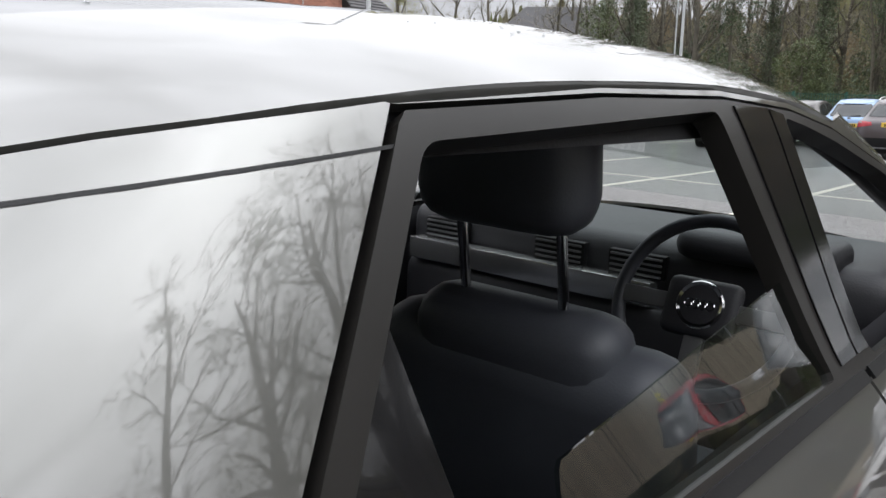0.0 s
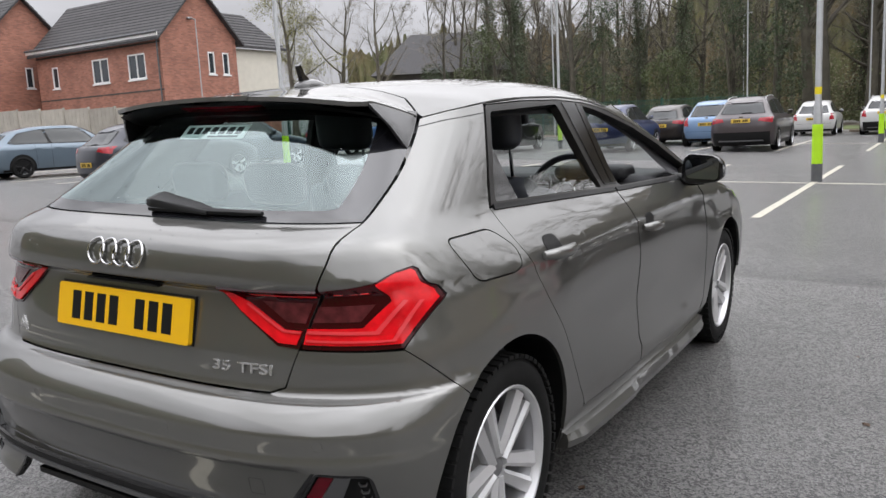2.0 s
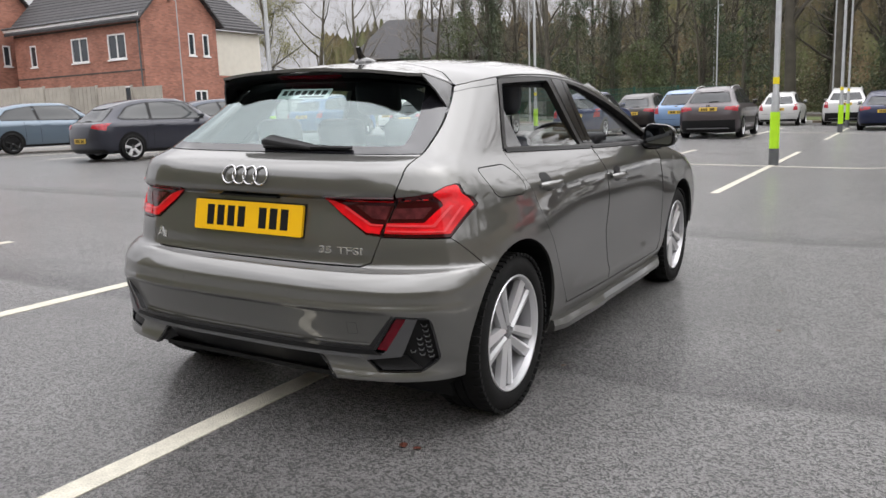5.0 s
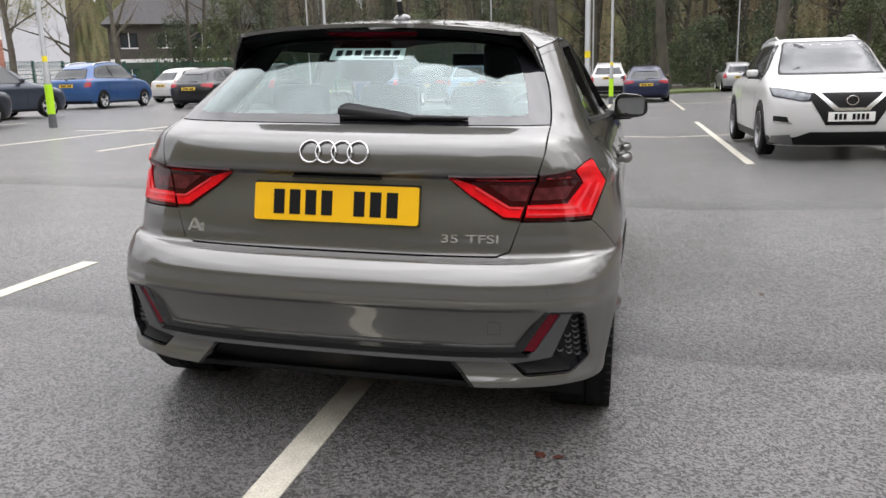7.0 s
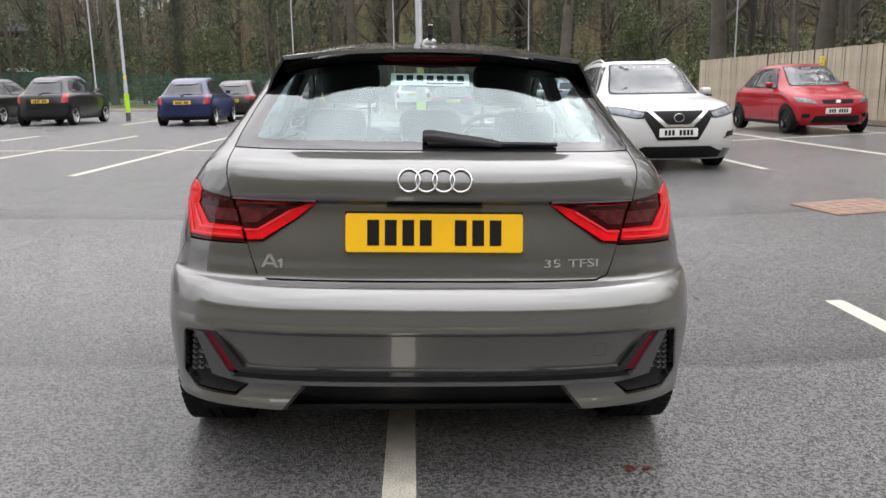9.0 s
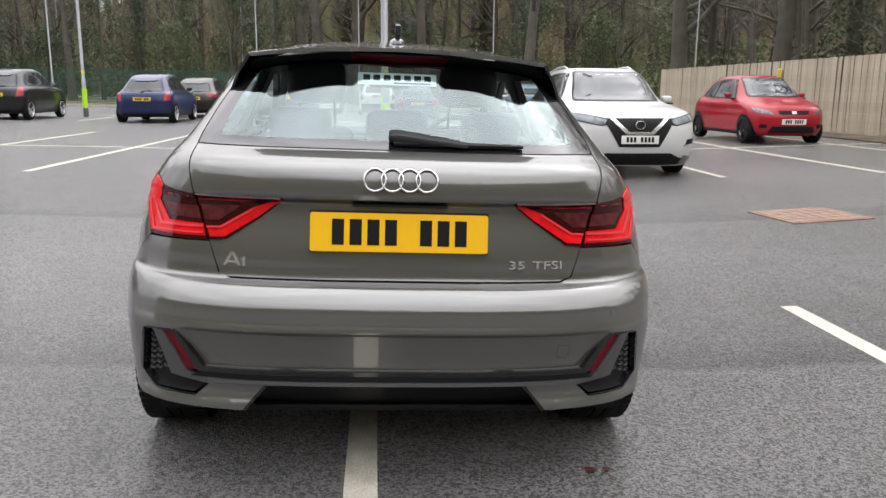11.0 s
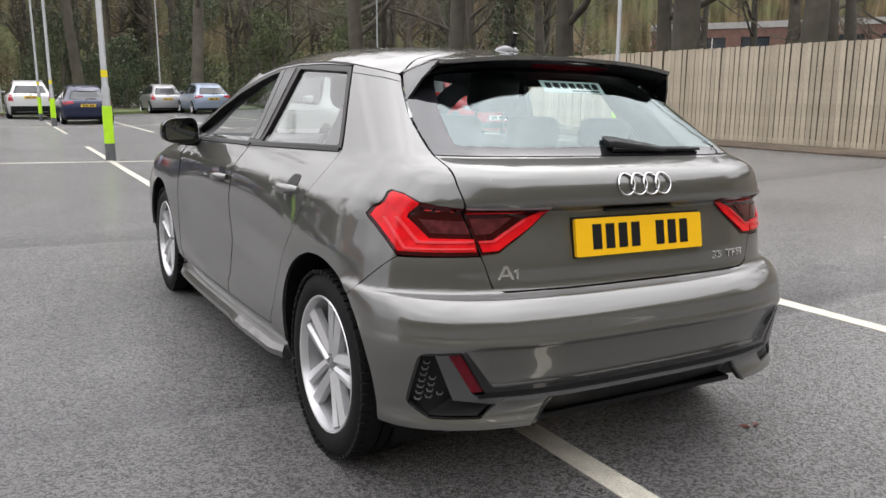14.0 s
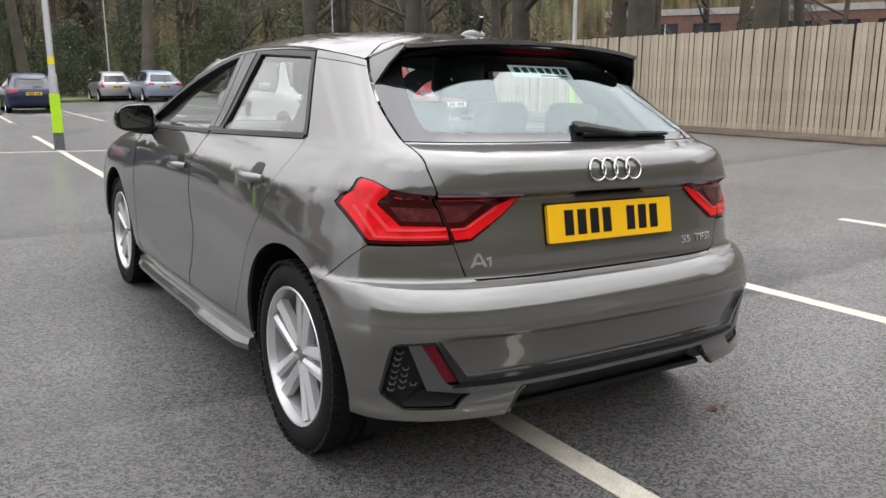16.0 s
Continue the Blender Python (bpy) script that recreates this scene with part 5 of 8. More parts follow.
def at_plain(out=0.0):
    """The rear surface without the recessed panel."""
    return lambda x, z: Vector((x, BODY.rear(x, z) - hero_dent(x, z) - out, z))


def at_rear(out=0.0):
    return lambda x, z: Vector((x, BODY.rear(x, z) - out, z))


H_ROOF = curve((0.40, 1.300), (0.6, 1.329), (0.85, 1.354), (1.2, 1.378), (1.6, 1.391), (1.95, 1.386), (2.2, 1.364), (2.45, 1.315))


H_EDGE = curve((0.40, 1.205), (0.60, 1.232), (0.736, 1.249), (0.849, 1.267), (1.022, 1.287), (1.05, 1.291), (1.3, 1.306), (1.6, 1.311), (1.85, 1.300), (2.05, 1.273), (2.3, 1.21), (2.45, 1.16))


def roof_z(x, y):
    wide = max(BODY.side(y, H_EDGE(y)), 0.533)
    return H_ROOF(y) - (H_ROOF(y) - H_EDGE(y)) * (abs(x) / wide) ** 3.2


def at_roof(x, y):
    return Vector((x, y, roof_z(x, y)))


def roof_edge(y):
    """Height at which the roof meets the side of the cabin."""
    return H_EDGE(y)


TG_X = curve((0.60, 0.505), (0.63, 0.52), (0.735, 0.557), (0.89, 0.606), (0.95, 0.619), (1.005, 0.62), (1.09, 0.602), (1.166, 0.572), (1.25, 0.53), (1.30, 0.50))


def rear_pt(z, dx=0.0):
    """A point of the side view on the tailgate's cut line."""
    return (BODY.rear(TG_X(z) + dx, z), z)


WHEEL_Y, FRONT_Y, WHEEL_Z, ARCH = 0.655, 3.215, 0.308, 0.368
DOOR_CUT = [(0.79, 0.997), (0.797, 0.92), (0.835, 0.82), (0.895, 0.72), (0.965, 0.63), (1.05, 0.51), (1.12, 0.41), (1.17, 0.335)]
BELT = curve((0.78, 0.992), (1.56, 0.965), (2.4, 0.94), (3.0, 0.925))
DLO_TOP = [(1.03, 1.281), (1.3, 1.294), (1.6, 1.297), (1.85, 1.285), (2.04, 1.258), (2.3, 1.195), (2.55, 1.118), (2.86, 0.995)]
lamp_low = BODY.rear(0.757, 0.729)


def dense(pts, d=0.012):
    out = []
    for a, b in zip(pts, pts[1:]):
        n = max(1, int((Vector(b) - Vector(a)).length / d))
        out += [tuple(Vector(a).lerp(Vector(b), k / n)) for k in range(n)]
    return out + [pts[-1]]


LAMP_OUT = dense([(0.757, 0.729), (0.792, 0.824), (0.793, 0.836), (0.752, 0.904), (0.743, 0.911), (0.727, 0.905), (0.702, 0.884), (0.66, 0.876), (0.605, 0.870)])
fuel = soft([(0.497, 0.952), (0.715, 0.953), (0.787, 0.895), (0.772, 0.850), (0.725, 0.836), (0.532, 0.841)], 0.032)

for s in (1, -1):
    hand = "driver side" if s > 0 else "passenger side"
    skin = at_side(s)
    mid = Vector((0, 1.6, 0.7))
    # rear quarter with the wheel arch and the roof pillar
    arch = arc(WHEEL_Y, WHEEL_Z, ARCH, -4, 128, 26)
    lamp_edge = [(BODY.rear(x, z), z) for x, z in LAMP_OUT]
    quarter = [(y, roof_edge(y) - 0.0025) for y in (0.742, 0.79, 0.84, 0.9, 0.97, 1.018)] + [(1.022, 1.283)] + DOOR_CUT + [(1.18, 0.295), (1.03, 0.283)] + arch[1:] + lamp_edge + [rear_pt(0.880 + 0.0125 * k, 0.0012) for k in range(30)]
    holes = [quarter]
    if s > 0:
        holes.append(fuel)
    Sheet().add(holes, skin, 0.03, middle=mid).make("rear_quarter_panel", PAINT_GREY, hero)
    if s > 0:
        Sheet().add([inset(fuel, 0.004)], skin, 0.03, middle=mid).make("fuel_flap", PAINT_GREY, hero)
    seam = [(0.697, 1.2235), (0.79, 1.2385), (0.92, 1.251), (1.022, 1.260)]
    Sheet().add([seam + [(y, z - 0.0022) for y, z in seam[::-1]]], at_side(s, 0.0006), 0.05, 0.0, middle=mid).make("pillar_seam", SATIN_BLACK, hero)
    # doors
    lower = [(1.185, 0.31), (1.745, 0.303)]
    rear_door = DOOR_CUT + lower + [(1.755, 0.55), (1.752, 0.8), (1.742, BELT(1.742))] + [(y, BELT(y)) for y in (1.5, 1.3, 1.1, 0.95)]
    door = Sheet().add([inset(rear_door, 0.003)], skin, 0.04, middle=mid).make("rear_door", PAINT_GREY, hero)
    front_door = [(1.75, 0.303), (2.70, 0.29), (2.745, 0.34), (2.76, 0.6), (2.75, 0.85), (2.76, BELT(2.76))] + [(y, BELT(y)) for y in (2.5, 2.25, 2.0, 1.85)] + [(1.747, BELT(1.747)), (1.757, 0.8), (1.760, 0.55)]
    fdoor = Sheet().add([inset(front_door, 0.003)], skin, 0.04, middle=mid).make("front_door", PAINT_GREY, hero)
    for owner, y0, y1, z in ((door, 0.892, 1.10, 0.853), (fdoor, 1.795, 1.985, 0.813)):
        cup = soft([(y0 + 0.055, z - 0.03), (y0 + 0.15, z - 0.03), (y0 + 0.155, z + 0.045), (y0 + 0.05, z + 0.045)], 0.035)
        Sheet().add([cup], at_side(s, 0.0012), 0.03, 0.001, middle=mid).make("handle_cup", SATIN_BLACK, owner, "dark handle recess")
        bm = bmesh.new()
        pts, n = [], 9
        for k in range(n):
            f = k / (n - 1)
            y = y0 + (y1 - y0) * f
            pts.append((s * (BODY.side(y, z) + 0.008 + 0.026 * math.sin(math.pi * f) ** 0.5), y, z - 0.004 * f))
        tube(bm, pts, [0.012, 0.017, 0.018, 0.018, 0.018, 0.018, 0.018, 0.017, 0.012], 10)
        part("handle", bm, PAINT_GREY, owner, "body-coloured pull handle", smooth=50)
    # front wing
    wing_arch = arc(FRONT_Y, WHEEL_Z, ARCH, 176, 10, 24)
    fender = [(2.77, BELT(2.77) - 0.01), (2.76, 0.6), (2.748, 0.34), (2.73, 0.285), (2.85, 0.283)] + wing_arch[1:] + [(3.62, 0.34), (3.85, 0.40), (3.86, 0.6), (3.80, 0.72), (3.6, 0.80), (3.3, 0.872), (3.0, 0.915)]
    Sheet().add([inset(fender, 0.003)], skin, 0.05, middle=mid).make("front_wing", PAINT_GREY, hero)
    # sill, skirt blade
    sill = [(1.03, 0.279), (1.16, 0.291), (1.165, 0.306), (2.72, 0.284), (2.84, 0.279), (2.83, 0.18), (1.05, 0.20)]
    Sheet().add([sill], at_side(s, -0.004), 0.06, middle=mid).make("sill", PAINT_GREY, hero)
    bm = bmesh.new()
    rows = []
    for k in range(23):
        y = 1.06 + 1.74 * k / 22
        x = BODY.side(y, 0.25)
        d = 0.040 if y < 1.65 else 0.030
        z = 0.232 - 0.012 * (y - 1.0)
        tip = 0.35 if k in (0, 22) else 1
        rows.append([bm.verts.new((s * v[0], y, v[1])) for v in ((x - 0.03, z + 0.035), (x + d * 0.55 * tip, z + 0.022), (x + d * tip, z), (x + d * 0.9 * tip, z - 0.022), (x - 0.04, z - 0.03))])
    for p, q in zip(rows, rows[1:]):
        for i in range(4):
            bm.faces.new((p[i], p[i + 1], q[i + 1], q[i]))
    bm.faces.new(rows[0]), bm.faces.new(rows[-1])
    bmesh.ops.recalc_face_normals(bm, faces=bm.faces)
    part("skirt_blade", bm, PAINT_GREY, hero, "side skirt blade", smooth=30)
    # roof rail with the front pillar
    rail_top = [(y, roof_edge(y) - 0.004) for y in (1.022, 1.3, 1.6, 1.85, 2.05)] + [(2.2, 1.285), (2.4, 1.225), (2.65, 1.135), (2.9, 1.04), (3.08, 0.965)]
    rail = rail_top + [(2.93, 0.955)] + DLO_TOP[::-1]
    Sheet().add([inset(rail, 0.002)], skin, 0.05, middle=mid).make("roof_pillar_rail", PAINT_GREY, hero)
    # window surround, pillars between the windows
    dlo = [(0.800, 0.999)] + [(y, BELT(y) + 0.004) for y in (1.1, 1.5, 2.0, 2.5, 2.85)] + [(2.87, 0.985)] + DLO_TOP[-2::-1] + [(1.020, 1.273)]
    rear_open = soft([(0.836, 1.008), (1.64, 0.978), (1.562, 1.282), (1.038, 1.260)], 0.015)
    front_open = soft([(1.815, 0.970), (2.66, 0.952), (2.79, 0.985), (2.53, 1.098), (2.28, 1.180), (2.03, 1.238), (1.90, 1.262), (1.805, 1.275)], 0.015)
    Sheet().add([inset(dlo, 0.002), rear_open, front_open], at_side(s, 0.002), 0.05, 0.03, middle=mid).make("window_surround", TRIM_DARK, hero, "dull dark window frame trim")
    for name, poly in (("pillar_cover", [(1.676, 0.985), (1.744, 0.983), (1.738, 1.287), (1.618, 1.289)]), ("pillar_cover", [(1.752, 0.983), (1.806, 0.980), (1.797, 1.279), (1.746, 1.286)])):
        Sheet().add([poly], at_side(s, 0.005), 0.05, 0.006, middle=mid).make(name, PILLAR_BLACK, hero, "gloss black door pillar cover")
    Sheet().add([[(0.808, 0.990), (1.735, 0.957), (1.735, 0.970), (0.814, 1.004)]], at_side(s, 0.006), 0.05, 0.008, middle=mid).make("window_seal", SATIN_BLACK, hero)
    Sheet().add([[(1.755, 0.956), (2.74, 0.931), (2.74, 0.945), (1.755, 0.969)]], at_side(s, 0.006), 0.05, 0.008, middle=mid).make("window_seal", SATIN_BLACK, hero)
    tri = [(0.835, 1.0), (0.99, 0.995), (0.967, 1.165), (0.957, 1.165)]
    Sheet().add([tri], at_side(s, -0.006), 0.05, 0.004, middle=mid).make("quarter_trim", GLOSS_BLACK, hero, "gloss black corner panel of the rear window")
    if s > 0:
        glass = [(1.055, 0.975), (1.66, 0.96), (1.655, 1.090), (1.092, 1.053), (1.086, 1.048)]
        Sheet().add([glass], at_side(s, -0.010), 0.06, 0.004, middle=mid).make("rear_side_glass", GLASS_SIDE, hero, "half-lowered side glass")
    else:
        Sheet().add([inset(rear_open, -0.01)], at_side(s, -0.010), 0.06, 0.0, middle=mid).make("rear_side_glass", GLASS_SIDE, hero)
        Sheet().add([[(1.72, 0.96), (2.66, 0.945), (2.70, 0.962), (1.72, 0.99)]], at_side(s, -0.010), 0.06, 0.0, middle=mid).make("front_side_glass", GLASS_SIDE, hero, "lowered front door glass")
    # dark liners of the wheel arches
    for cy in (WHEEL_Y, FRONT_Y):
        bm = bmesh.new()
        pts = arc(cy, WHEEL_Z, ARCH + 0.004, -25, 205, 26)
        o, i = [], []
        for y, z in pts:
            x = BODY.side(max(y, 0.3), max(z, 0.2)) - 0.008
            o.append(bm.verts.new((s * x, y, z)))
            i.append(bm.verts.new((s * 0.50, y, z)))
        for a, b, c, d in zip(o, o[1:], i[1:], i):
            bm.faces.new((a, b, c, d))
        bm.faces.new(i)
        part("arch_liner", bm, SATIN_BLACK, hero, "black wheel arch liner")
        turn = pose(0, 0, 0) if s > 0 else pose(0, 0, 0, 0, 0, 180)
        wheel(hero, Matrix.Translation((s * 0.737, cy, WHEEL_Z)) @ turn @ Matrix.Rotation(0.35 * s, 4, "X"), 0.311, 0.205, 0.222, ALLOY)
    # door mirror
    root = new("door_mirror")
    root.parent = hero
    root.matrix_basis = Matrix.Translation((s * 0.875, 2.565, 0.983)) @ Matrix.Diagonal((0.88, 0.9, 0.93, 1))
    bm = bmesh.new()
    bmesh.ops.create_uvsphere(bm, u_segments=24, v_segments=14, radius=1)
    for v in bm.verts:
        x, y, z = v.co
        f = lambda a, e: math.copysign(abs(a) ** e, a)
        v.co = Vector((f(x, 0.55) * 0.105 * (1 - 0.12 * f(z, 1)), max(-0.035, f(y, 0.7) * 0.085), f(z, 0.6) * 0.072 * (1 - 0.22 * s * f(x, 1)) ))
    part("housing", bm, GLOSS_BLACK, root, "gloss black mirror housing", smooth=40)
    glass = soft([(-0.08, -0.052), (0.082, -0.045), (0.088, 0.042), (-0.084, 0.056)] if s < 0 else [(-0.082, -0.045), (0.08, -0.052), (0.084, 0.056), (-0.088, 0.042)], 0.025)
    sh = Sheet().add([glass], lambda x, z: Vector((x, -0.0375, z)), 0.3, 0.0, middle=Vector((0, 1, 0)))
    sh.make("mirror_glass", MIRROR, root)
    bm = bmesh.new()
    tube(bm, [(-s * 0.16, 0.02, -0.055), (-s * 0.06, 0.01, -0.06), (0, 0.01, -0.05)], [0.032, 0.026, 0.03], 10)
    part("foot", bm, SATIN_BLACK, root, smooth=50)

# roof skin, spoiler
edge = [(BODY.side(y, roof_edge(y)), y) for y in (0.785, 0.84, 0.9, 1.05, 1.2, 1.4, 1.6, 1.8, 1.95, 2.1)]
SEAM = [(0.445, 0.796), (0.471, 0.776), (0.499, 0.757), (0.519, 0.743), (0.531, 0.733)]
roof = [(0.30, 0.800)] + SEAM[:-1] + [(BODY.side(0.742, H_EDGE(0.742)), 0.742)] + edge + [(0.40, 2.25), (0.2, 2.30), (0, 2.315)]
roof = roof + [(-x, y) for x, y in roof[-2::-1]] + [(0.0, 0.803)]
Sheet().add([inset(roof, 0.001)], at_roof, 0.06).make("roof", PAINT_GREY, hero)
spoil = [(0, 0.476), (0.13, 0.476), (0.16, 0.455), (0.40, 0.484), (0.462, 0.502), (0.488, 0.528), (0.498, 0.553), (0.509, 0.61), (0.519, 0.67), (0.526, 0.712)] + [(x - 0.0025, y - 0.006) for x, y in SEAM[::-1]] + [(0.30, 0.793)]
spoil = [(0.0, 0.796)] + [(-x, y) for x, y in spoil[:0:-1]] + spoil


def spoiler_z(x, y):
    """The spoiler flattens out towards its trailing edge."""
    flat = max(0.0, min(1.0, (0.735 - y) / 0.18))
    z = roof_z(x, y)
    level = H_ROOF(y) - 0.036 * (abs(x) / 0.53) ** 3
    return Vector((x, y, z + (level - z) * flat + 0.012 * max(0.0, (0.6 - y) / 0.15) ** 1.5 * (1 - abs(x) / 0.6)))


spoiler = new("roof_spoiler")
spoiler.parent = hero
Sheet().add([spoil[:1] + spoil[1:]], spoiler_z, 0.04, 0.012, middle=Vector((0, 1, 0.6))).make("upper_skin", PAINT_GREY, spoiler)
lip = [(x * 0.985, y + 0.006) for x, y in spoil if y < 0.64]
under = lip + [(0.47, 0.70), (0.40, 0.75), (-0.40, 0.75), (-0.47, 0.70)]


def spoiler_under(x, y):
    f = max(0.0, min(1.0, (y - 0.46) / 0.13))
    p = spoiler_z(x, y)
    return Vector((x, y, p.z - 0.012 - 0.055 * f * (1 - 0.5 * abs(x) / 0.5)))


Sheet().add([under], spoiler_under, 0.05, 0.0, middle=Vector((0, 0.6, 1.6))).make("underside", SATIN_BLACK, spoiler, "black spoiler underside")
Sheet().add([[(-0.16, 0.50), (0.16, 0.50), (0.15, 0.53), (-0.15, 0.53)]], spoiler_under, 0.05, 0.004, middle=Vector((0, 0.6, 1.6)), lift=0.004).make("brake_light", REFLECTOR, spoiler, "dark red high brake light")
for s in (1, -1):
    # the fin folds down from the spoiler's outer edge to the tailgate's edge
    bm = bmesh.new()
    rows = []
    for k in range(9):
        f = 0.93 * k / 8
        a = Vector((0.4965, 0.545, 0)).lerp(Vector((0.5285, 0.722, 0)), f)
        a.z = spoiler_z(a.x, a.y).z - 0.004
        z = 1.168 + (1.246 - 1.168) * f
        b = Vector((TG_X(z) - 0.004, BODY.rear(TG_X(z) - 0.004, z) - 0.003, z))
        m = a.lerp(b, 0.5) + Vector((0.006, 0, 0.002)) * (1 - f)
        rows.append([bm.verts.new((s * v.x, v.y, v.z)) for v in (a, m, b)])
    for p, q in zip(rows, rows[1:]):
        bm.faces.new((p[0], p[1], q[1], q[0])), bm.faces.new((p[1], p[2], q[2], q[1]))
    bmesh.ops.recalc_face_normals(bm, faces=bm.faces)
    bmesh.ops.solidify(bm, geom=bm.faces[:], thickness=0.008)
    part("side_fin", bm, DARK_GLOSS, spoiler, "dark gloss fin beside the rear glass", smooth=40)

# tailgate
tg = [(TG_X(0.634 + 0.0125 * k), 0.634 + 0.0125 * k) for k in range(31)]
tg = soft([(-0.49, 0.6335), (0.49, 0.6335)], 0) + tg[1:] + [(-x, z) for x, z in tg[::-1]]
lamp_in = [(0.556, 0.737), (0.600, 0.868), (0.50, 0.867), (0.345, 0.867), (0.335, 0.862), (0.40, 0.812), (0.505, 0.742)]
tailgate = Sheet().add([inset(tg, 0.0028)], at_rear(), (0.05, 0.0125), 0.016).make("tailgate", PAINT_GREY, hero)
glass = [(TG_X(z) - 0.004, z) for z in [1.0095 + 0.016 * k for k in range(17)]] + [(0.3, 1.285), (0, 1.29)]
glass = glass + [(-x, z) for x, z in glass[-2::-1]]
inner = [(x * 0.89, 1.0 + (z - 1.0) * 0.84 + 0.026) for x, z in inset(glass, 0.0)]
Sheet().add([soft(inner, 0.05)], at_rear(), 0.05, 0.0).make("rear_glass", GLASS_REAR, hero, "damp rear window glass")
Sheet().add([glass, soft(inner, 0.05)], at_rear(), 0.05, 0.0).make("glass_border", GLASS_PRINT, hero, "black printed border of the rear glass")
for s in (1, -1):
    # lamps: the outer half on the wing, the inner half on the tailgate
    out = dense([(0.757, 0.732), (0.66, 0.734), (0.561, 0.737), (0.606, 0.869)]) + LAMP_OUT[-2:0:-1]
    lamp = new("tail_lamp")
    lamp.parent = hero
    rear = at_rear(0.003)
    mir = lambda poly: [(s * x, z) for x, z in poly]
    Sheet().add([inset(mir(out), 0.0012)], rear, 0.025, 0.02).make("lens", LAMP_DARK, lamp, "smoked red lamp lens")
    Sheet().add([mir([(0.567, 0.748), (0.572, 0.783), (0.683, 0.783), (0.724, 0.838), (0.705, 0.880), (0.728, 0.900), (0.743, 0.905), (0.750, 0.899), (0.786, 0.833), (0.753, 0.743)])], rear, 0.025, 0.003, lift=0.004).make("light_band", LAMP_RED, lamp, "bright red light band")
    Sheet().add([mir([(0.572, 0.772), (0.574, 0.779), (0.705, 0.775), (0.740, 0.838), (0.747, 0.836), (0.712, 0.767)])], rear, 0.03, 0.002, lift=0.0075).make("light_guide", LAMP_PINK, lamp, "pale red light guide")
    Sheet().add([mir([(0.572, 0.754), (0.573, 0.759), (0.735, 0.754), (0.762, 0.833), (0.768, 0.833), (0.741, 0.749)])], rear, 0.03, 0.002, lift=0.0075).make("light_guide", LAMP_PINK, lamp)
    Sheet().add([mir([(0.582, 0.797), (0.592, 0.832), (0.700, 0.834), (0.678, 0.797)])], rear, 0.03, 0.003, lift=0.003).make("indicator", LAMP_GREY, lamp, "smoked grey indicator field")
    Sheet().add([mir([(0.604, 0.856), (0.605, 0.860), (0.69, 0.864), (0.69, 0.860)])], rear, 0.03, 0.002, lift=0.004).make("rib", LAMP_RED, lamp)
    lamp2 = new("tailgate_lamp")
    lamp2.parent = hero
    Sheet().add([inset(mir(lamp_in), 0.001)], at_rear(0.004), 0.02, 0.02).make("lens", LAMP_DARK, lamp2, "smoked red lamp lens")
    Sheet().add([mir([(0.552, 0.747), (0.562, 0.778), (0.522, 0.780), (0.425, 0.838), (0.352, 0.864), (0.345, 0.861), (0.405, 0.815), (0.508, 0.750)])], at_rear(0.004), 0.02, 0.003, lift=0.004).make("light_band", LAMP_RED, lamp2, "bright red light band")
    Sheet().add([mir([(0.560, 0.772), (0.5615, 0.777), (0.521, 0.779), (0.424, 0.837), (0.421, 0.832), (0.518, 0.774)])], at_rear(0.004), 0.02, 0.002, lift=0.0075).make("light_guide", LAMP_PINK, lamp2)
    Sheet().add([mir([(0.568, 0.795), (0.582, 0.840), (0.46, 0.842), (0.525, 0.797)])], at_rear(0.004), 0.02, 0.003, lift=0.003).make("indicator", LAMP_GREY, lamp2, "smoked grey indicator field")
    Sheet().add([mir([(0.588, 0.852), (0.589, 0.856), (0.42, 0.858), (0.43, 0.854)])], at_rear(0.004), 0.02, 0.002, lift=0.004).make("rib", LAMP_RED, lamp2)

# rear bumper with its vents
split = curve((0.245, 0.765), (0.33, 0.785), (0.50, 0.785), (0.7265, 0.745))
cut = [(split(0.7265 - 0.4725 * k / 120), 0.7265 - 0.4725 * k / 120) for k in range(121)]
half = [(0.0, 0.6312), (0.4905, 0.6312), (0.5285, 0.6455), (0.556, 0.733), (0.65, 0.7305)]
low = [(0.72, 0.256), (0.440, 0.258), (0.376, 0.333), (0.0, 0.338)]
vent = [(0.574, 0.366), (0.650, 0.489), (0.754, 0.480), (0.773, 0.330), (0.722, 0.287), (0.590, 0.287), (0.546, 0.328)]
bump = half + cut + low
bump = bump + [(-x, z) for x, z in bump[-2:0:-1]]
VENT_R = [0.004, 0.012, 0.022, 0.02, 0.012, 0.006, 0.004]
bumper = Sheet().add([bump, soft(vent, VENT_R), soft([(-x, z) for x, z in vent], VENT_R)], at_rear(), (0.04, 0.011), 0.014)
for s in (1, -1):
    edge_y = [(BODY.rear(x, z), z) for x, z in cut]
    arch = [p for p in arc(WHEEL_Y, WHEEL_Z, ARCH, 189, 128.6, 16)]
    bumper.add([edge_y + arch + [(BODY.rear(0.757, 0.7265), 0.7265)]], at_side(s), (0.025, 0.011), 0.014, middle=Vector((0, 1.5, 0.6)))
bumper = bumper.make("rear_bumper", PAINT_GREY, hero)
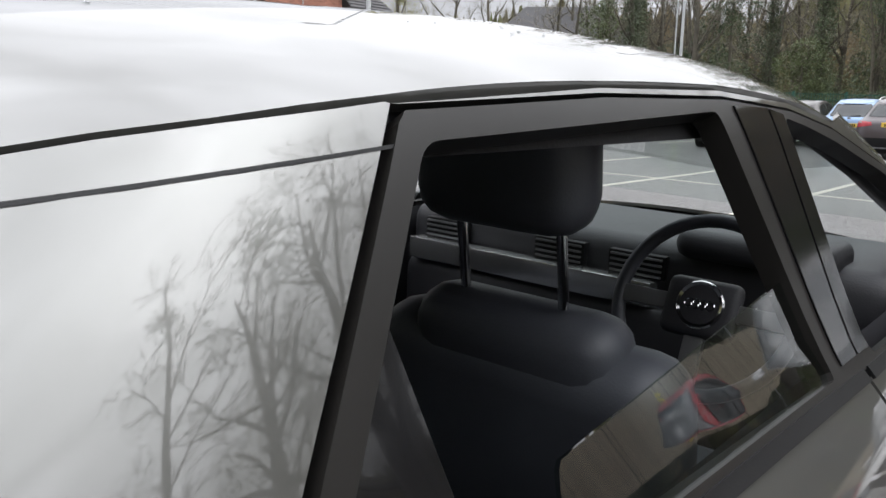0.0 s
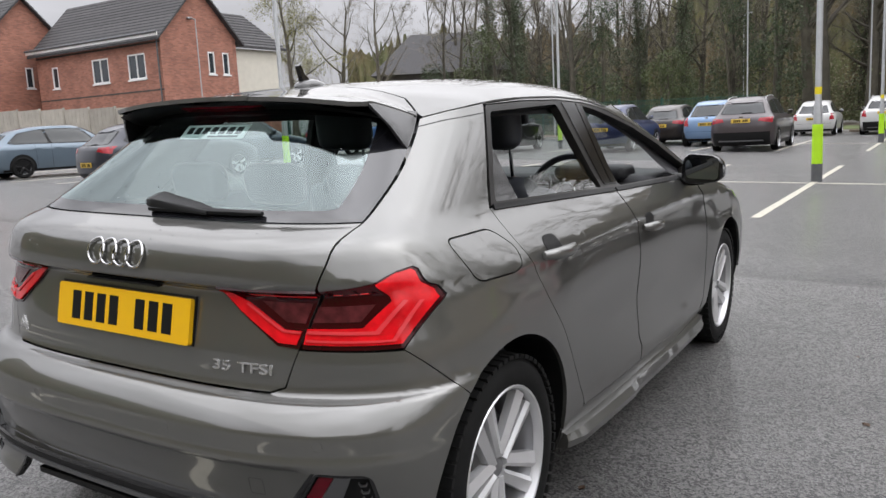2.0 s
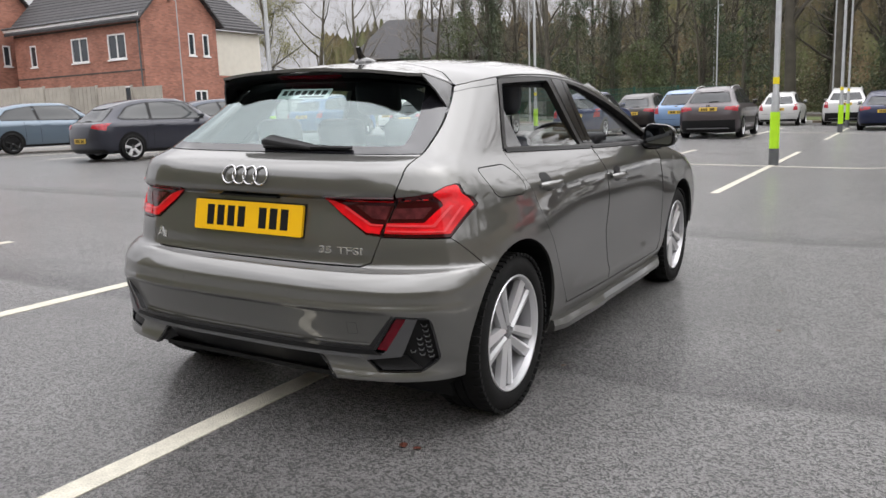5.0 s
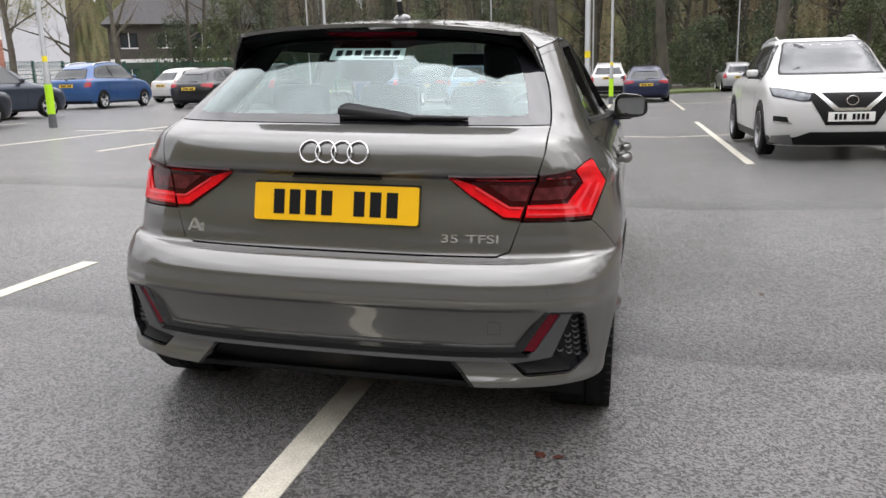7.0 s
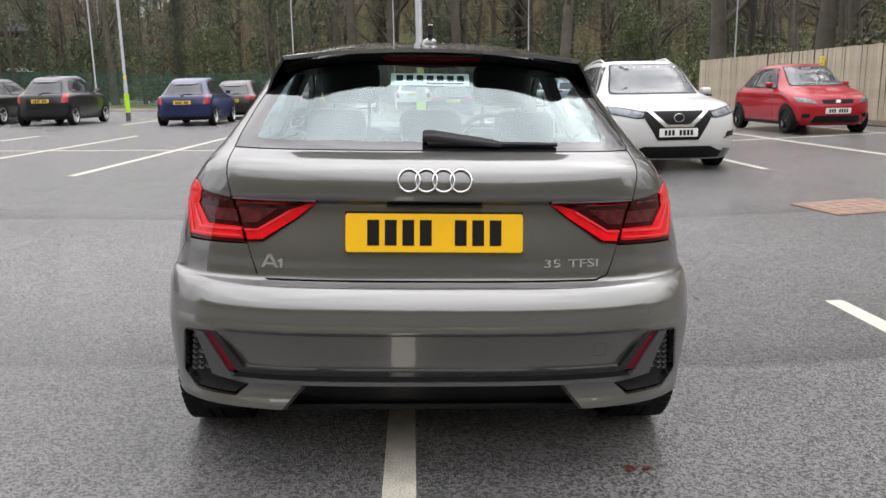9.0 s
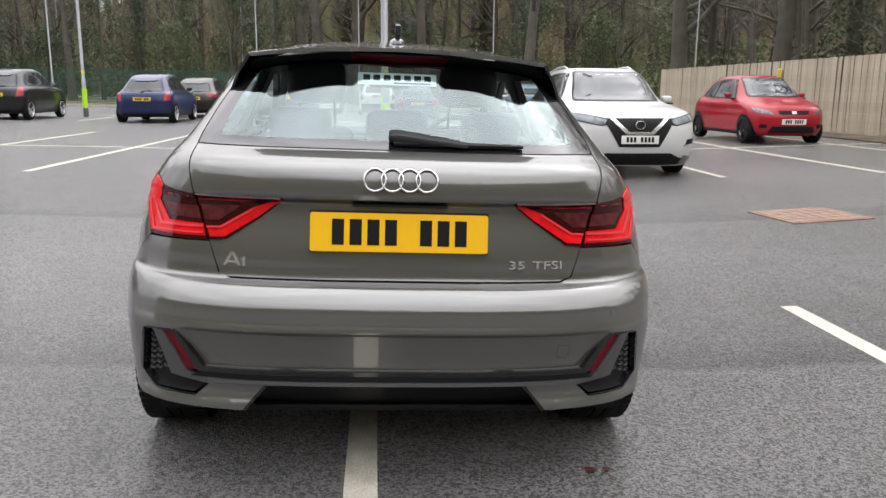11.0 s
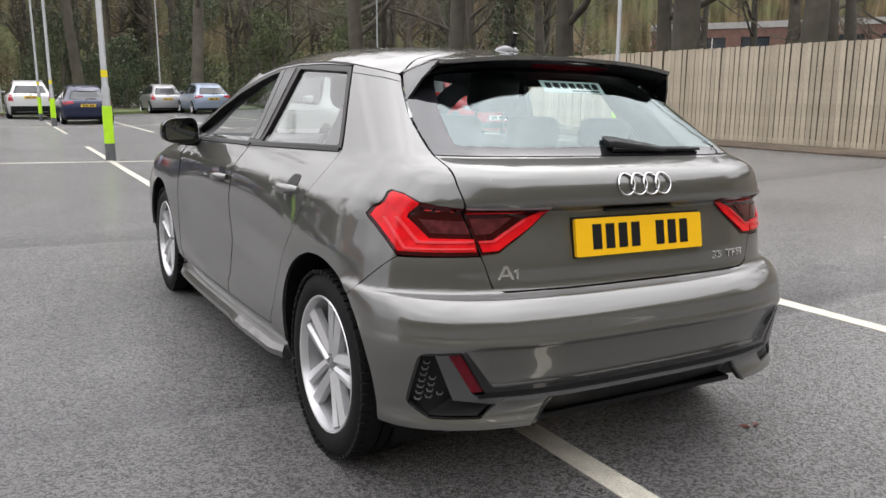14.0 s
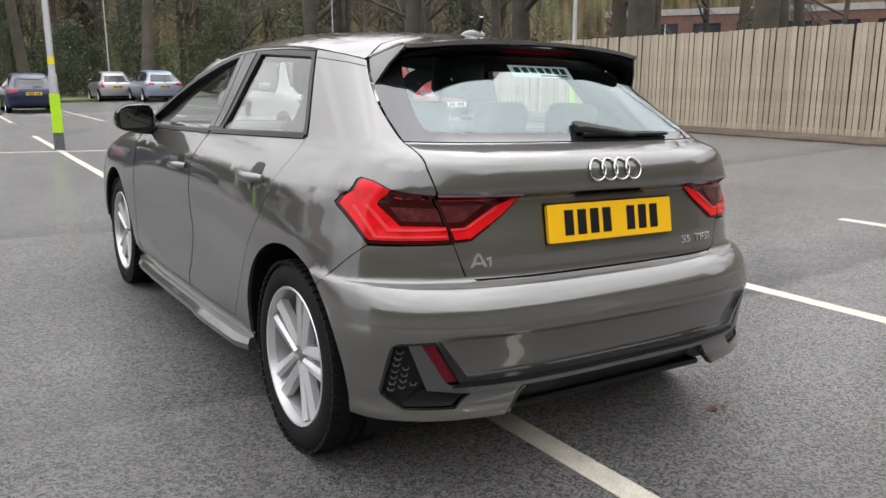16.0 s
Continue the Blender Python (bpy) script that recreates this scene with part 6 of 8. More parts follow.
for s in (1, -1):
    mir = lambda poly: [(s * x, z) for x, z in poly]
    pocket = new("bumper_vent")
    pocket.parent = hero
    Sheet().add([inset(mir(vent), -0.004)], at_plain(-0.035), 0.05, 0.0).make("backing", SATIN_BLACK, pocket, "black vent backing")
    rim = [(0.574, 0.366), (0.650, 0.489), (0.754, 0.480), (0.773, 0.330), (0.722, 0.287), (0.590, 0.287), (0.583, 0.292), (0.719, 0.293), (0.766, 0.332), (0.748, 0.473), (0.653, 0.482), (0.582, 0.366)]
    Sheet().add([mir(rim)], at_plain(-0.001), 0.05, 0.036).make("surround", GLOSS_BLACK, pocket, "gloss black vent surround")
    Sheet().add([mir([(0.655, 0.482), (0.686, 0.480), (0.613, 0.362), (0.581, 0.366)])], at_plain(-0.010), 0.05, 0.01).make("reflector", REFLECTOR, pocket, "dark red slanted reflector")
    # the grey blade folds down from beside the reflector into the strip across the bumper
    Sheet().add([mir([(0.688, 0.480), (0.717, 0.477), (0.664, 0.344), (0.546, 0.327), (0.53, 0.337), (0.52, 0.347), (0.60, 0.350), (0.614, 0.360)])], at_plain(-0.002), 0.04, 0.02).make("blade", BLADE_GREY, pocket, "satin grey vent blade")
    Sheet().add([mir([(0.552, 0.327), (0.664, 0.343), (0.716, 0.300), (0.714, 0.294), (0.594, 0.294)])], lambda x, z: Vector((x, BODY.rear(x, z) - hero_dent(x, z) + 0.022 - 0.012 * min(1, max(0, (0.342 - z) / 0.06)), z)), 0.04, 0.012).make("shelf", SATIN_BLACK, pocket, "matt black lower vent shelf")
    for r in range(9):
        for c in range(4):
            z = 0.457 - 0.0185 * r - (0.008 if c % 2 else 0)
            x = 0.748 + 0.0022 * r - 0.024 * c
            if x < 0.722 - (0.473 - z) * 0.40 + 0.004 or z < 0.308 + (0.766 - x) * 0.55:
                continue
            cell = [(x - 0.0085, z + 0.002), (x - 0.0055, z - 0.006), (x + 0.0055, z - 0.006), (x + 0.0085, z + 0.002), (x + 0.0068, z + 0.002), (x + 0.0045, z - 0.0042), (x - 0.0045, z - 0.0042), (x - 0.0068, z + 0.002)]
            Sheet().add([mir(cell)], at_plain(-0.026), 0.1, 0.008).make("mesh_rib", SATIN_GREY, pocket)
line = [(-0.574, 0.366), (-0.650, 0.489), (-0.643, 0.489), (-0.560, 0.379), (0.560, 0.379), (0.643, 0.489), (0.650, 0.489), (0.574, 0.366)]
Sheet().add([line], at_plain(0.0015), (0.05, 0.02), 0.022).make("bumper_line", GLOSS_BLACK, hero, "thin gloss black bumper line")
Sheet().add([[(-0.60, 0.349), (-0.574, 0.3655), (0.574, 0.3655), (0.60, 0.349)]], at_plain(0.002), (0.05, 0.02), 0.006).make("bumper_groove", SATIN_BLACK, hero, "black groove across the bumper")
Sheet().add([soft([(-0.54, 0.3365), (-0.525, 0.3475), (0.525, 0.3475), (0.54, 0.3365)], 0.002)], lambda x, z: Vector((x, BODY.rear(x, 0.34) - 0.007 + (z - 0.3365) * 0.12, z)), (0.05, 0.02), 0.02).make("bumper_strip", BLADE_GREY, hero, "slim satin grey lower bumper strip")
dif = [(-0.385, 0.336), (-0.46, 0.252), (-0.47, 0.22), (0.47, 0.22), (0.46, 0.252), (0.385, 0.336)]
Sheet().add([dif], lambda x, z: Vector((x, BODY.rear(x, 0.33) + 0.012 + (0.336 - z) * 1.1, z)), 0.05, 0.0).make("diffuser", SATIN_BLACK, hero, "black diffuser under the bumper")
for x in (-0.16, 0.16):
    box("diffuser_fin", (x - 0.004, x + 0.004, 0.15, 0.22, 0.25, 0.30), SATIN_BLACK, hero, bevel=0.003)
for s in (1, -1):
    dark = [(0.374, 0.332), (0.437, 0.258), (0.448, 0.258), (0.386, 0.332)]
    Sheet().add([[(s * x, z) for x, z in dark]], at_rear(0.004), 0.05, 0.02).make("diffuser_edge", GLOSS_BLACK, hero)
    for x in (0.255, 0.653):
        bm = bmesh.new()
        lathe(bm, [(0.0005, 0.0004), (0.0098, 0.0004), (0.0102, -0.004), (0.0114, -0.004), (0.0118, 0.0002), (0.0122, -0.003)], 20)
        y = BODY.rear(x, 0.548)
        n = Vector((BODY.rear(x + 0.004, 0.548) - BODY.rear(x - 0.004, 0.548), -0.008, BODY.rear(x, 0.552) - BODY.rear(x, 0.544))).normalized()
        bmesh.ops.transform(bm, matrix=Matrix.Translation((s * x, y, 0.548)) @ Vector((s * n.x, n.y, n.z)).to_track_quat("X", "Z").to_matrix().to_4x4(), verts=bm.verts)
        part("parking_sensor", bm, PAINT_GREY, hero, smooth=40)
tow = soft([(0.478, 0.415), (0.515, 0.415), (0.515, 0.456), (0.478, 0.456)], 0.006)
Sheet().add([tow, inset(tow, 0.0008)], at_rear(0.0006), 0.05, 0.0).make("towing_cap_gap", SATIN_BLACK, hero)

# number plate, badges, wiper
plate = new("number_plate")
plate.parent = hero


def on_plate(x, z):
    return Vector((x, 0.101 + (z - 0.72) * 0.19, z))


Sheet().add([soft([(-0.26, 0.722), (0.26, 0.722), (0.26, 0.833), (-0.26, 0.833)], 0.008)], on_plate, 0.2, 0.012).make("plate_face", PLATE_YELLOW, plate, "yellow rear plate")
bars(plate, on_plate, -0.205, 0.205, 0.741, 0.815, 8, INK, 0.001, gap_at=4)
Sheet().add([[(-0.262, 0.718), (0.262, 0.718), (0.262, 0.837), (-0.262, 0.837)]], lambda x, z: on_plate(x, z) + Vector((0, 0.013, 0)), 0.2, 0.015).make("plate_backing", SATIN_BLACK, plate)
box("plate_lamp", (-0.14, 0.14, 0.122, 0.142, 0.851, 0.857), SATIN_BLACK, hero, bevel=0.002)
emblem = new("emblem")
emblem.parent = hero
for k in range(4):
    cx, cz, R = -0.075 + 0.05 * k, 0.931, 0.0315
    bm = bmesh.new()
    pts = [(cx + R * math.cos(a * math.tau / 36), 0, cz + R * math.sin(a * math.tau / 36)) for a in range(37)]
    pts = [(x, BODY.rear(x, z) - 0.006, z) for x, _, z in pts]
    tube(bm, pts, [0.0037] * 37, 8, cap=False)
    part("ring", bm, CHROME, emblem, smooth=60)


def lettering(text, x, z, size, mat, parent, stretch=1.0):
    """Raised letters from the built-in font, laid on the tailgate."""
    cu = bpy.data.curves.new("lettering", "FONT")
    cu.body, cu.size, cu.extrude, cu.bevel_depth, cu.offset = text, size, 0.0018, 0.0, 0.0003
    ob = bpy.data.objects.new("lettering", cu)
    me = bpy.data.meshes.new_from_object(ob)
    bpy.data.objects.remove(ob)
    for v in me.vertices:
        u, w, d = v.co
        px, pz = x + u * stretch, z + w
        v.co = (px, BODY.rear(px, pz) - 0.002 - d, pz)
    me.materials.append(mat)
    o = new("lettering", me)
    o.parent = parent
    return o


lettering("35", 0.325, 0.674, 0.034, BADGE, hero, 1.62)["label"] = "chrome figures 35"
lettering("TFSI", 0.400, 0.674, 0.034, BADGE, hero, 1.62)["label"] = "chrome letters TFSI"
badge = new("model_badge")
badge.parent = hero
for poly in ([(-0.512, 0.668), (-0.503, 0.668), (-0.486, 0.700), (-0.469, 0.668), (-0.460, 0.668), (-0.481, 0.707), (-0.491, 0.707)], [(-0.498, 0.676), (-0.474, 0.676), (-0.477, 0.682), (-0.495, 0.682)], [(-0.455, 0.668), (-0.447, 0.668), (-0.447, 0.696), (-0.452, 0.696), (-0.462, 0.689), (-0.459, 0.685), (-0.455, 0.688)]):
    Sheet().add([poly], at_rear(), 0.1, 0.004, lift=0.003).make("bar", BADGE, badge, "chrome badge shape")

wiper = new("rear_wiper")
wiper.parent = hero
bm = bmesh.new()
sec = [(-0.035, 0.030, 0.024), (-0.01, 0.036, 0.028), (0.06, 0.030, 0.026), (0.14, 0.024, 0.024), (0.205, 0.016, 0.020)]
rows = []
for x, hgt, dep in sec:
    zc = 1.034 - 0.012 * (x / 0.2)
    y = BODY.rear(x, zc)
    rows.append([bm.verts.new(v) for v in ((x, y - 0.002, zc - 0.006), (x, y - dep, zc - 0.002), (x, y - dep + 0.004, zc + hgt * 0.55), (x, y + hgt * 0.85 - 0.006, zc + hgt))])
for p, q in zip(rows, rows[1:]):
    for i in range(4):
        bm.faces.new((p[i], p[(i + 1) % 4], q[(i + 1) % 4], q[i]))
bm.faces.new(rows[0]), bm.faces.new(rows[-1])
bmesh.ops.recalc_face_normals(bm, faces=bm.faces)
bmesh.ops.bevel(bm, geom=bm.edges[:], offset=0.004, segments=2, affect="EDGES", profile=0.6)
part("arm", bm, SATIN_BLACK, wiper, smooth=35)
bm = bmesh.new()
tube(bm, [(x, BODY.rear(x, 1.028) - 0.014, 1.028) for x in (-0.02, 0.1, 0.22, 0.32, 0.378)], [0.008, 0.009, 0.009, 0.008, 0.006], 6)
part("blade", bm, SATIN_BLACK, wiper, smooth=35)

aerial = new("roof_aerial")
aerial.parent = hero
bm = bmesh.new()
bmesh.ops.create_uvsphere(bm, u_segments=18, v_segments=10, radius=1)
for v in bm.verts:
    v.co = Vector((v.co.x * 0.032, 0.90 + v.co.y * 0.075, roof_z(0, 0.9) - 0.004 + max(0, v.co.z) * 0.026))
part("base", bm, DARK_GLOSS, aerial, smooth=50)
bm = bmesh.new()
prof = [(0.90, 0.012), (0.855, 0.012), (0.838, 0.062), (0.846, 0.067), (0.864, 0.036)]
for sx in (-0.009, 0.009):
    bm.faces.new([bm.verts.new((sx, y, roof_z(0, 0.9) + z)) for y, z in prof])
fa, fb = list(bm.faces)
va, vb = list(fa.verts), list(fb.verts)
for i in range(5):
    bm.faces.new((va[i], va[(i + 1) % 5], vb[(i + 1) % 5], vb[i]))
bmesh.ops.recalc_face_normals(bm, faces=bm.faces)
part("fin", bm, GLOSS_BLACK, aerial)

# bonnet, windscreen, nose
hood_c = curve((3.0, 0.965), (3.2, 0.935), (3.5, 0.885), (3.8, 0.80), (3.95, 0.72))
hood = [(0.70, 3.03), (0.70, 3.4), (0.66, 3.7), (0.5, 3.88), (0, 3.95)]
hood = hood + [(-x, y) for x, y in hood[-2::-1]] + [(0, 3.10)]
Sheet().add([hood], lambda x, y: Vector((x, y, hood_c(y) - 0.055 * (abs(x) / 0.7) ** 2.2)), 0.1, 0.01).make("bonnet", PAINT_GREY, hero)
screen = [(0.60, 0.985), (0.56, 1.10), (0.52, 1.2), (0.47, 1.31), (0, 1.345)]
screen = screen + [(-x, z) for x, z in screen[-2::-1]] + [(0, 0.97)]
Sheet().add([screen], lambda x, z: Vector((x, BODY.front(x, z), z)), 0.08, 0.0).make("windscreen", GLASS_SIDE, hero)
nose = [(0.70, 0.78), (0.70, 0.25), (-0.70, 0.25), (-0.70, 0.78)]
Sheet().add([nose], lambda x, z: Vector((x, BODY.front(x, z), z)), 0.1, 0.0).make("front_bumper", PAINT_GREY, hero)

# cabin: liners, seats, dashboard
tub = new("cabin_liner")
tub.parent = hero


def liner(name, poly, fn):
    Sheet().add([poly], fn, 0.1, 0.0).make(name, CABIN, tub)


for s in (1, -1):
    low_in = [(0.50, 0.24), (2.95, 0.24), (2.95, 0.90), (2.7, 0.925), (1.5, 0.955), (0.86, 0.975), (0.55, 0.96), (0.36, 0.90)]
    # kept clear of the wheel arches
    liner("door_lining", low_in, lambda y, z, s=s: Vector((s * min(BODY.side(y, z) - 0.05, 0.68), y, z)))
    pil = [(0.60, 0.98), (0.86, 0.99), (1.06, 1.27), (1.0, 1.29), (0.85, 1.27), (0.74, 1.21)]
    liner("pillar_lining", pil, lambda y, z, s=s: Vector((s * (BODY.side(y, z) - 0.03), y, z)))
    liner("pillar_lining", [(1.655, 0.95), (1.81, 0.95), (1.80, 1.28), (1.59, 1.28)], lambda y, z, s=s: Vector((s * (BODY.side(y, z) - 0.035), y, z)))
    liner("pillar_lining", [(2.64, 0.95), (3.0, 0.95), (2.3, 1.24), (2.1, 1.29), (1.95, 1.255), (2.22, 1.17), (2.42, 1.09)], lambda y, z, s=s: Vector((s * (BODY.side(y, z) - 0.045), y, z)))
    liner("rail_lining", [(1.05, 1.245), (1.95, 1.25), (1.95, 1.295), (1.6, 1.30), (1.05, 1.285)], lambda y, z, s=s: Vector((s * (BODY.side(y, z) - 0.045), y, z)))
Sheet().add([[(-0.54, 0.66), (0.54, 0.66), (0.54, 2.1), (0.42, 2.25), (-0.42, 2.25), (-0.54, 2.1)]], lambda x, y: Vector((x, y, roof_z(x, y) - 0.035)), 0.15, 0.0, middle=Vector((0, 1, 3))).make("headlining", CABIN, tub)
box("floor_pan", (-0.70, 0.70, 1.05, 2.8, 0.205, 0.24), SATIN_BLACK, hero)
box("floor_pan", (-0.49, 0.49, 0.32, 3.9, 0.205, 0.235), SATIN_BLACK, hero)
box("load_cover", (-0.60, 0.60, 0.42, 0.78, 0.93, 0.95), CABIN, tub, bevel=0.005)
box("bulkhead", (-0.66, 0.66, 2.95, 3.0, 0.24, 0.93), CABIN, tub)


def rounded_block(name, dims, bevel, mat, parent, m=None, label=""):
    bm = bmesh.new()
    add_box(bm, *dims)
    bmesh.ops.bevel(bm, geom=bm.edges[:], offset=bevel, segments=4, affect="EDGES", profile=0.5)
    if m is not None:
        bmesh.ops.transform(bm, matrix=m, verts=bm.verts)
    return part(name, bm, mat, parent, label, smooth=50)


for x in (0.34, -0.34):
    seat = new("front_seat")
    seat.parent = hero
    seat.matrix_basis = Matrix.Translation((x, 1.67, 0.0))
    rounded_block("cushion", (-0.25, 0.25, 0.02, 0.55, 0.42, 0.60), 0.06, LEATHER, seat)
    rounded_block("backrest", (-0.25, 0.25, -0.07, 0.07, 0.0, 0.49), 0.065, LEATHER, seat, Matrix.Translation((0, 0, 0.50)) @ pose(0, 0, 0, 14, 0, 0))
    rounded_block("shoulder", (-0.17, 0.17, -0.06, 0.06, 0.34, 0.53), 0.055, LEATHER, seat, Matrix.Translation((0, 0, 0.50)) @ pose(0, 0, 0, 14, 0, 0))
    rounded_block("headrest", (-0.13, 0.13, -0.055, 0.055, 0.0, 0.19), 0.05, LEATHER, seat, Matrix.Translation((0, -0.165, 1.12)) @ pose(0, 0, 0, 8, 0, 0))
    for dx in (-0.08, 0.08):
        bm = bmesh.new()
        tube(bm, [(dx, -0.140, 1.02), (dx, -0.163, 1.145)], [0.0075, 0.0075], 10)
        part("headrest_rod", bm, CHROME, seat, "chrome headrest rod", smooth=50)
bench = new("rear_bench")
bench.parent = hero
rounded_block("backrest", (-0.62, 0.62, -0.06, 0.06, 0.0, 0.5), 0.05, LEATHER, bench, Matrix.Translation((0, 0.86, 0.48)) @ pose(0, 0, 0, 16, 0, 0))
rounded_block("cushion", (-0.62, 0.62, 0.86, 1.36, 0.40, 0.54), 0.05, LEATHER, bench)
for x in (-0.34, 0.0, 0.34):
    rounded_block("headrest", (x - 0.11, x + 0.11, -0.045, 0.045, 0.0, 0.13), 0.04, LEATHER, bench, Matrix.Translation((0, 0.72, 0.99)) @ pose(0, 0, 0, 12, 0, 0))
dash = new("dashboard")
dash.parent = hero
rounded_block("top", (-0.66, 0.66, 2.45, 2.98, 0.80, 0.955), 0.05, CABIN, dash)
rounded_block("lower", (-0.64, 0.64, 2.40, 2.9, 0.45, 0.80), 0.04, CABIN, dash)
box("trim_strip", (-0.60, 0.16, 2.385, 2.44, 0.80, 0.86), BADGE, dash, bevel=0.004, label="bright silver dashboard strip")
for x in (-0.5, -0.12, 0.1):
    vent = box("air_vent", (x - 0.075, x + 0.075, 2.43, 2.455, 0.86, 0.92), SATIN_BLACK, dash, bevel=0.004)
    for k in range(4):
        box("slat", (x - 0.068, x + 0.068, 2.424, 2.429, 0.866 + 0.014 * k, 0.871 + 0.014 * k), SATIN_GREY, dash)
rounded_block("instrument_hood", (0.2, 0.55, 2.40, 2.6, 0.93, 1.0), 0.03, CABIN, dash)
sw = new("steering_wheel")
sw.parent = hero
sw.matrix_basis = Matrix.Translation((0.37, 2.17, 0.89)) @ pose(0, 0, 0, -22, 0, 0)
bm = bmesh.new()
tube(bm, [(0.178 * math.cos(a * math.tau / 40), 0, 0.178 * math.sin(a * math.tau / 40)) for a in range(41)], [0.015] * 41, 8, cap=False)
part("rim", bm, LEATHER, sw, smooth=60)
rounded_block("boss", (-0.075, 0.075, -0.02, 0.02, -0.065, 0.055), 0.018, CABIN, sw)
for d in ((-0.17, -0.06, -0.01, 0.01, -0.02, 0.015), (0.06, 0.17, -0.01, 0.01, -0.02, 0.015), (-0.02, 0.02, -0.01, 0.01, -0.17, -0.05)):
    box("spoke", d, SATIN_GREY, sw, bevel=0.004)
bm = bmesh.new()
lathe(bm, [(0.040, 0.021), (0.046, 0.024), (0.049, 0.02)], 28)
bmesh.ops.transform(bm, matrix=pose(0, 0, 0, 0, 0, -90), verts=bm.verts)
part("boss_ring", bm, CHROME, sw, "chrome ring on the boss", smooth=60)
for k in range(4):
    bm = bmesh.new()
    tube(bm, [(-0.021 + 0.014 * k + 0.009 * math.cos(a * math.tau / 16), -0.0215, 0.009 * math.sin(a * math.tau / 16)) for a in range(17)], [0.0016] * 17, 5, cap=False)
    part("emblem_ring", bm, CHROME, sw, smooth=60)
rounded_block("mirror", (-0.11, 0.11, 2.30, 2.34, 1.20, 1.27), 0.015, CABIN, tub, label="interior mirror")

# dealer sticker inside the rear glass: plain bars for its lettering
stick = new("window_sticker")
stick.parent = hero


def on_sticker(x, z):
    return Vector((x, BODY.rear(x, z) + 0.009, z))


Sheet().add([[(-0.136, 1.203), (0.120, 1.203), (0.120, 1.241), (-0.136, 1.241)]], on_sticker, 0.1, 0.001).make("sheet", STICKER, stick, "pale sticker sheet")
bars(stick, lambda x, z: on_sticker(x, z) - Vector((0, 0.0015, 0)), -0.124, 0.108, 1.217, 1.235, 7, INK, 0.0)
Sheet().add([[(-0.02, 1.207), (0.10, 1.207), (0.10, 1.212), (-0.02, 1.212)]], lambda x, z: on_sticker(x, z) - Vector((0, 0.0015, 0)), 0.1, 0.0).make("text_bar", INK, stick)

# underbody, exhaust silencer
box("underbody", (-0.70, 0.70, 0.36, 3.85, 0.165, 0.20), SATIN_BLACK, hero, bevel=0.01, label="black underbody panel")
box("rear_undertray", (-0.50, 0.50, 0.14, 0.36, 0.215, 0.235), SATIN_BLACK, hero, bevel=0.005)

# ---- parked cars round about ----
def car_paint(name, color, metal=0.2):
    return material(name, color, 0.35, metal, vary=0.03, scale=1.5, coat=0.7, specular=0.2)


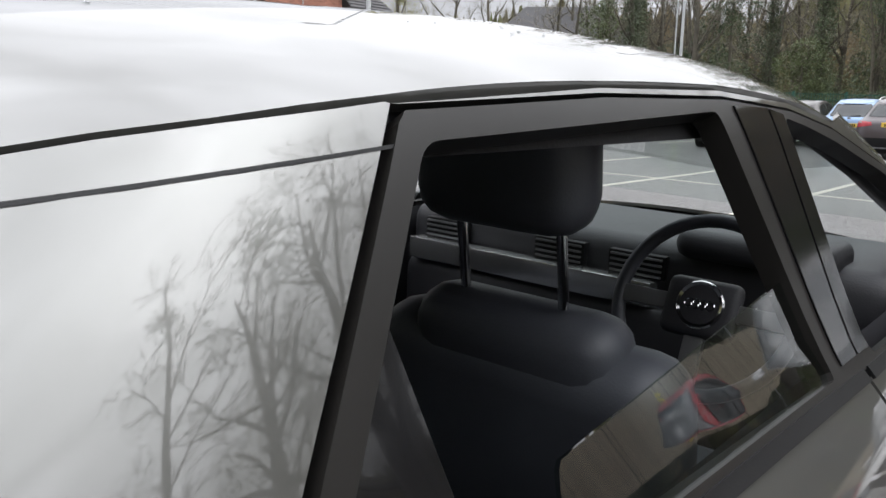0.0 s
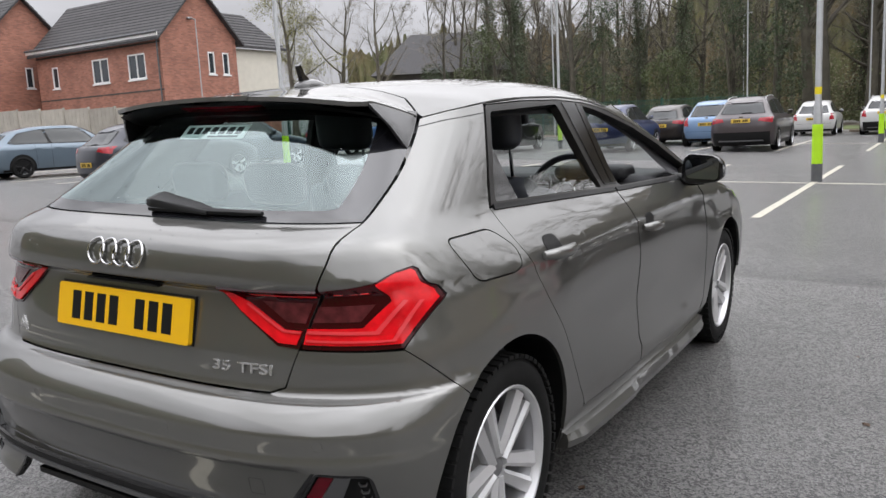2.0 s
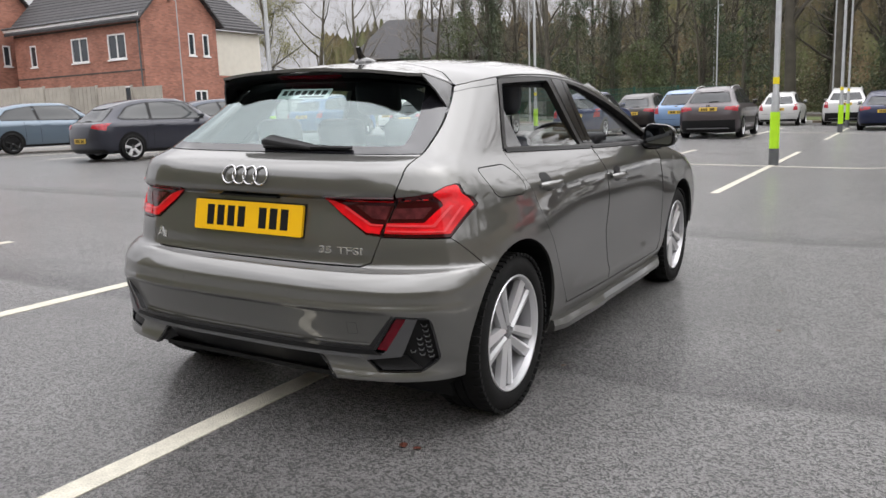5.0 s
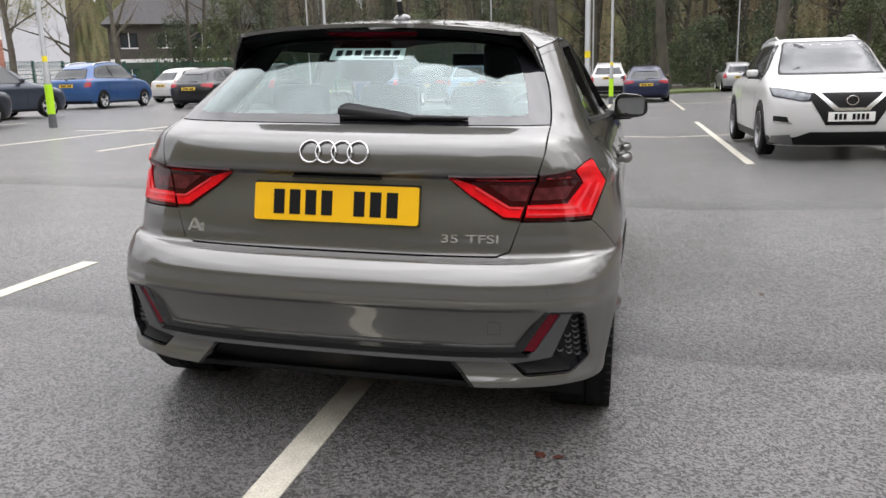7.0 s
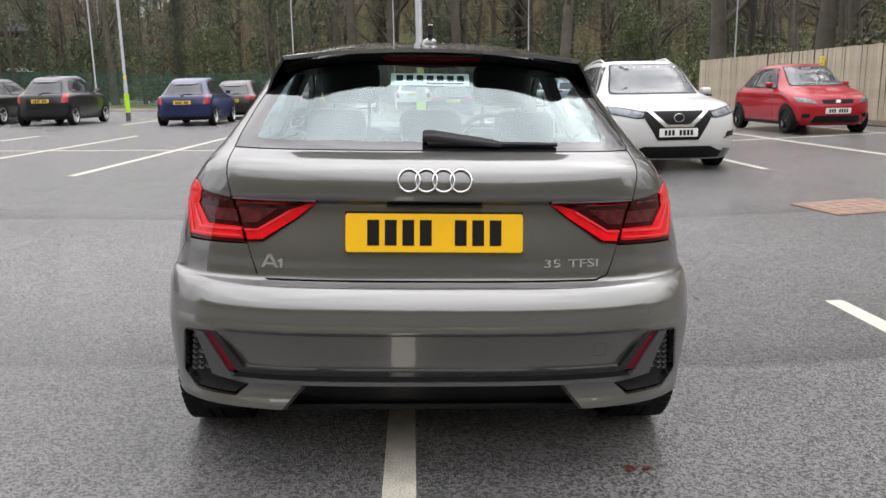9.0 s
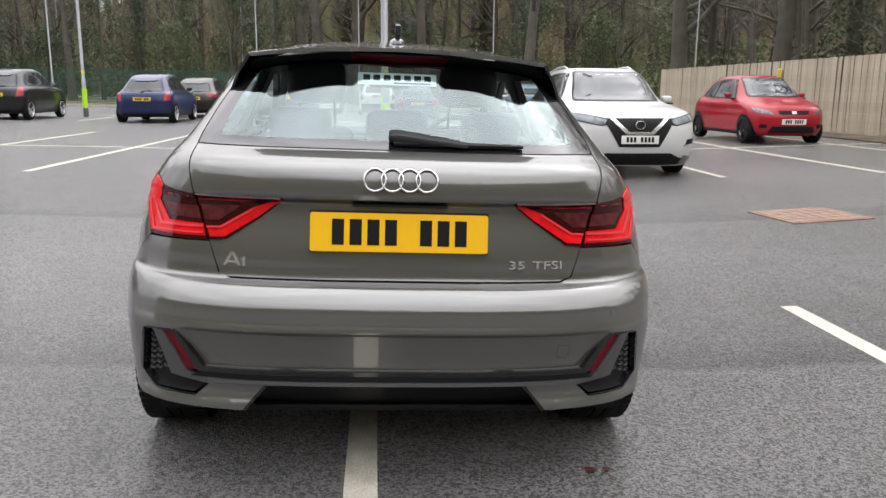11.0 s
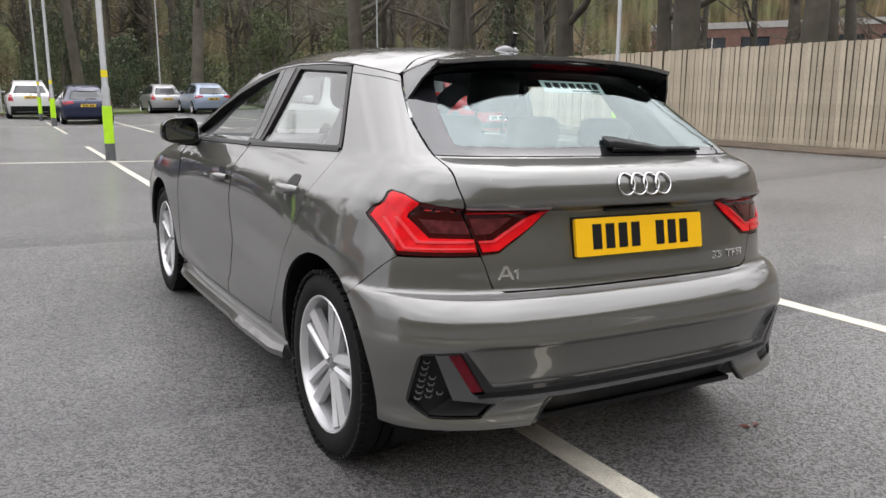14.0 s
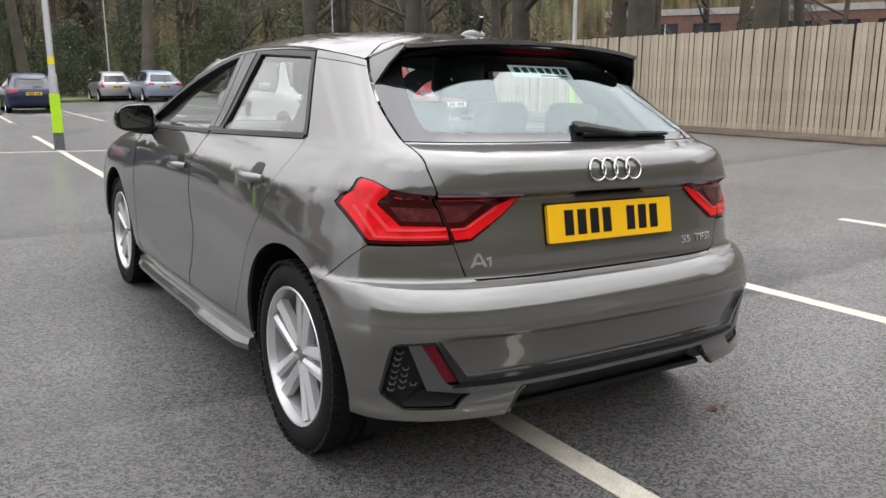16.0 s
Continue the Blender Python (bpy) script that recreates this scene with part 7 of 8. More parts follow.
def parked_car(name, label, paint, x, y, heading, L=3.9, W=0.84, H=1.47, base=0.62, wheelbase=2.48, rail=False, three=False, rear_lamp="tall", rim=None, roof_mat=None, cladding=False, dz=0.0, nose="plain", wheel_r=0.30, boot=0.0, plate=None, hatch=2.2):
    """A parked car: local y runs from its tail to its nose, heading 0 looks along +y."""
    root = thing(name, Matrix.Translation((x, y, ground_z(x) + dz)) @ pose(0, 0, 0, 0, 0, heading), label, "car", "parked cars")
    belt = H * 0.645
    sk = Skin(
        curve((0.18, W * 0.93), (0.35, W * 0.985), (0.6, W), (belt - 0.12, W * 0.985), (belt, W * 0.90), (belt + 0.06, W * 0.86), (H - 0.1, W * 0.66), (H, W * 0.56)),
        curve((0.18, 0.12), (0.32, 0.02), (0.55, 0.0), (belt - 0.1, 0.05), (belt, 0.12 + boot * 0.3), (belt + 0.1, 0.2 + boot), (H - 0.1, 0.46 + boot * 1.5), (H, 0.62 + boot * 1.5)),
        curve((0.18, 0.5), (belt, 0.62), (H, 0.6)),
        curve((0.18, 3.2), (belt, 3.6), (H, 3.2)),
        curve((0.18, L - 0.12), (0.35, L - 0.02), (0.55, L), (0.78, L - 0.03), (0.90, L - 0.13), (belt - 0.03, L - 0.55), (belt + 0.04, L - 1.0), (H - 0.1, L - 1.58), (H, L - 1.88)) if nose == "suv" else curve((0.18, L - 0.1), (0.32, L - 0.02), (0.52, L), (0.70, L - 0.07), (belt - 0.12, L - 0.36), (belt - 0.03, L - 0.78), (belt + 0.04, L - 0.98), (H - 0.1, L - 1.58), (H, L - 1.88)),
        curve((0.18, 0.6), (belt, 0.62), (H, 0.5)),
        curve((0.18, 3.0), (H, 3.0)),
    )
    y_mid = L * 0.47

    def arch_roof(p):
        """Roofs bow fore and aft, and the waist rises towards the tail."""
        f = max(0.0, min(1.0, (p[2] - belt + 0.06) / (H - belt + 0.06)))
        r = (p[1] - y_mid) / L
        return Vector((p[0], p[1], p[2] - f * (0.75 * r * r + hatch * max(0.0, -0.12 - r) ** 2)))

    if L < 3.8:
        # city cars: a short bonnet and an upright screen
        sk.yf = curve((0.18, L - 0.1), (0.32, L - 0.02), (0.52, L), (0.70, L - 0.05), (belt - 0.12, L - 0.26), (belt - 0.03, L - 0.56), (belt + 0.04, L - 0.76), (H - 0.1, L - 1.36), (H, L - 1.68))
    # body
    N, levels = 30, [0.18, 0.24, 0.32, 0.45, 0.55, 0.66, 0.75, belt - 0.14, belt - 0.08, belt - 0.03, belt, belt + 0.05, belt + 0.12, belt + 0.22, H - 0.18, H - 0.1, H - 0.05, H - 0.02]
    verts, faces = [], []
    for z in levels:
        a, b = sk.yc(z), sk.yf(z)
        ys = [a + (b - a) * (1 - math.cos(math.pi * k / N)) / 2 for k in range(N + 1)]
        ring = [(sk.side(v, z), v, z) for v in ys] + [(-sk.side(v, z), v, z) for v in ys[::-1]]
        verts += ring
    n = 2 * N + 2
    for i in range(len(levels) - 1):
        for k in range(n):
            faces.append((i * n + k, i * n + (k + 1) % n, (i + 1) * n + (k + 1) % n, (i + 1) * n + k))
    top = (len(levels) - 1) * n
    mid = len(verts)
    cy = (sk.yc(H) + sk.yf(H)) / 2
    for f, dz_ in ((0.7, 0.012), (0.35, 0.02)):
        verts += [(verts[top + k][0] * f, cy + (verts[top + k][1] - cy) * f, H - 0.02 + dz_) for k in range(n)]
    for k in range(n):
        faces.append((top + k, top + (k + 1) % n, mid + (k + 1) % n, mid + k))
        faces.append((mid + k, mid + (k + 1) % n, mid + n + (k + 1) % n, mid + n + k))
    faces.append(tuple(range(mid + n, mid + 2 * n)))
    faces.append(tuple(range(n - 1, -1, -1)))
    raw_part("body", [arch_roof(v) for v in verts], faces, paint, root)
    mid3 = Vector((0, L / 2, 0.7))

    def on_side(poly, name_, mat, s, lift=0.004, label_=""):
        Sheet().add([poly], lambda v, z: arch_roof((s * sk.side(v, z), v, z)), 0.12, 0.004, middle=mid3, lift=lift).make(name_, mat, root, label_)

    def on_rear(poly, name_, mat, lift=0.004, label_=""):
        Sheet().add([poly], lambda u, z: arch_roof((u, sk.rear(u, z), z)), 0.1, 0.004, middle=mid3, lift=lift).make(name_, mat, root, label_)

    def on_front(poly, name_, mat, lift=0.004, label_=""):
        Sheet().add([poly], lambda u, z: arch_roof((u, sk.front(u, z), z)), 0.1, 0.004, middle=mid3, lift=lift).make(name_, mat, root, label_)

    hb, ht = belt + 0.03, H - 0.105
    ya, yb = sk.yc(hb) + 0.42, sk.yf(hb) - 0.52
    yc_, yd = sk.yc(ht) + 0.40, sk.yf(ht) - 0.30
    b_pillar = yc_ + (yd - yc_) * (0.42 if not three else 0.36)
    f_pillar = ya + (yb - ya) * (0.46 if not three else 0.36)
    for s in (1, -1):
        on_side(soft([(ya - 0.03, hb + 0.07), (ya + 0.13, hb - 0.005), (f_pillar, hb - 0.035), (yb + 0.07, hb - 0.05), (yd + 0.06, ht + 0.015), (b_pillar, ht + 0.018), (yc_ - 0.02, ht - 0.015)], 0.06), "window_trim", SATIN_BLACK, s, 0.0015, "black window surround")
        on_side([(0.30, belt - 0.155), (L - 0.75, belt - 0.20), (L - 0.75, belt - 0.193), (0.30, belt - 0.148)], "crease_line", paint, s, 0.009)
        on_side(soft([(ya + 0.02, hb + 0.085), (ya + 0.14, hb + 0.03), (f_pillar - 0.04, hb - 0.01), (b_pillar - 0.04, ht), (yc_ + 0.02, ht - 0.04)], 0.05), "side_window", GLASS_DARK, s)
        on_side(soft([(f_pillar + 0.04, hb - 0.01), (yb, hb - 0.02), (yd, ht - 0.01), (b_pillar + 0.04, ht)], 0.04), "side_window", GLASS_DARK, s)
        for v in (base - 0.02 + 0.40, f_pillar, yb + 0.02):
            on_side([(v - 0.004, 0.30), (v + 0.004, 0.30), (v + 0.004, belt), (v - 0.004, belt)], "door_gap", SATIN_BLACK, s, 0.001)
        if not three:
            on_side([(f_pillar - 0.3 - 0.18, belt - 0.14), (f_pillar - 0.3, belt - 0.14), (f_pillar - 0.3, belt - 0.115), (f_pillar - 0.3 - 0.18, belt - 0.115)], "door_handle", paint, s, 0.02)
        on_side([(f_pillar + 0.08, belt - 0.14), (f_pillar + 0.26, belt - 0.14), (f_pillar + 0.26, belt - 0.115), (f_pillar + 0.08, belt - 0.115)], "door_handle", paint, s, 0.02)
        low = 0.30 if cladding else 0.25
        on_side([(0.35, 0.19), (L - 0.4, 0.19), (L - 0.4, low), (0.35, low)], "sill_cladding", SATIN_BLACK, s, 0.006)
        for cyw in (base, base + wheelbase):
            on_side(arc(cyw, wheel_r, wheel_r + 0.055, 0, 180, 18) + [(cyw - wheel_r - 0.055, 0.19), (cyw + wheel_r + 0.055, 0.19)], "wheel_arch", SATIN_BLACK, s, 0.003, "dark wheel arch")
            turn = pose(0, 0, 0) if s > 0 else pose(0, 0, 0, 0, 0, 180)
            wheel(root, Matrix.Translation((s * (W - 0.085), cyw, wheel_r)) @ turn, wheel_r, 0.20, wheel_r * 0.70, rim or ALLOY, 5, False, False)
        ym = yb - 0.12
        m = new("door_mirror")
        m.parent = root
        m.matrix_basis = Matrix.Translation((s * (W + 0.025), ym, belt + 0.055))
        bm = bmesh.new()
        add_box(bm, -0.085, 0.085, -0.04, 0.06, -0.035, 0.065)
        for v in bm.verts:
            v.co.x *= 1.0 if v.co.z > 0 else 0.8
        bmesh.ops.bevel(bm, geom=bm.edges[:], offset=0.035, segments=3, affect="EDGES", profile=0.5)
        part("housing", bm, paint, m, smooth=50)
        bm = bmesh.new()
        add_box(bm, -0.10, 0.06, -0.03, 0.05, -0.06, -0.037)
        bmesh.ops.bevel(bm, geom=bm.edges[:], offset=0.01, segments=2, affect="EDGES", profile=0.5)
        part("mirror_foot", bm, SATIN_BLACK, m, "black mirror foot", smooth=50)
        bm = bmesh.new()
        add_box(bm, -0.06, 0.06, -0.046, -0.041, -0.018, 0.05)
        part("mirror_glass", bm, MIRROR, m)
        if rail:
            bm = bmesh.new()
            tube(bm, [arch_roof(v) for v in ((s * W * 0.585, sk.yc(H) + 0.25, H - 0.03), (s * W * 0.58, sk.yc(H) + 0.4, H + 0.012), (s * W * 0.578, (sk.yc(H) + sk.yf(H)) / 2, H + 0.012), (s * W * 0.575, sk.yf(H) - 0.45, H + 0.012), (s * W * 0.575, sk.yf(H) - 0.25, H - 0.03))], [0.018] * 5, 8)
            part("roof_rail", bm, ALLOY, root, smooth=50)
        # lamps
        wr = W * 0.99
        if rear_lamp == "tall":
            lp = [(wr * 0.72, belt - 0.30), (wr * 0.93, belt - 0.28), (wr * 0.90, belt + 0.0), (wr * 0.78, belt - 0.01)]
        elif rear_lamp == "wide":
            lp = [(wr * 0.52, belt - 0.16), (wr * 0.93, belt - 0.22), (wr * 0.93, belt - 0.06), (wr * 0.56, belt - 0.08)]
        else:
            lp = [(wr * 0.66, belt - 0.20), (wr * 0.92, belt - 0.20), (wr * 0.90, belt - 0.03), (wr * 0.70, belt - 0.04)]
        on_rear([(s * u, z) for u, z in lp], "rear_lamp", PARKED_LAMP, 0.006, "red rear lamp")
        hl = [(W * 0.50, 0.62), (W * 0.90, 0.66), (W * 0.93, 0.76), (W * 0.62, 0.70)] if nose != "suv" else [(W * 0.53, 0.755), (W * 0.60, 0.745), (W * 0.93, 0.81), (W * 0.95, 0.895), (W * 0.80, 0.875), (W * 0.50, 0.815)]
        if nose == "suv":
            on_front([(s * u, z) for u, z in [(W * 0.50, 0.742), (W * 0.60, 0.735), (W * 0.945, 0.80), (W * 0.965, 0.905), (W * 0.80, 0.887), (W * 0.47, 0.825)]], "headlamp_trim", SATIN_BLACK, 0.003, "dark headlamp surround")
            on_front([(s * u, z) for u, z in [(0.60, 0.20), (0.84, 0.22), (0.84, 0.31), (0.66, 0.335)]], "skid_corner", SATIN_GREY, 0.012, "silver corner of the lower bumper")
        on_front([(s * u, z) for u, z in hl], "headlamp", HEADLAMP, 0.006, "clear headlamp")
        if nose != "suv":
            on_front([(s * u, z) for u, z in [(W * 0.66, 0.34), (W * 0.82, 0.34), (W * 0.82, 0.42), (W * 0.66, 0.42)]], "fog_lamp", SATIN_BLACK, 0.004)
    wz = belt + (0.13 if cladding else 0.055)
    bm = bmesh.new()
    tail = [(-W * 0.54, 0.06), (-W * 0.3, 0.0), (W * 0.3, 0.0), (W * 0.54, 0.06)]
    lo_ = [bm.verts.new(arch_roof((u, sk.rear(u, H - 0.045) - 0.07 + d, H - 0.055))) for u, d in tail]
    hi_ = [bm.verts.new(arch_roof((u, sk.rear(u, H - 0.045) - 0.07 + d, H - 0.035))) for u, d in tail]
    bk_ = [bm.verts.new(arch_roof((u * 0.96, sk.rear(u * 0.96, H - 0.03) + 0.14, H - 0.012))) for u, d in tail]
    for i in range(3):
        bm.faces.new((lo_[i], lo_[i + 1], hi_[i + 1], hi_[i])), bm.faces.new((hi_[i], hi_[i + 1], bk_[i + 1], bk_[i])), bm.faces.new((lo_[i + 1], lo_[i], bk_[i], bk_[i + 1]))
    bm.faces.new((lo_[0], hi_[0], bk_[0])), bm.faces.new((lo_[3], bk_[3], hi_[3]))
    bmesh.ops.recalc_face_normals(bm, faces=bm.faces)
    part("roof_spoiler", bm, paint, root, smooth=30)
    on_rear(soft([(-W * 0.70, wz - 0.02), (W * 0.70, wz - 0.02), (W * 0.56, H - 0.075), (-W * 0.56, H - 0.075)], 0.06), "rear_window_trim", SATIN_BLACK, 0.002, "black surround of the rear window")
    on_rear(soft([(-W * 0.66, wz), (W * 0.66, wz), (W * 0.54, H - 0.09), (-W * 0.54, H - 0.09)], 0.06), "rear_window", GLASS_DARK)
    on_front(soft([(-W * 0.735, belt + 0.045), (W * 0.735, belt + 0.045), (W * 0.58, H - 0.06), (-W * 0.58, H - 0.06)], 0.05), "windscreen_trim", SATIN_BLACK, 0.003, "black windscreen surround")
    on_front(soft([(-W * 0.70, belt + 0.07), (W * 0.70, belt + 0.07), (W * 0.56, H - 0.075), (-W * 0.56, H - 0.075)], 0.05), "windscreen", SCREEN_GLASS, 0.006)
    on_rear([(-W * 0.86, 0.20), (W * 0.86, 0.20), (W * 0.86, 0.56 if cladding else 0.28), (-W * 0.86, 0.56 if cladding else 0.28)], "rear_valance", SATIN_BLACK, 0.006)
    if cladding:
        on_rear([(-W * 0.7, 0.30), (W * 0.7, 0.30), (W * 0.66, 0.335), (-W * 0.66, 0.335)], "skid_strip", SATIN_GREY, 0.012, "silver strip low in the rear bumper")
    on_rear([(-W * 0.80, 0.505), (W * 0.80, 0.505), (W * 0.80, 0.511), (-W * 0.80, 0.511)], "bumper_gap", SATIN_BLACK, 0.001)
    pz = plate or (belt - 0.30 if not cladding else belt - 0.20)
    on_rear([(-0.26, pz), (0.26, pz), (0.26, pz + 0.111), (-0.26, pz + 0.111)], "number_plate", PLATE_DULL, 0.012, "dull yellow plate")
    bars(root, lambda u, z: Vector((u, sk.rear(u, z) - 0.014, z)), -0.2, 0.2, pz + 0.02, pz + 0.09, 8, INK, 0.0, "plate_bar", 4)
    fz = 0.495 if nose == "suv" else 0.42
    on_front([(-0.26, fz), (0.26, fz), (0.26, fz + 0.111), (-0.26, fz + 0.111)], "number_plate", PLATE_WHITE, 0.016, "white plate")
    bars(root, lambda u, z: Vector((u, sk.front(u, z) + 0.018, z)), -0.2, 0.2, fz + 0.02, fz + 0.092, 8, INK, 0.0, "plate_bar", 4)
    if nose == "suv":
        on_front([(-0.47, 0.835), (-0.44, 0.72), (-0.28, 0.45), (0.28, 0.45), (0.44, 0.72), (0.47, 0.835)], "grille", SATIN_BLACK, 0.005, "black mesh grille")
        for s in (1, -1):
            on_front([(s * u, z) for u, z in [(0.42, 0.838), (0.355, 0.838), (0.15, 0.655), (0.19, 0.618)]], "grille_blade", BADGE, 0.014, "chrome grille blade")
        on_front([(-0.19, 0.618), (0.19, 0.618), (0.15, 0.655), (-0.15, 0.655)], "grille_blade", BADGE, 0.014)
        bm = bmesh.new()
        yb_ = sk.front(0, 0.745) + 0.02
        tube(bm, [(0.065 * math.cos(a * math.tau / 20), yb_, 0.745 + 0.055 * math.sin(a * math.tau / 20)) for a in range(21)], [0.009] * 21, 6, cap=False)
        part("badge_ring", bm, BADGE, root, smooth=60)
        on_front([(-W * 0.9, 0.20), (W * 0.9, 0.20), (W * 0.9, 0.27), (0.60, 0.30), (0.45, 0.365), (-0.45, 0.365), (-0.60, 0.30), (-W * 0.9, 0.27)], "front_valance", SATIN_BLACK, 0.006)
        for s in (1, -1):
            on_front([(s * u, z) for u, z in [(W * 0.74, 0.46), (W * 0.93, 0.49), (W * 0.93, 0.56), (W * 0.78, 0.55)]], "fog_recess", SATIN_BLACK, 0.006)
            on_front([(s * u, z) for u, z in [(W * 0.70, 0.462), (W * 0.92, 0.483), (W * 0.92, 0.497), (W * 0.73, 0.48)]], "fog_blade", CHROME, 0.012, "chrome strip under the fog lamp")
    else:
        on_front(soft([(-0.30, 0.62), (0.30, 0.62), (0.34, 0.70), (-0.34, 0.70)], 0.02), "grille", SATIN_BLACK, 0.005, "black grille")
        on_front([(-0.05, 0.635), (0.05, 0.635), (0.05, 0.69), (-0.05, 0.69)], "badge", CHROME, 0.012)
        on_front(soft([(-W * 0.62, 0.24), (W * 0.62, 0.24), (W * 0.55, 0.38), (-W * 0.55, 0.38)], 0.03), "lower_grille", SATIN_BLACK, 0.005)
    bm = bmesh.new()
    add_box(bm, -0.05, 0.05, -0.006, 0.006, -0.02, 0.02)
    bmesh.ops.transform(bm, matrix=Matrix.Translation((0, sk.rear(0, belt - 0.04) - 0.005, belt - 0.04)), verts=bm.verts)
    part("tail_badge", bm, CHROME, root)
    bm = bmesh.new()
    tube(bm, [arch_roof((0.0, sk.rear(0, wz + 0.03) - 0.02, wz + 0.02)), arch_roof((0.28, sk.rear(0.28, wz + 0.03) - 0.02, wz + 0.05))], [0.012, 0.008], 6)
    part("rear_wiper", bm, SATIN_BLACK, root)
    return root


HEADLAMP = material("clear_headlamp", (0.15, 0.165, 0.18), 0.08, 0.3, vary=0.5, scale=16, coat=1.0)
WHITE_CAR = car_paint("white_car_paint", (0.54, 0.54, 0.53), 0.0)
RED_CAR = car_paint("red_car_paint", (0.33, 0.005, 0.016), 0.0)
NAVY_CAR = car_paint("dark_blue_car_paint", (0.015, 0.02, 0.055))
BLUE_CAR = car_paint("blue_car_paint", (0.03, 0.085, 0.22))
SKY_CAR = car_paint("light_blue_car_paint", (0.19, 0.29, 0.45))
BLACK_CAR = car_paint("black_car_paint", (0.012, 0.012, 0.014))
SILVER_CAR = car_paint("silver_car_paint", (0.42, 0.42, 0.42), 0.6)
PALE_BLUE = car_paint("pale_blue_silver_paint", (0.30, 0.36, 0.46), 0.5)
STEEL_BLUE = car_paint("steel_blue_car_paint", (0.13, 0.17, 0.21), 0.4)
SLATE_CAR = car_paint("slate_grey_car_paint", (0.028, 0.030, 0.042), 0.2)
BRONZE_CAR = car_paint("purple_grey_car_paint", (0.080, 0.068, 0.072), 0.4)
DEEP_BLUE_CAR = car_paint("deep_blue_car_paint", (0.012, 0.020, 0.075))
BROWN_CAR = car_paint("dark_brown_car_paint", (0.030, 0.024, 0.021))
WINE_CAR = car_paint("dark_wine_car_paint", (0.055, 0.015, 0.018))

parked_car("crossover_car", "white crossover with roof rails and black lower trim", WHITE_CAR, 3.55, 12.8, 180, 4.39, 0.905, 1.57, 0.80, 2.65, rail=True, cladding=True, nose="suv", wheel_r=0.345, rim=ALLOY_MID)
parked_car("small_hatchback", "small red three-door hatchback facing the aisle", RED_CAR, 8.62, 17.3, 180, 3.56, 0.82, 1.46, 0.55, 2.42, three=True, rim=SATIN_BLACK, wheel_r=0.285, hatch=0.6)
parked_car("crossover_car", "purple-grey crossover seen from behind with silver rails", BRONZE_CAR, -2.88, 22.75, 0, 4.37, 0.90, 1.59, 0.82, 2.63, rail=True, cladding=True, hatch=1.2, rear_lamp="wide", nose="suv", wheel_r=0.34)
parked_car("small_hatchback", "light blue small hatchback parked nose in", SKY_CAR, -4.6, 26.0, 0, 3.72, 0.83, 1.54, 0.5, 2.43, hatch=1.0)
parked_car("hatchback", "white hatchback parked near the wood", WHITE_CAR, -2.5, 35.7, 0, 3.95, 0.85, 1.48, 0.6, 2.5)
parked_car("hatchback", "dark brown hatchback with red lamps parked nose in", BROWN_CAR, -6.55, 27.3, 0, 4.1, 0.88, 1.46, 0.65, 2.6, rear_lamp="wide")
parked_car("small_hatchback", "deep blue small hatchback parked nose in", DEEP_BLUE_CAR, -6.95, 22.4, 0, 3.95, 0.85, 1.48, 0.58, 2.5)
parked_car("small_hatchback", "black small hatchback with rounded roof", BLACK_CAR, -11.25, 22.6, 0, 3.72, 0.83, 1.53, 0.5, 2.45)
parked_car("hatchback", "black hatchback parked beside other cars", BLACK_CAR, -13.9, 23.2, 0, 4.2, 0.88, 1.42, 0.7, 2.6, rear_lamp="wide")
parked_car("hatchback", "dark navy hatchback parked nose to the wood", NAVY_CAR, 1.7, 30.7, 0, 4.26, 0.90, 1.47, 0.74, 2.62, rear_lamp="wide")
parked_car("crossover_car", "white crossover parked close to the wood", WHITE_CAR, 0.1, 36.5, 0, 4.4, 0.92, 1.65, 0.8, 2.65, rail=True, cladding=True, nose="suv", wheel_r=0.34)
parked_car("small_hatchback", "silver small hatchback near the wood", SILVER_CAR, 6.5, 40.6, 0, 3.95, 0.85, 1.48, 0.58, 2.5)
parked_car("hatchback", "pale blue-silver hatchback near the wood", PALE_BLUE, 7.9, 37.0, 0, 4.3, 0.90, 1.48, 0.74, 2.66, rear_lamp="wide")
parked_car("hatchback", "slate grey three-door hatchback with silver wheels", SLATE_CAR, -14.2, 9.75, -9, 4.25, 0.88, 1.43, 0.8, 2.61, three=True, rear_lamp="wide", plate=0.42)
parked_car("hatchback", "steel blue hatchback with black wheels", STEEL_BLUE, -20.5, 10.8, -13, 4.4, 0.89, 1.43, 0.85, 2.7, rim=SATIN_BLACK, rear_lamp="wide")
parked_car("hatchback", "dark blue-grey hatchback with silver wheels", car_paint("dark_blue_grey_car_paint", (0.035, 0.045, 0.065), 0.3), -16.3, 13.9, -13, 4.35, 0.90, 1.45, 0.82, 2.7, rear_lamp="wide")
parked_car("people_carrier", "mid blue people carrier with roof bars", BLUE_CAR, -17.9, 22.1, 3, 4.4, 0.90, 1.62, 0.8, 2.68, rail=True)
parked_car("small_hatchback", "white small hatchback parked in a far bay", WHITE_CAR, -18.6, 29.0, -15, 3.9, 0.84, 1.48)
parked_car("hatchback", "dark wine-red hatchback in a far bay", WINE_CAR, -15.8, 26.4, -12, 4.1, 0.86, 1.46)

# ---- fallen leaves on the asphalt ----
LEAF_RED = material("wet_red_leaf", (0.17, 0.055, 0.035), 0.4, vary=0.3, scale=40)
LEAF_BROWN = material("wet_brown_leaf", (0.10, 0.055, 0.03), 0.5, vary=0.3, scale=40)


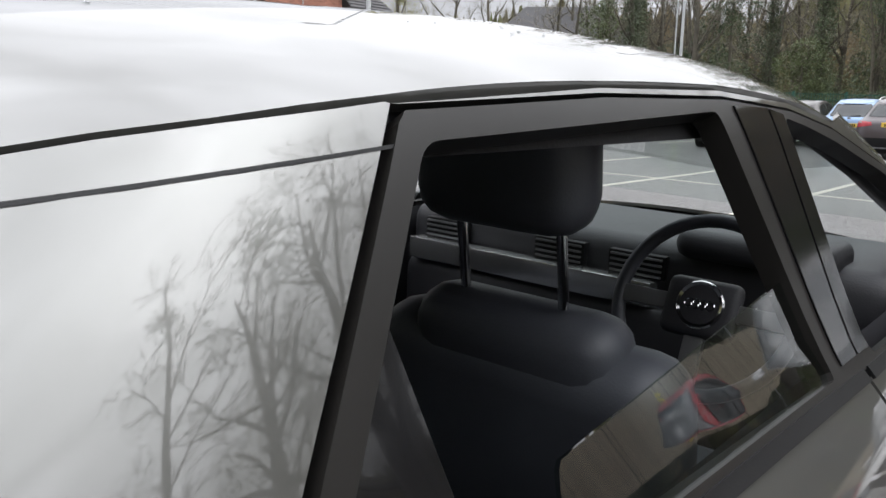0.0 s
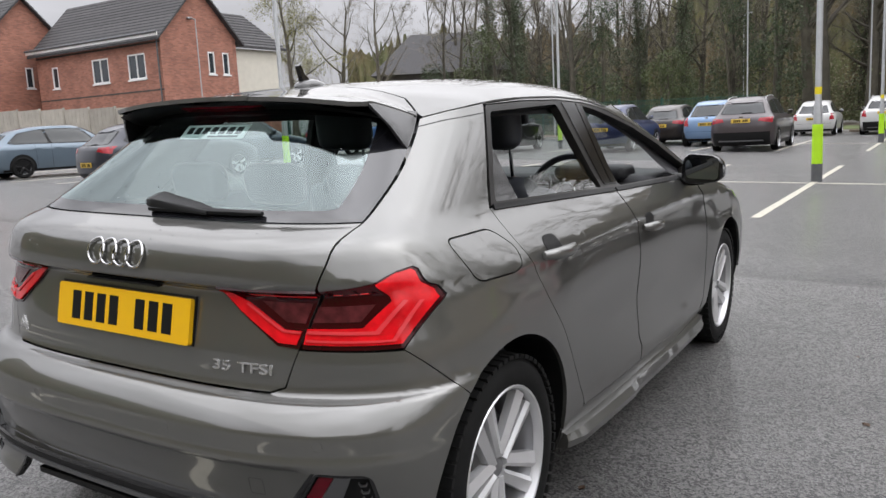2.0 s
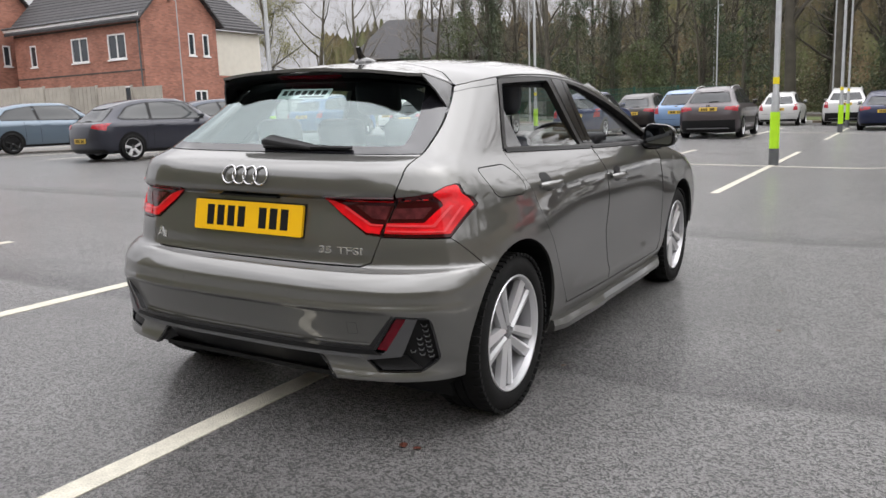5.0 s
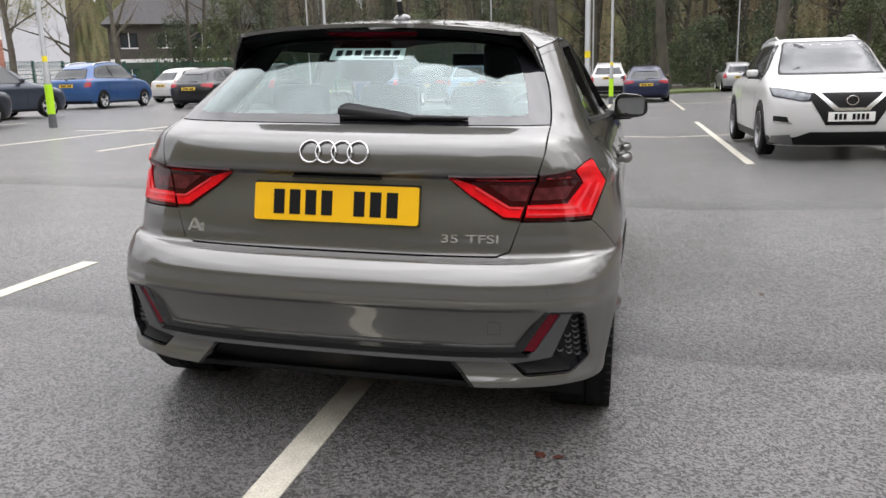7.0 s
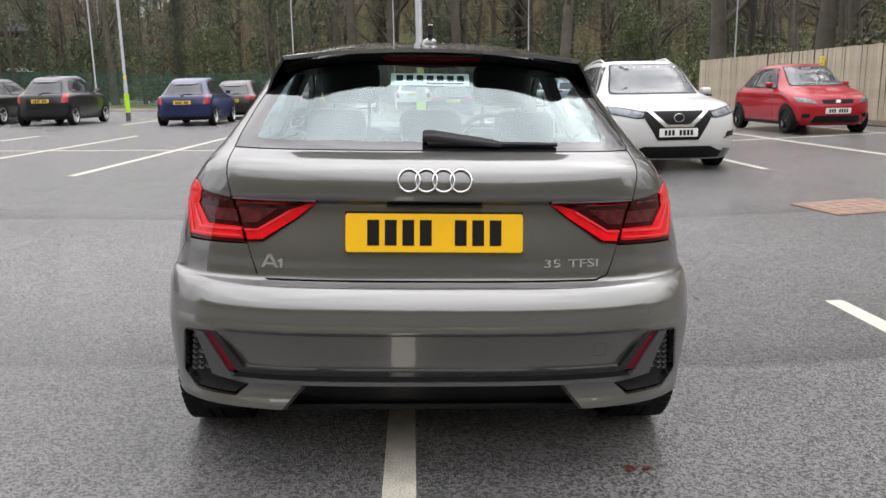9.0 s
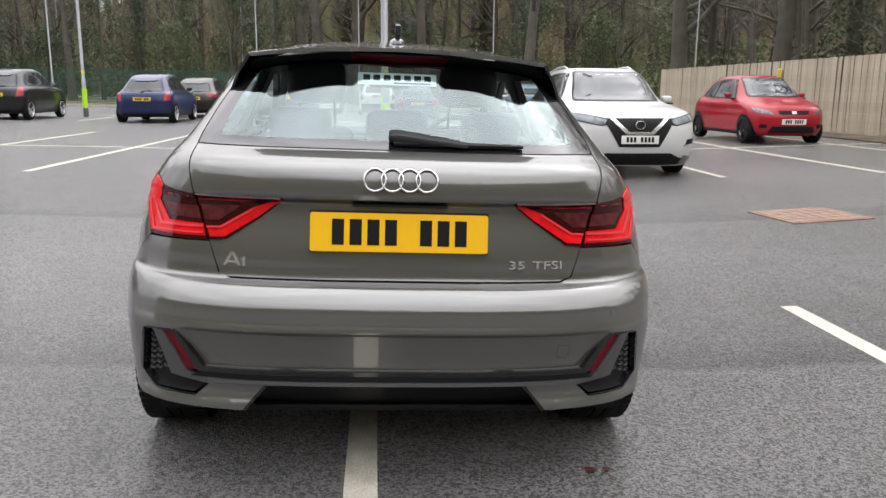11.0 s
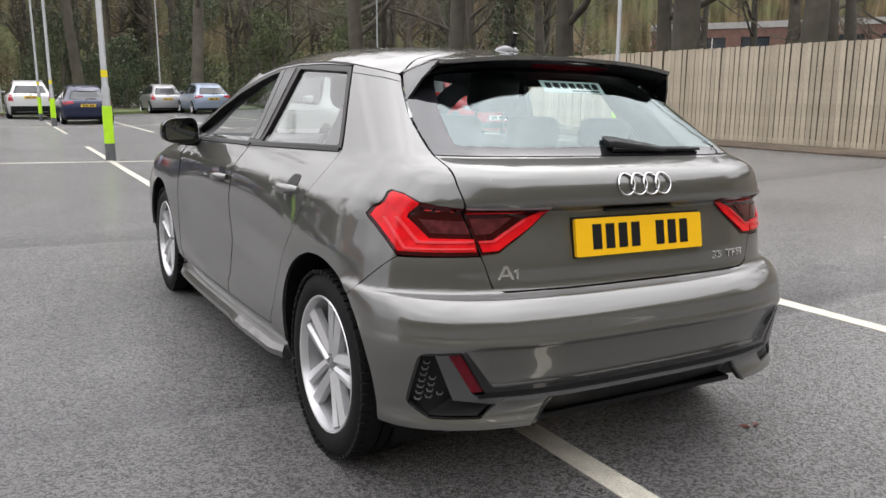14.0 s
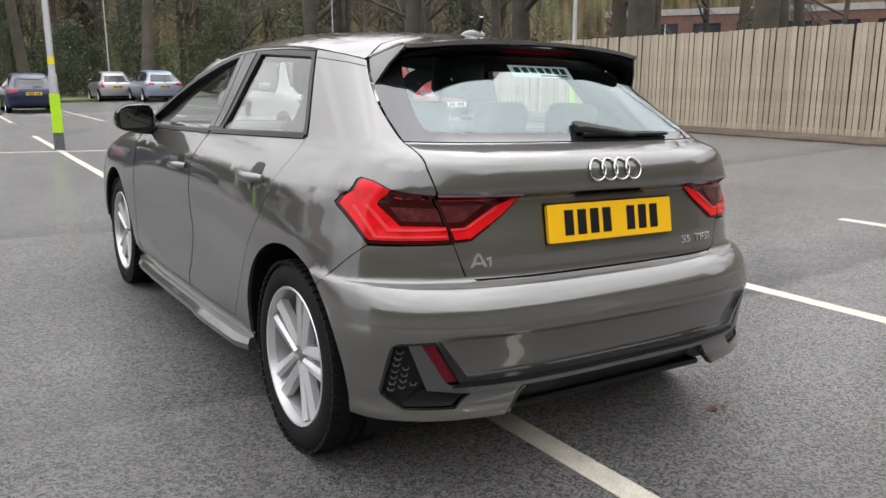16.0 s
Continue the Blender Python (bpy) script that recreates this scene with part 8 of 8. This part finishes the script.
def fallen_leaf(x, y, size, turn, mat, label):
    """A curled leaf lying flat, with a midrib."""
    bm = bmesh.new()
    rows = []
    for k in range(7):
        f = k / 6
        w = size * 0.34 * math.sin(math.pi * min(1, f * 0.95 + 0.04)) ** 0.8
        lift = 0.10 * size * (f - 0.5) ** 2 + 0.001
        rows.append([bm.verts.new(v) for v in ((-w, f * size, lift + 0.22 * w), (0, f * size, lift), (w, f * size, lift + 0.30 * w))])
    for p, q in zip(rows, rows[1:]):
        bm.faces.new((p[0], p[1], q[1], q[0])), bm.faces.new((p[1], p[2], q[2], q[1]))
    got = bmesh.ops.solidify(bm, geom=bm.faces[:], thickness=0.0008)
    me = bpy.data.meshes.new("leaf")
    bm.to_mesh(me)
    bm.free()
    me.materials.append(mat)
    ob = new("leaf", me)
    ob.matrix_basis = Matrix.Translation((x, y, ground_z(x) + 0.003)) @ pose(0, 0, 0, 0, 0, turn)
    tagged(ob, label, "leaf", "fallen leaves")


for x, y, size, turn in ((0.65, 0.14, 0.045, 40), (0.675, 0.15, 0.035, -70)):
    fallen_leaf(x, y, size, turn, LEAF_RED, "small wet reddish leaf lying on the asphalt")
drift = random.Random(31)
for k in range(26):
    fallen_leaf(drift.uniform(-4, 5), drift.uniform(-3.5, 7), drift.uniform(0.025, 0.05), drift.uniform(0, 360), LEAF_BROWN, "small wet brown leaf lying on the asphalt")


# ---- rain drops left on the rear glass, the roof and the tailgate ----
WATER = material("clear_water", (0.9, 0.93, 0.95), 0.02, vary=0.0, trans=1.0)
WATER.node_tree.nodes["Principled BSDF"].inputs["IOR"].default_value = 1.33
drops, faces_ = [], []
rain = random.Random(90)
for k in range(420):
    where = k % 3
    if where == 0:
        x, z = rain.uniform(-0.5, 0.5), rain.uniform(1.02, 1.2)
        p, e = at_rear(0.0004)(x, z), [at_rear(0.0004)(x + 0.004, z), at_rear(0.0004)(x, z + 0.004)]
    elif where == 1:
        x, y = rain.uniform(-0.45, 0.45), rain.uniform(0.52, 1.7)
        p, e = at_roof(x, y), [at_roof(x + 0.004, y), at_roof(x, y + 0.004)]
    else:
        x, z = rain.uniform(-0.58, 0.58), rain.uniform(0.915, 0.99)
        p, e = at_rear(0.0004)(x, z), [at_rear(0.0004)(x + 0.004, z), at_rear(0.0004)(x, z + 0.004)]
    u = (e[0] - p).normalized()
    n_ = u.cross(e[1] - p).normalized()
    if n_.z < 0:
        n_ = -n_
    v = n_.cross(u)
    r = rain.uniform(0.0010, 0.0026)
    base = len(drops)
    for ring, (rr, hh) in enumerate(((1.0, 0.0), (0.8, 0.32), (0.4, 0.5))):
        for a in range(8):
            drops.append(p + r * (rr * math.cos(a * math.tau / 8) * u + rr * math.sin(a * math.tau / 8) * v + hh * n_))
    for ring in (0, 1):
        for a in range(8):
            o = base + ring * 8
            faces_.append((o + a, o + (a + 1) % 8, o + 8 + (a + 1) % 8, o + 8 + a))
    faces_.append(tuple(base + 16 + a for a in range(8)))
tagged(raw_part("beaded_rain", drops, faces_, WATER, hero, "clear rain drops on the glass and paint"), kind="stuff")
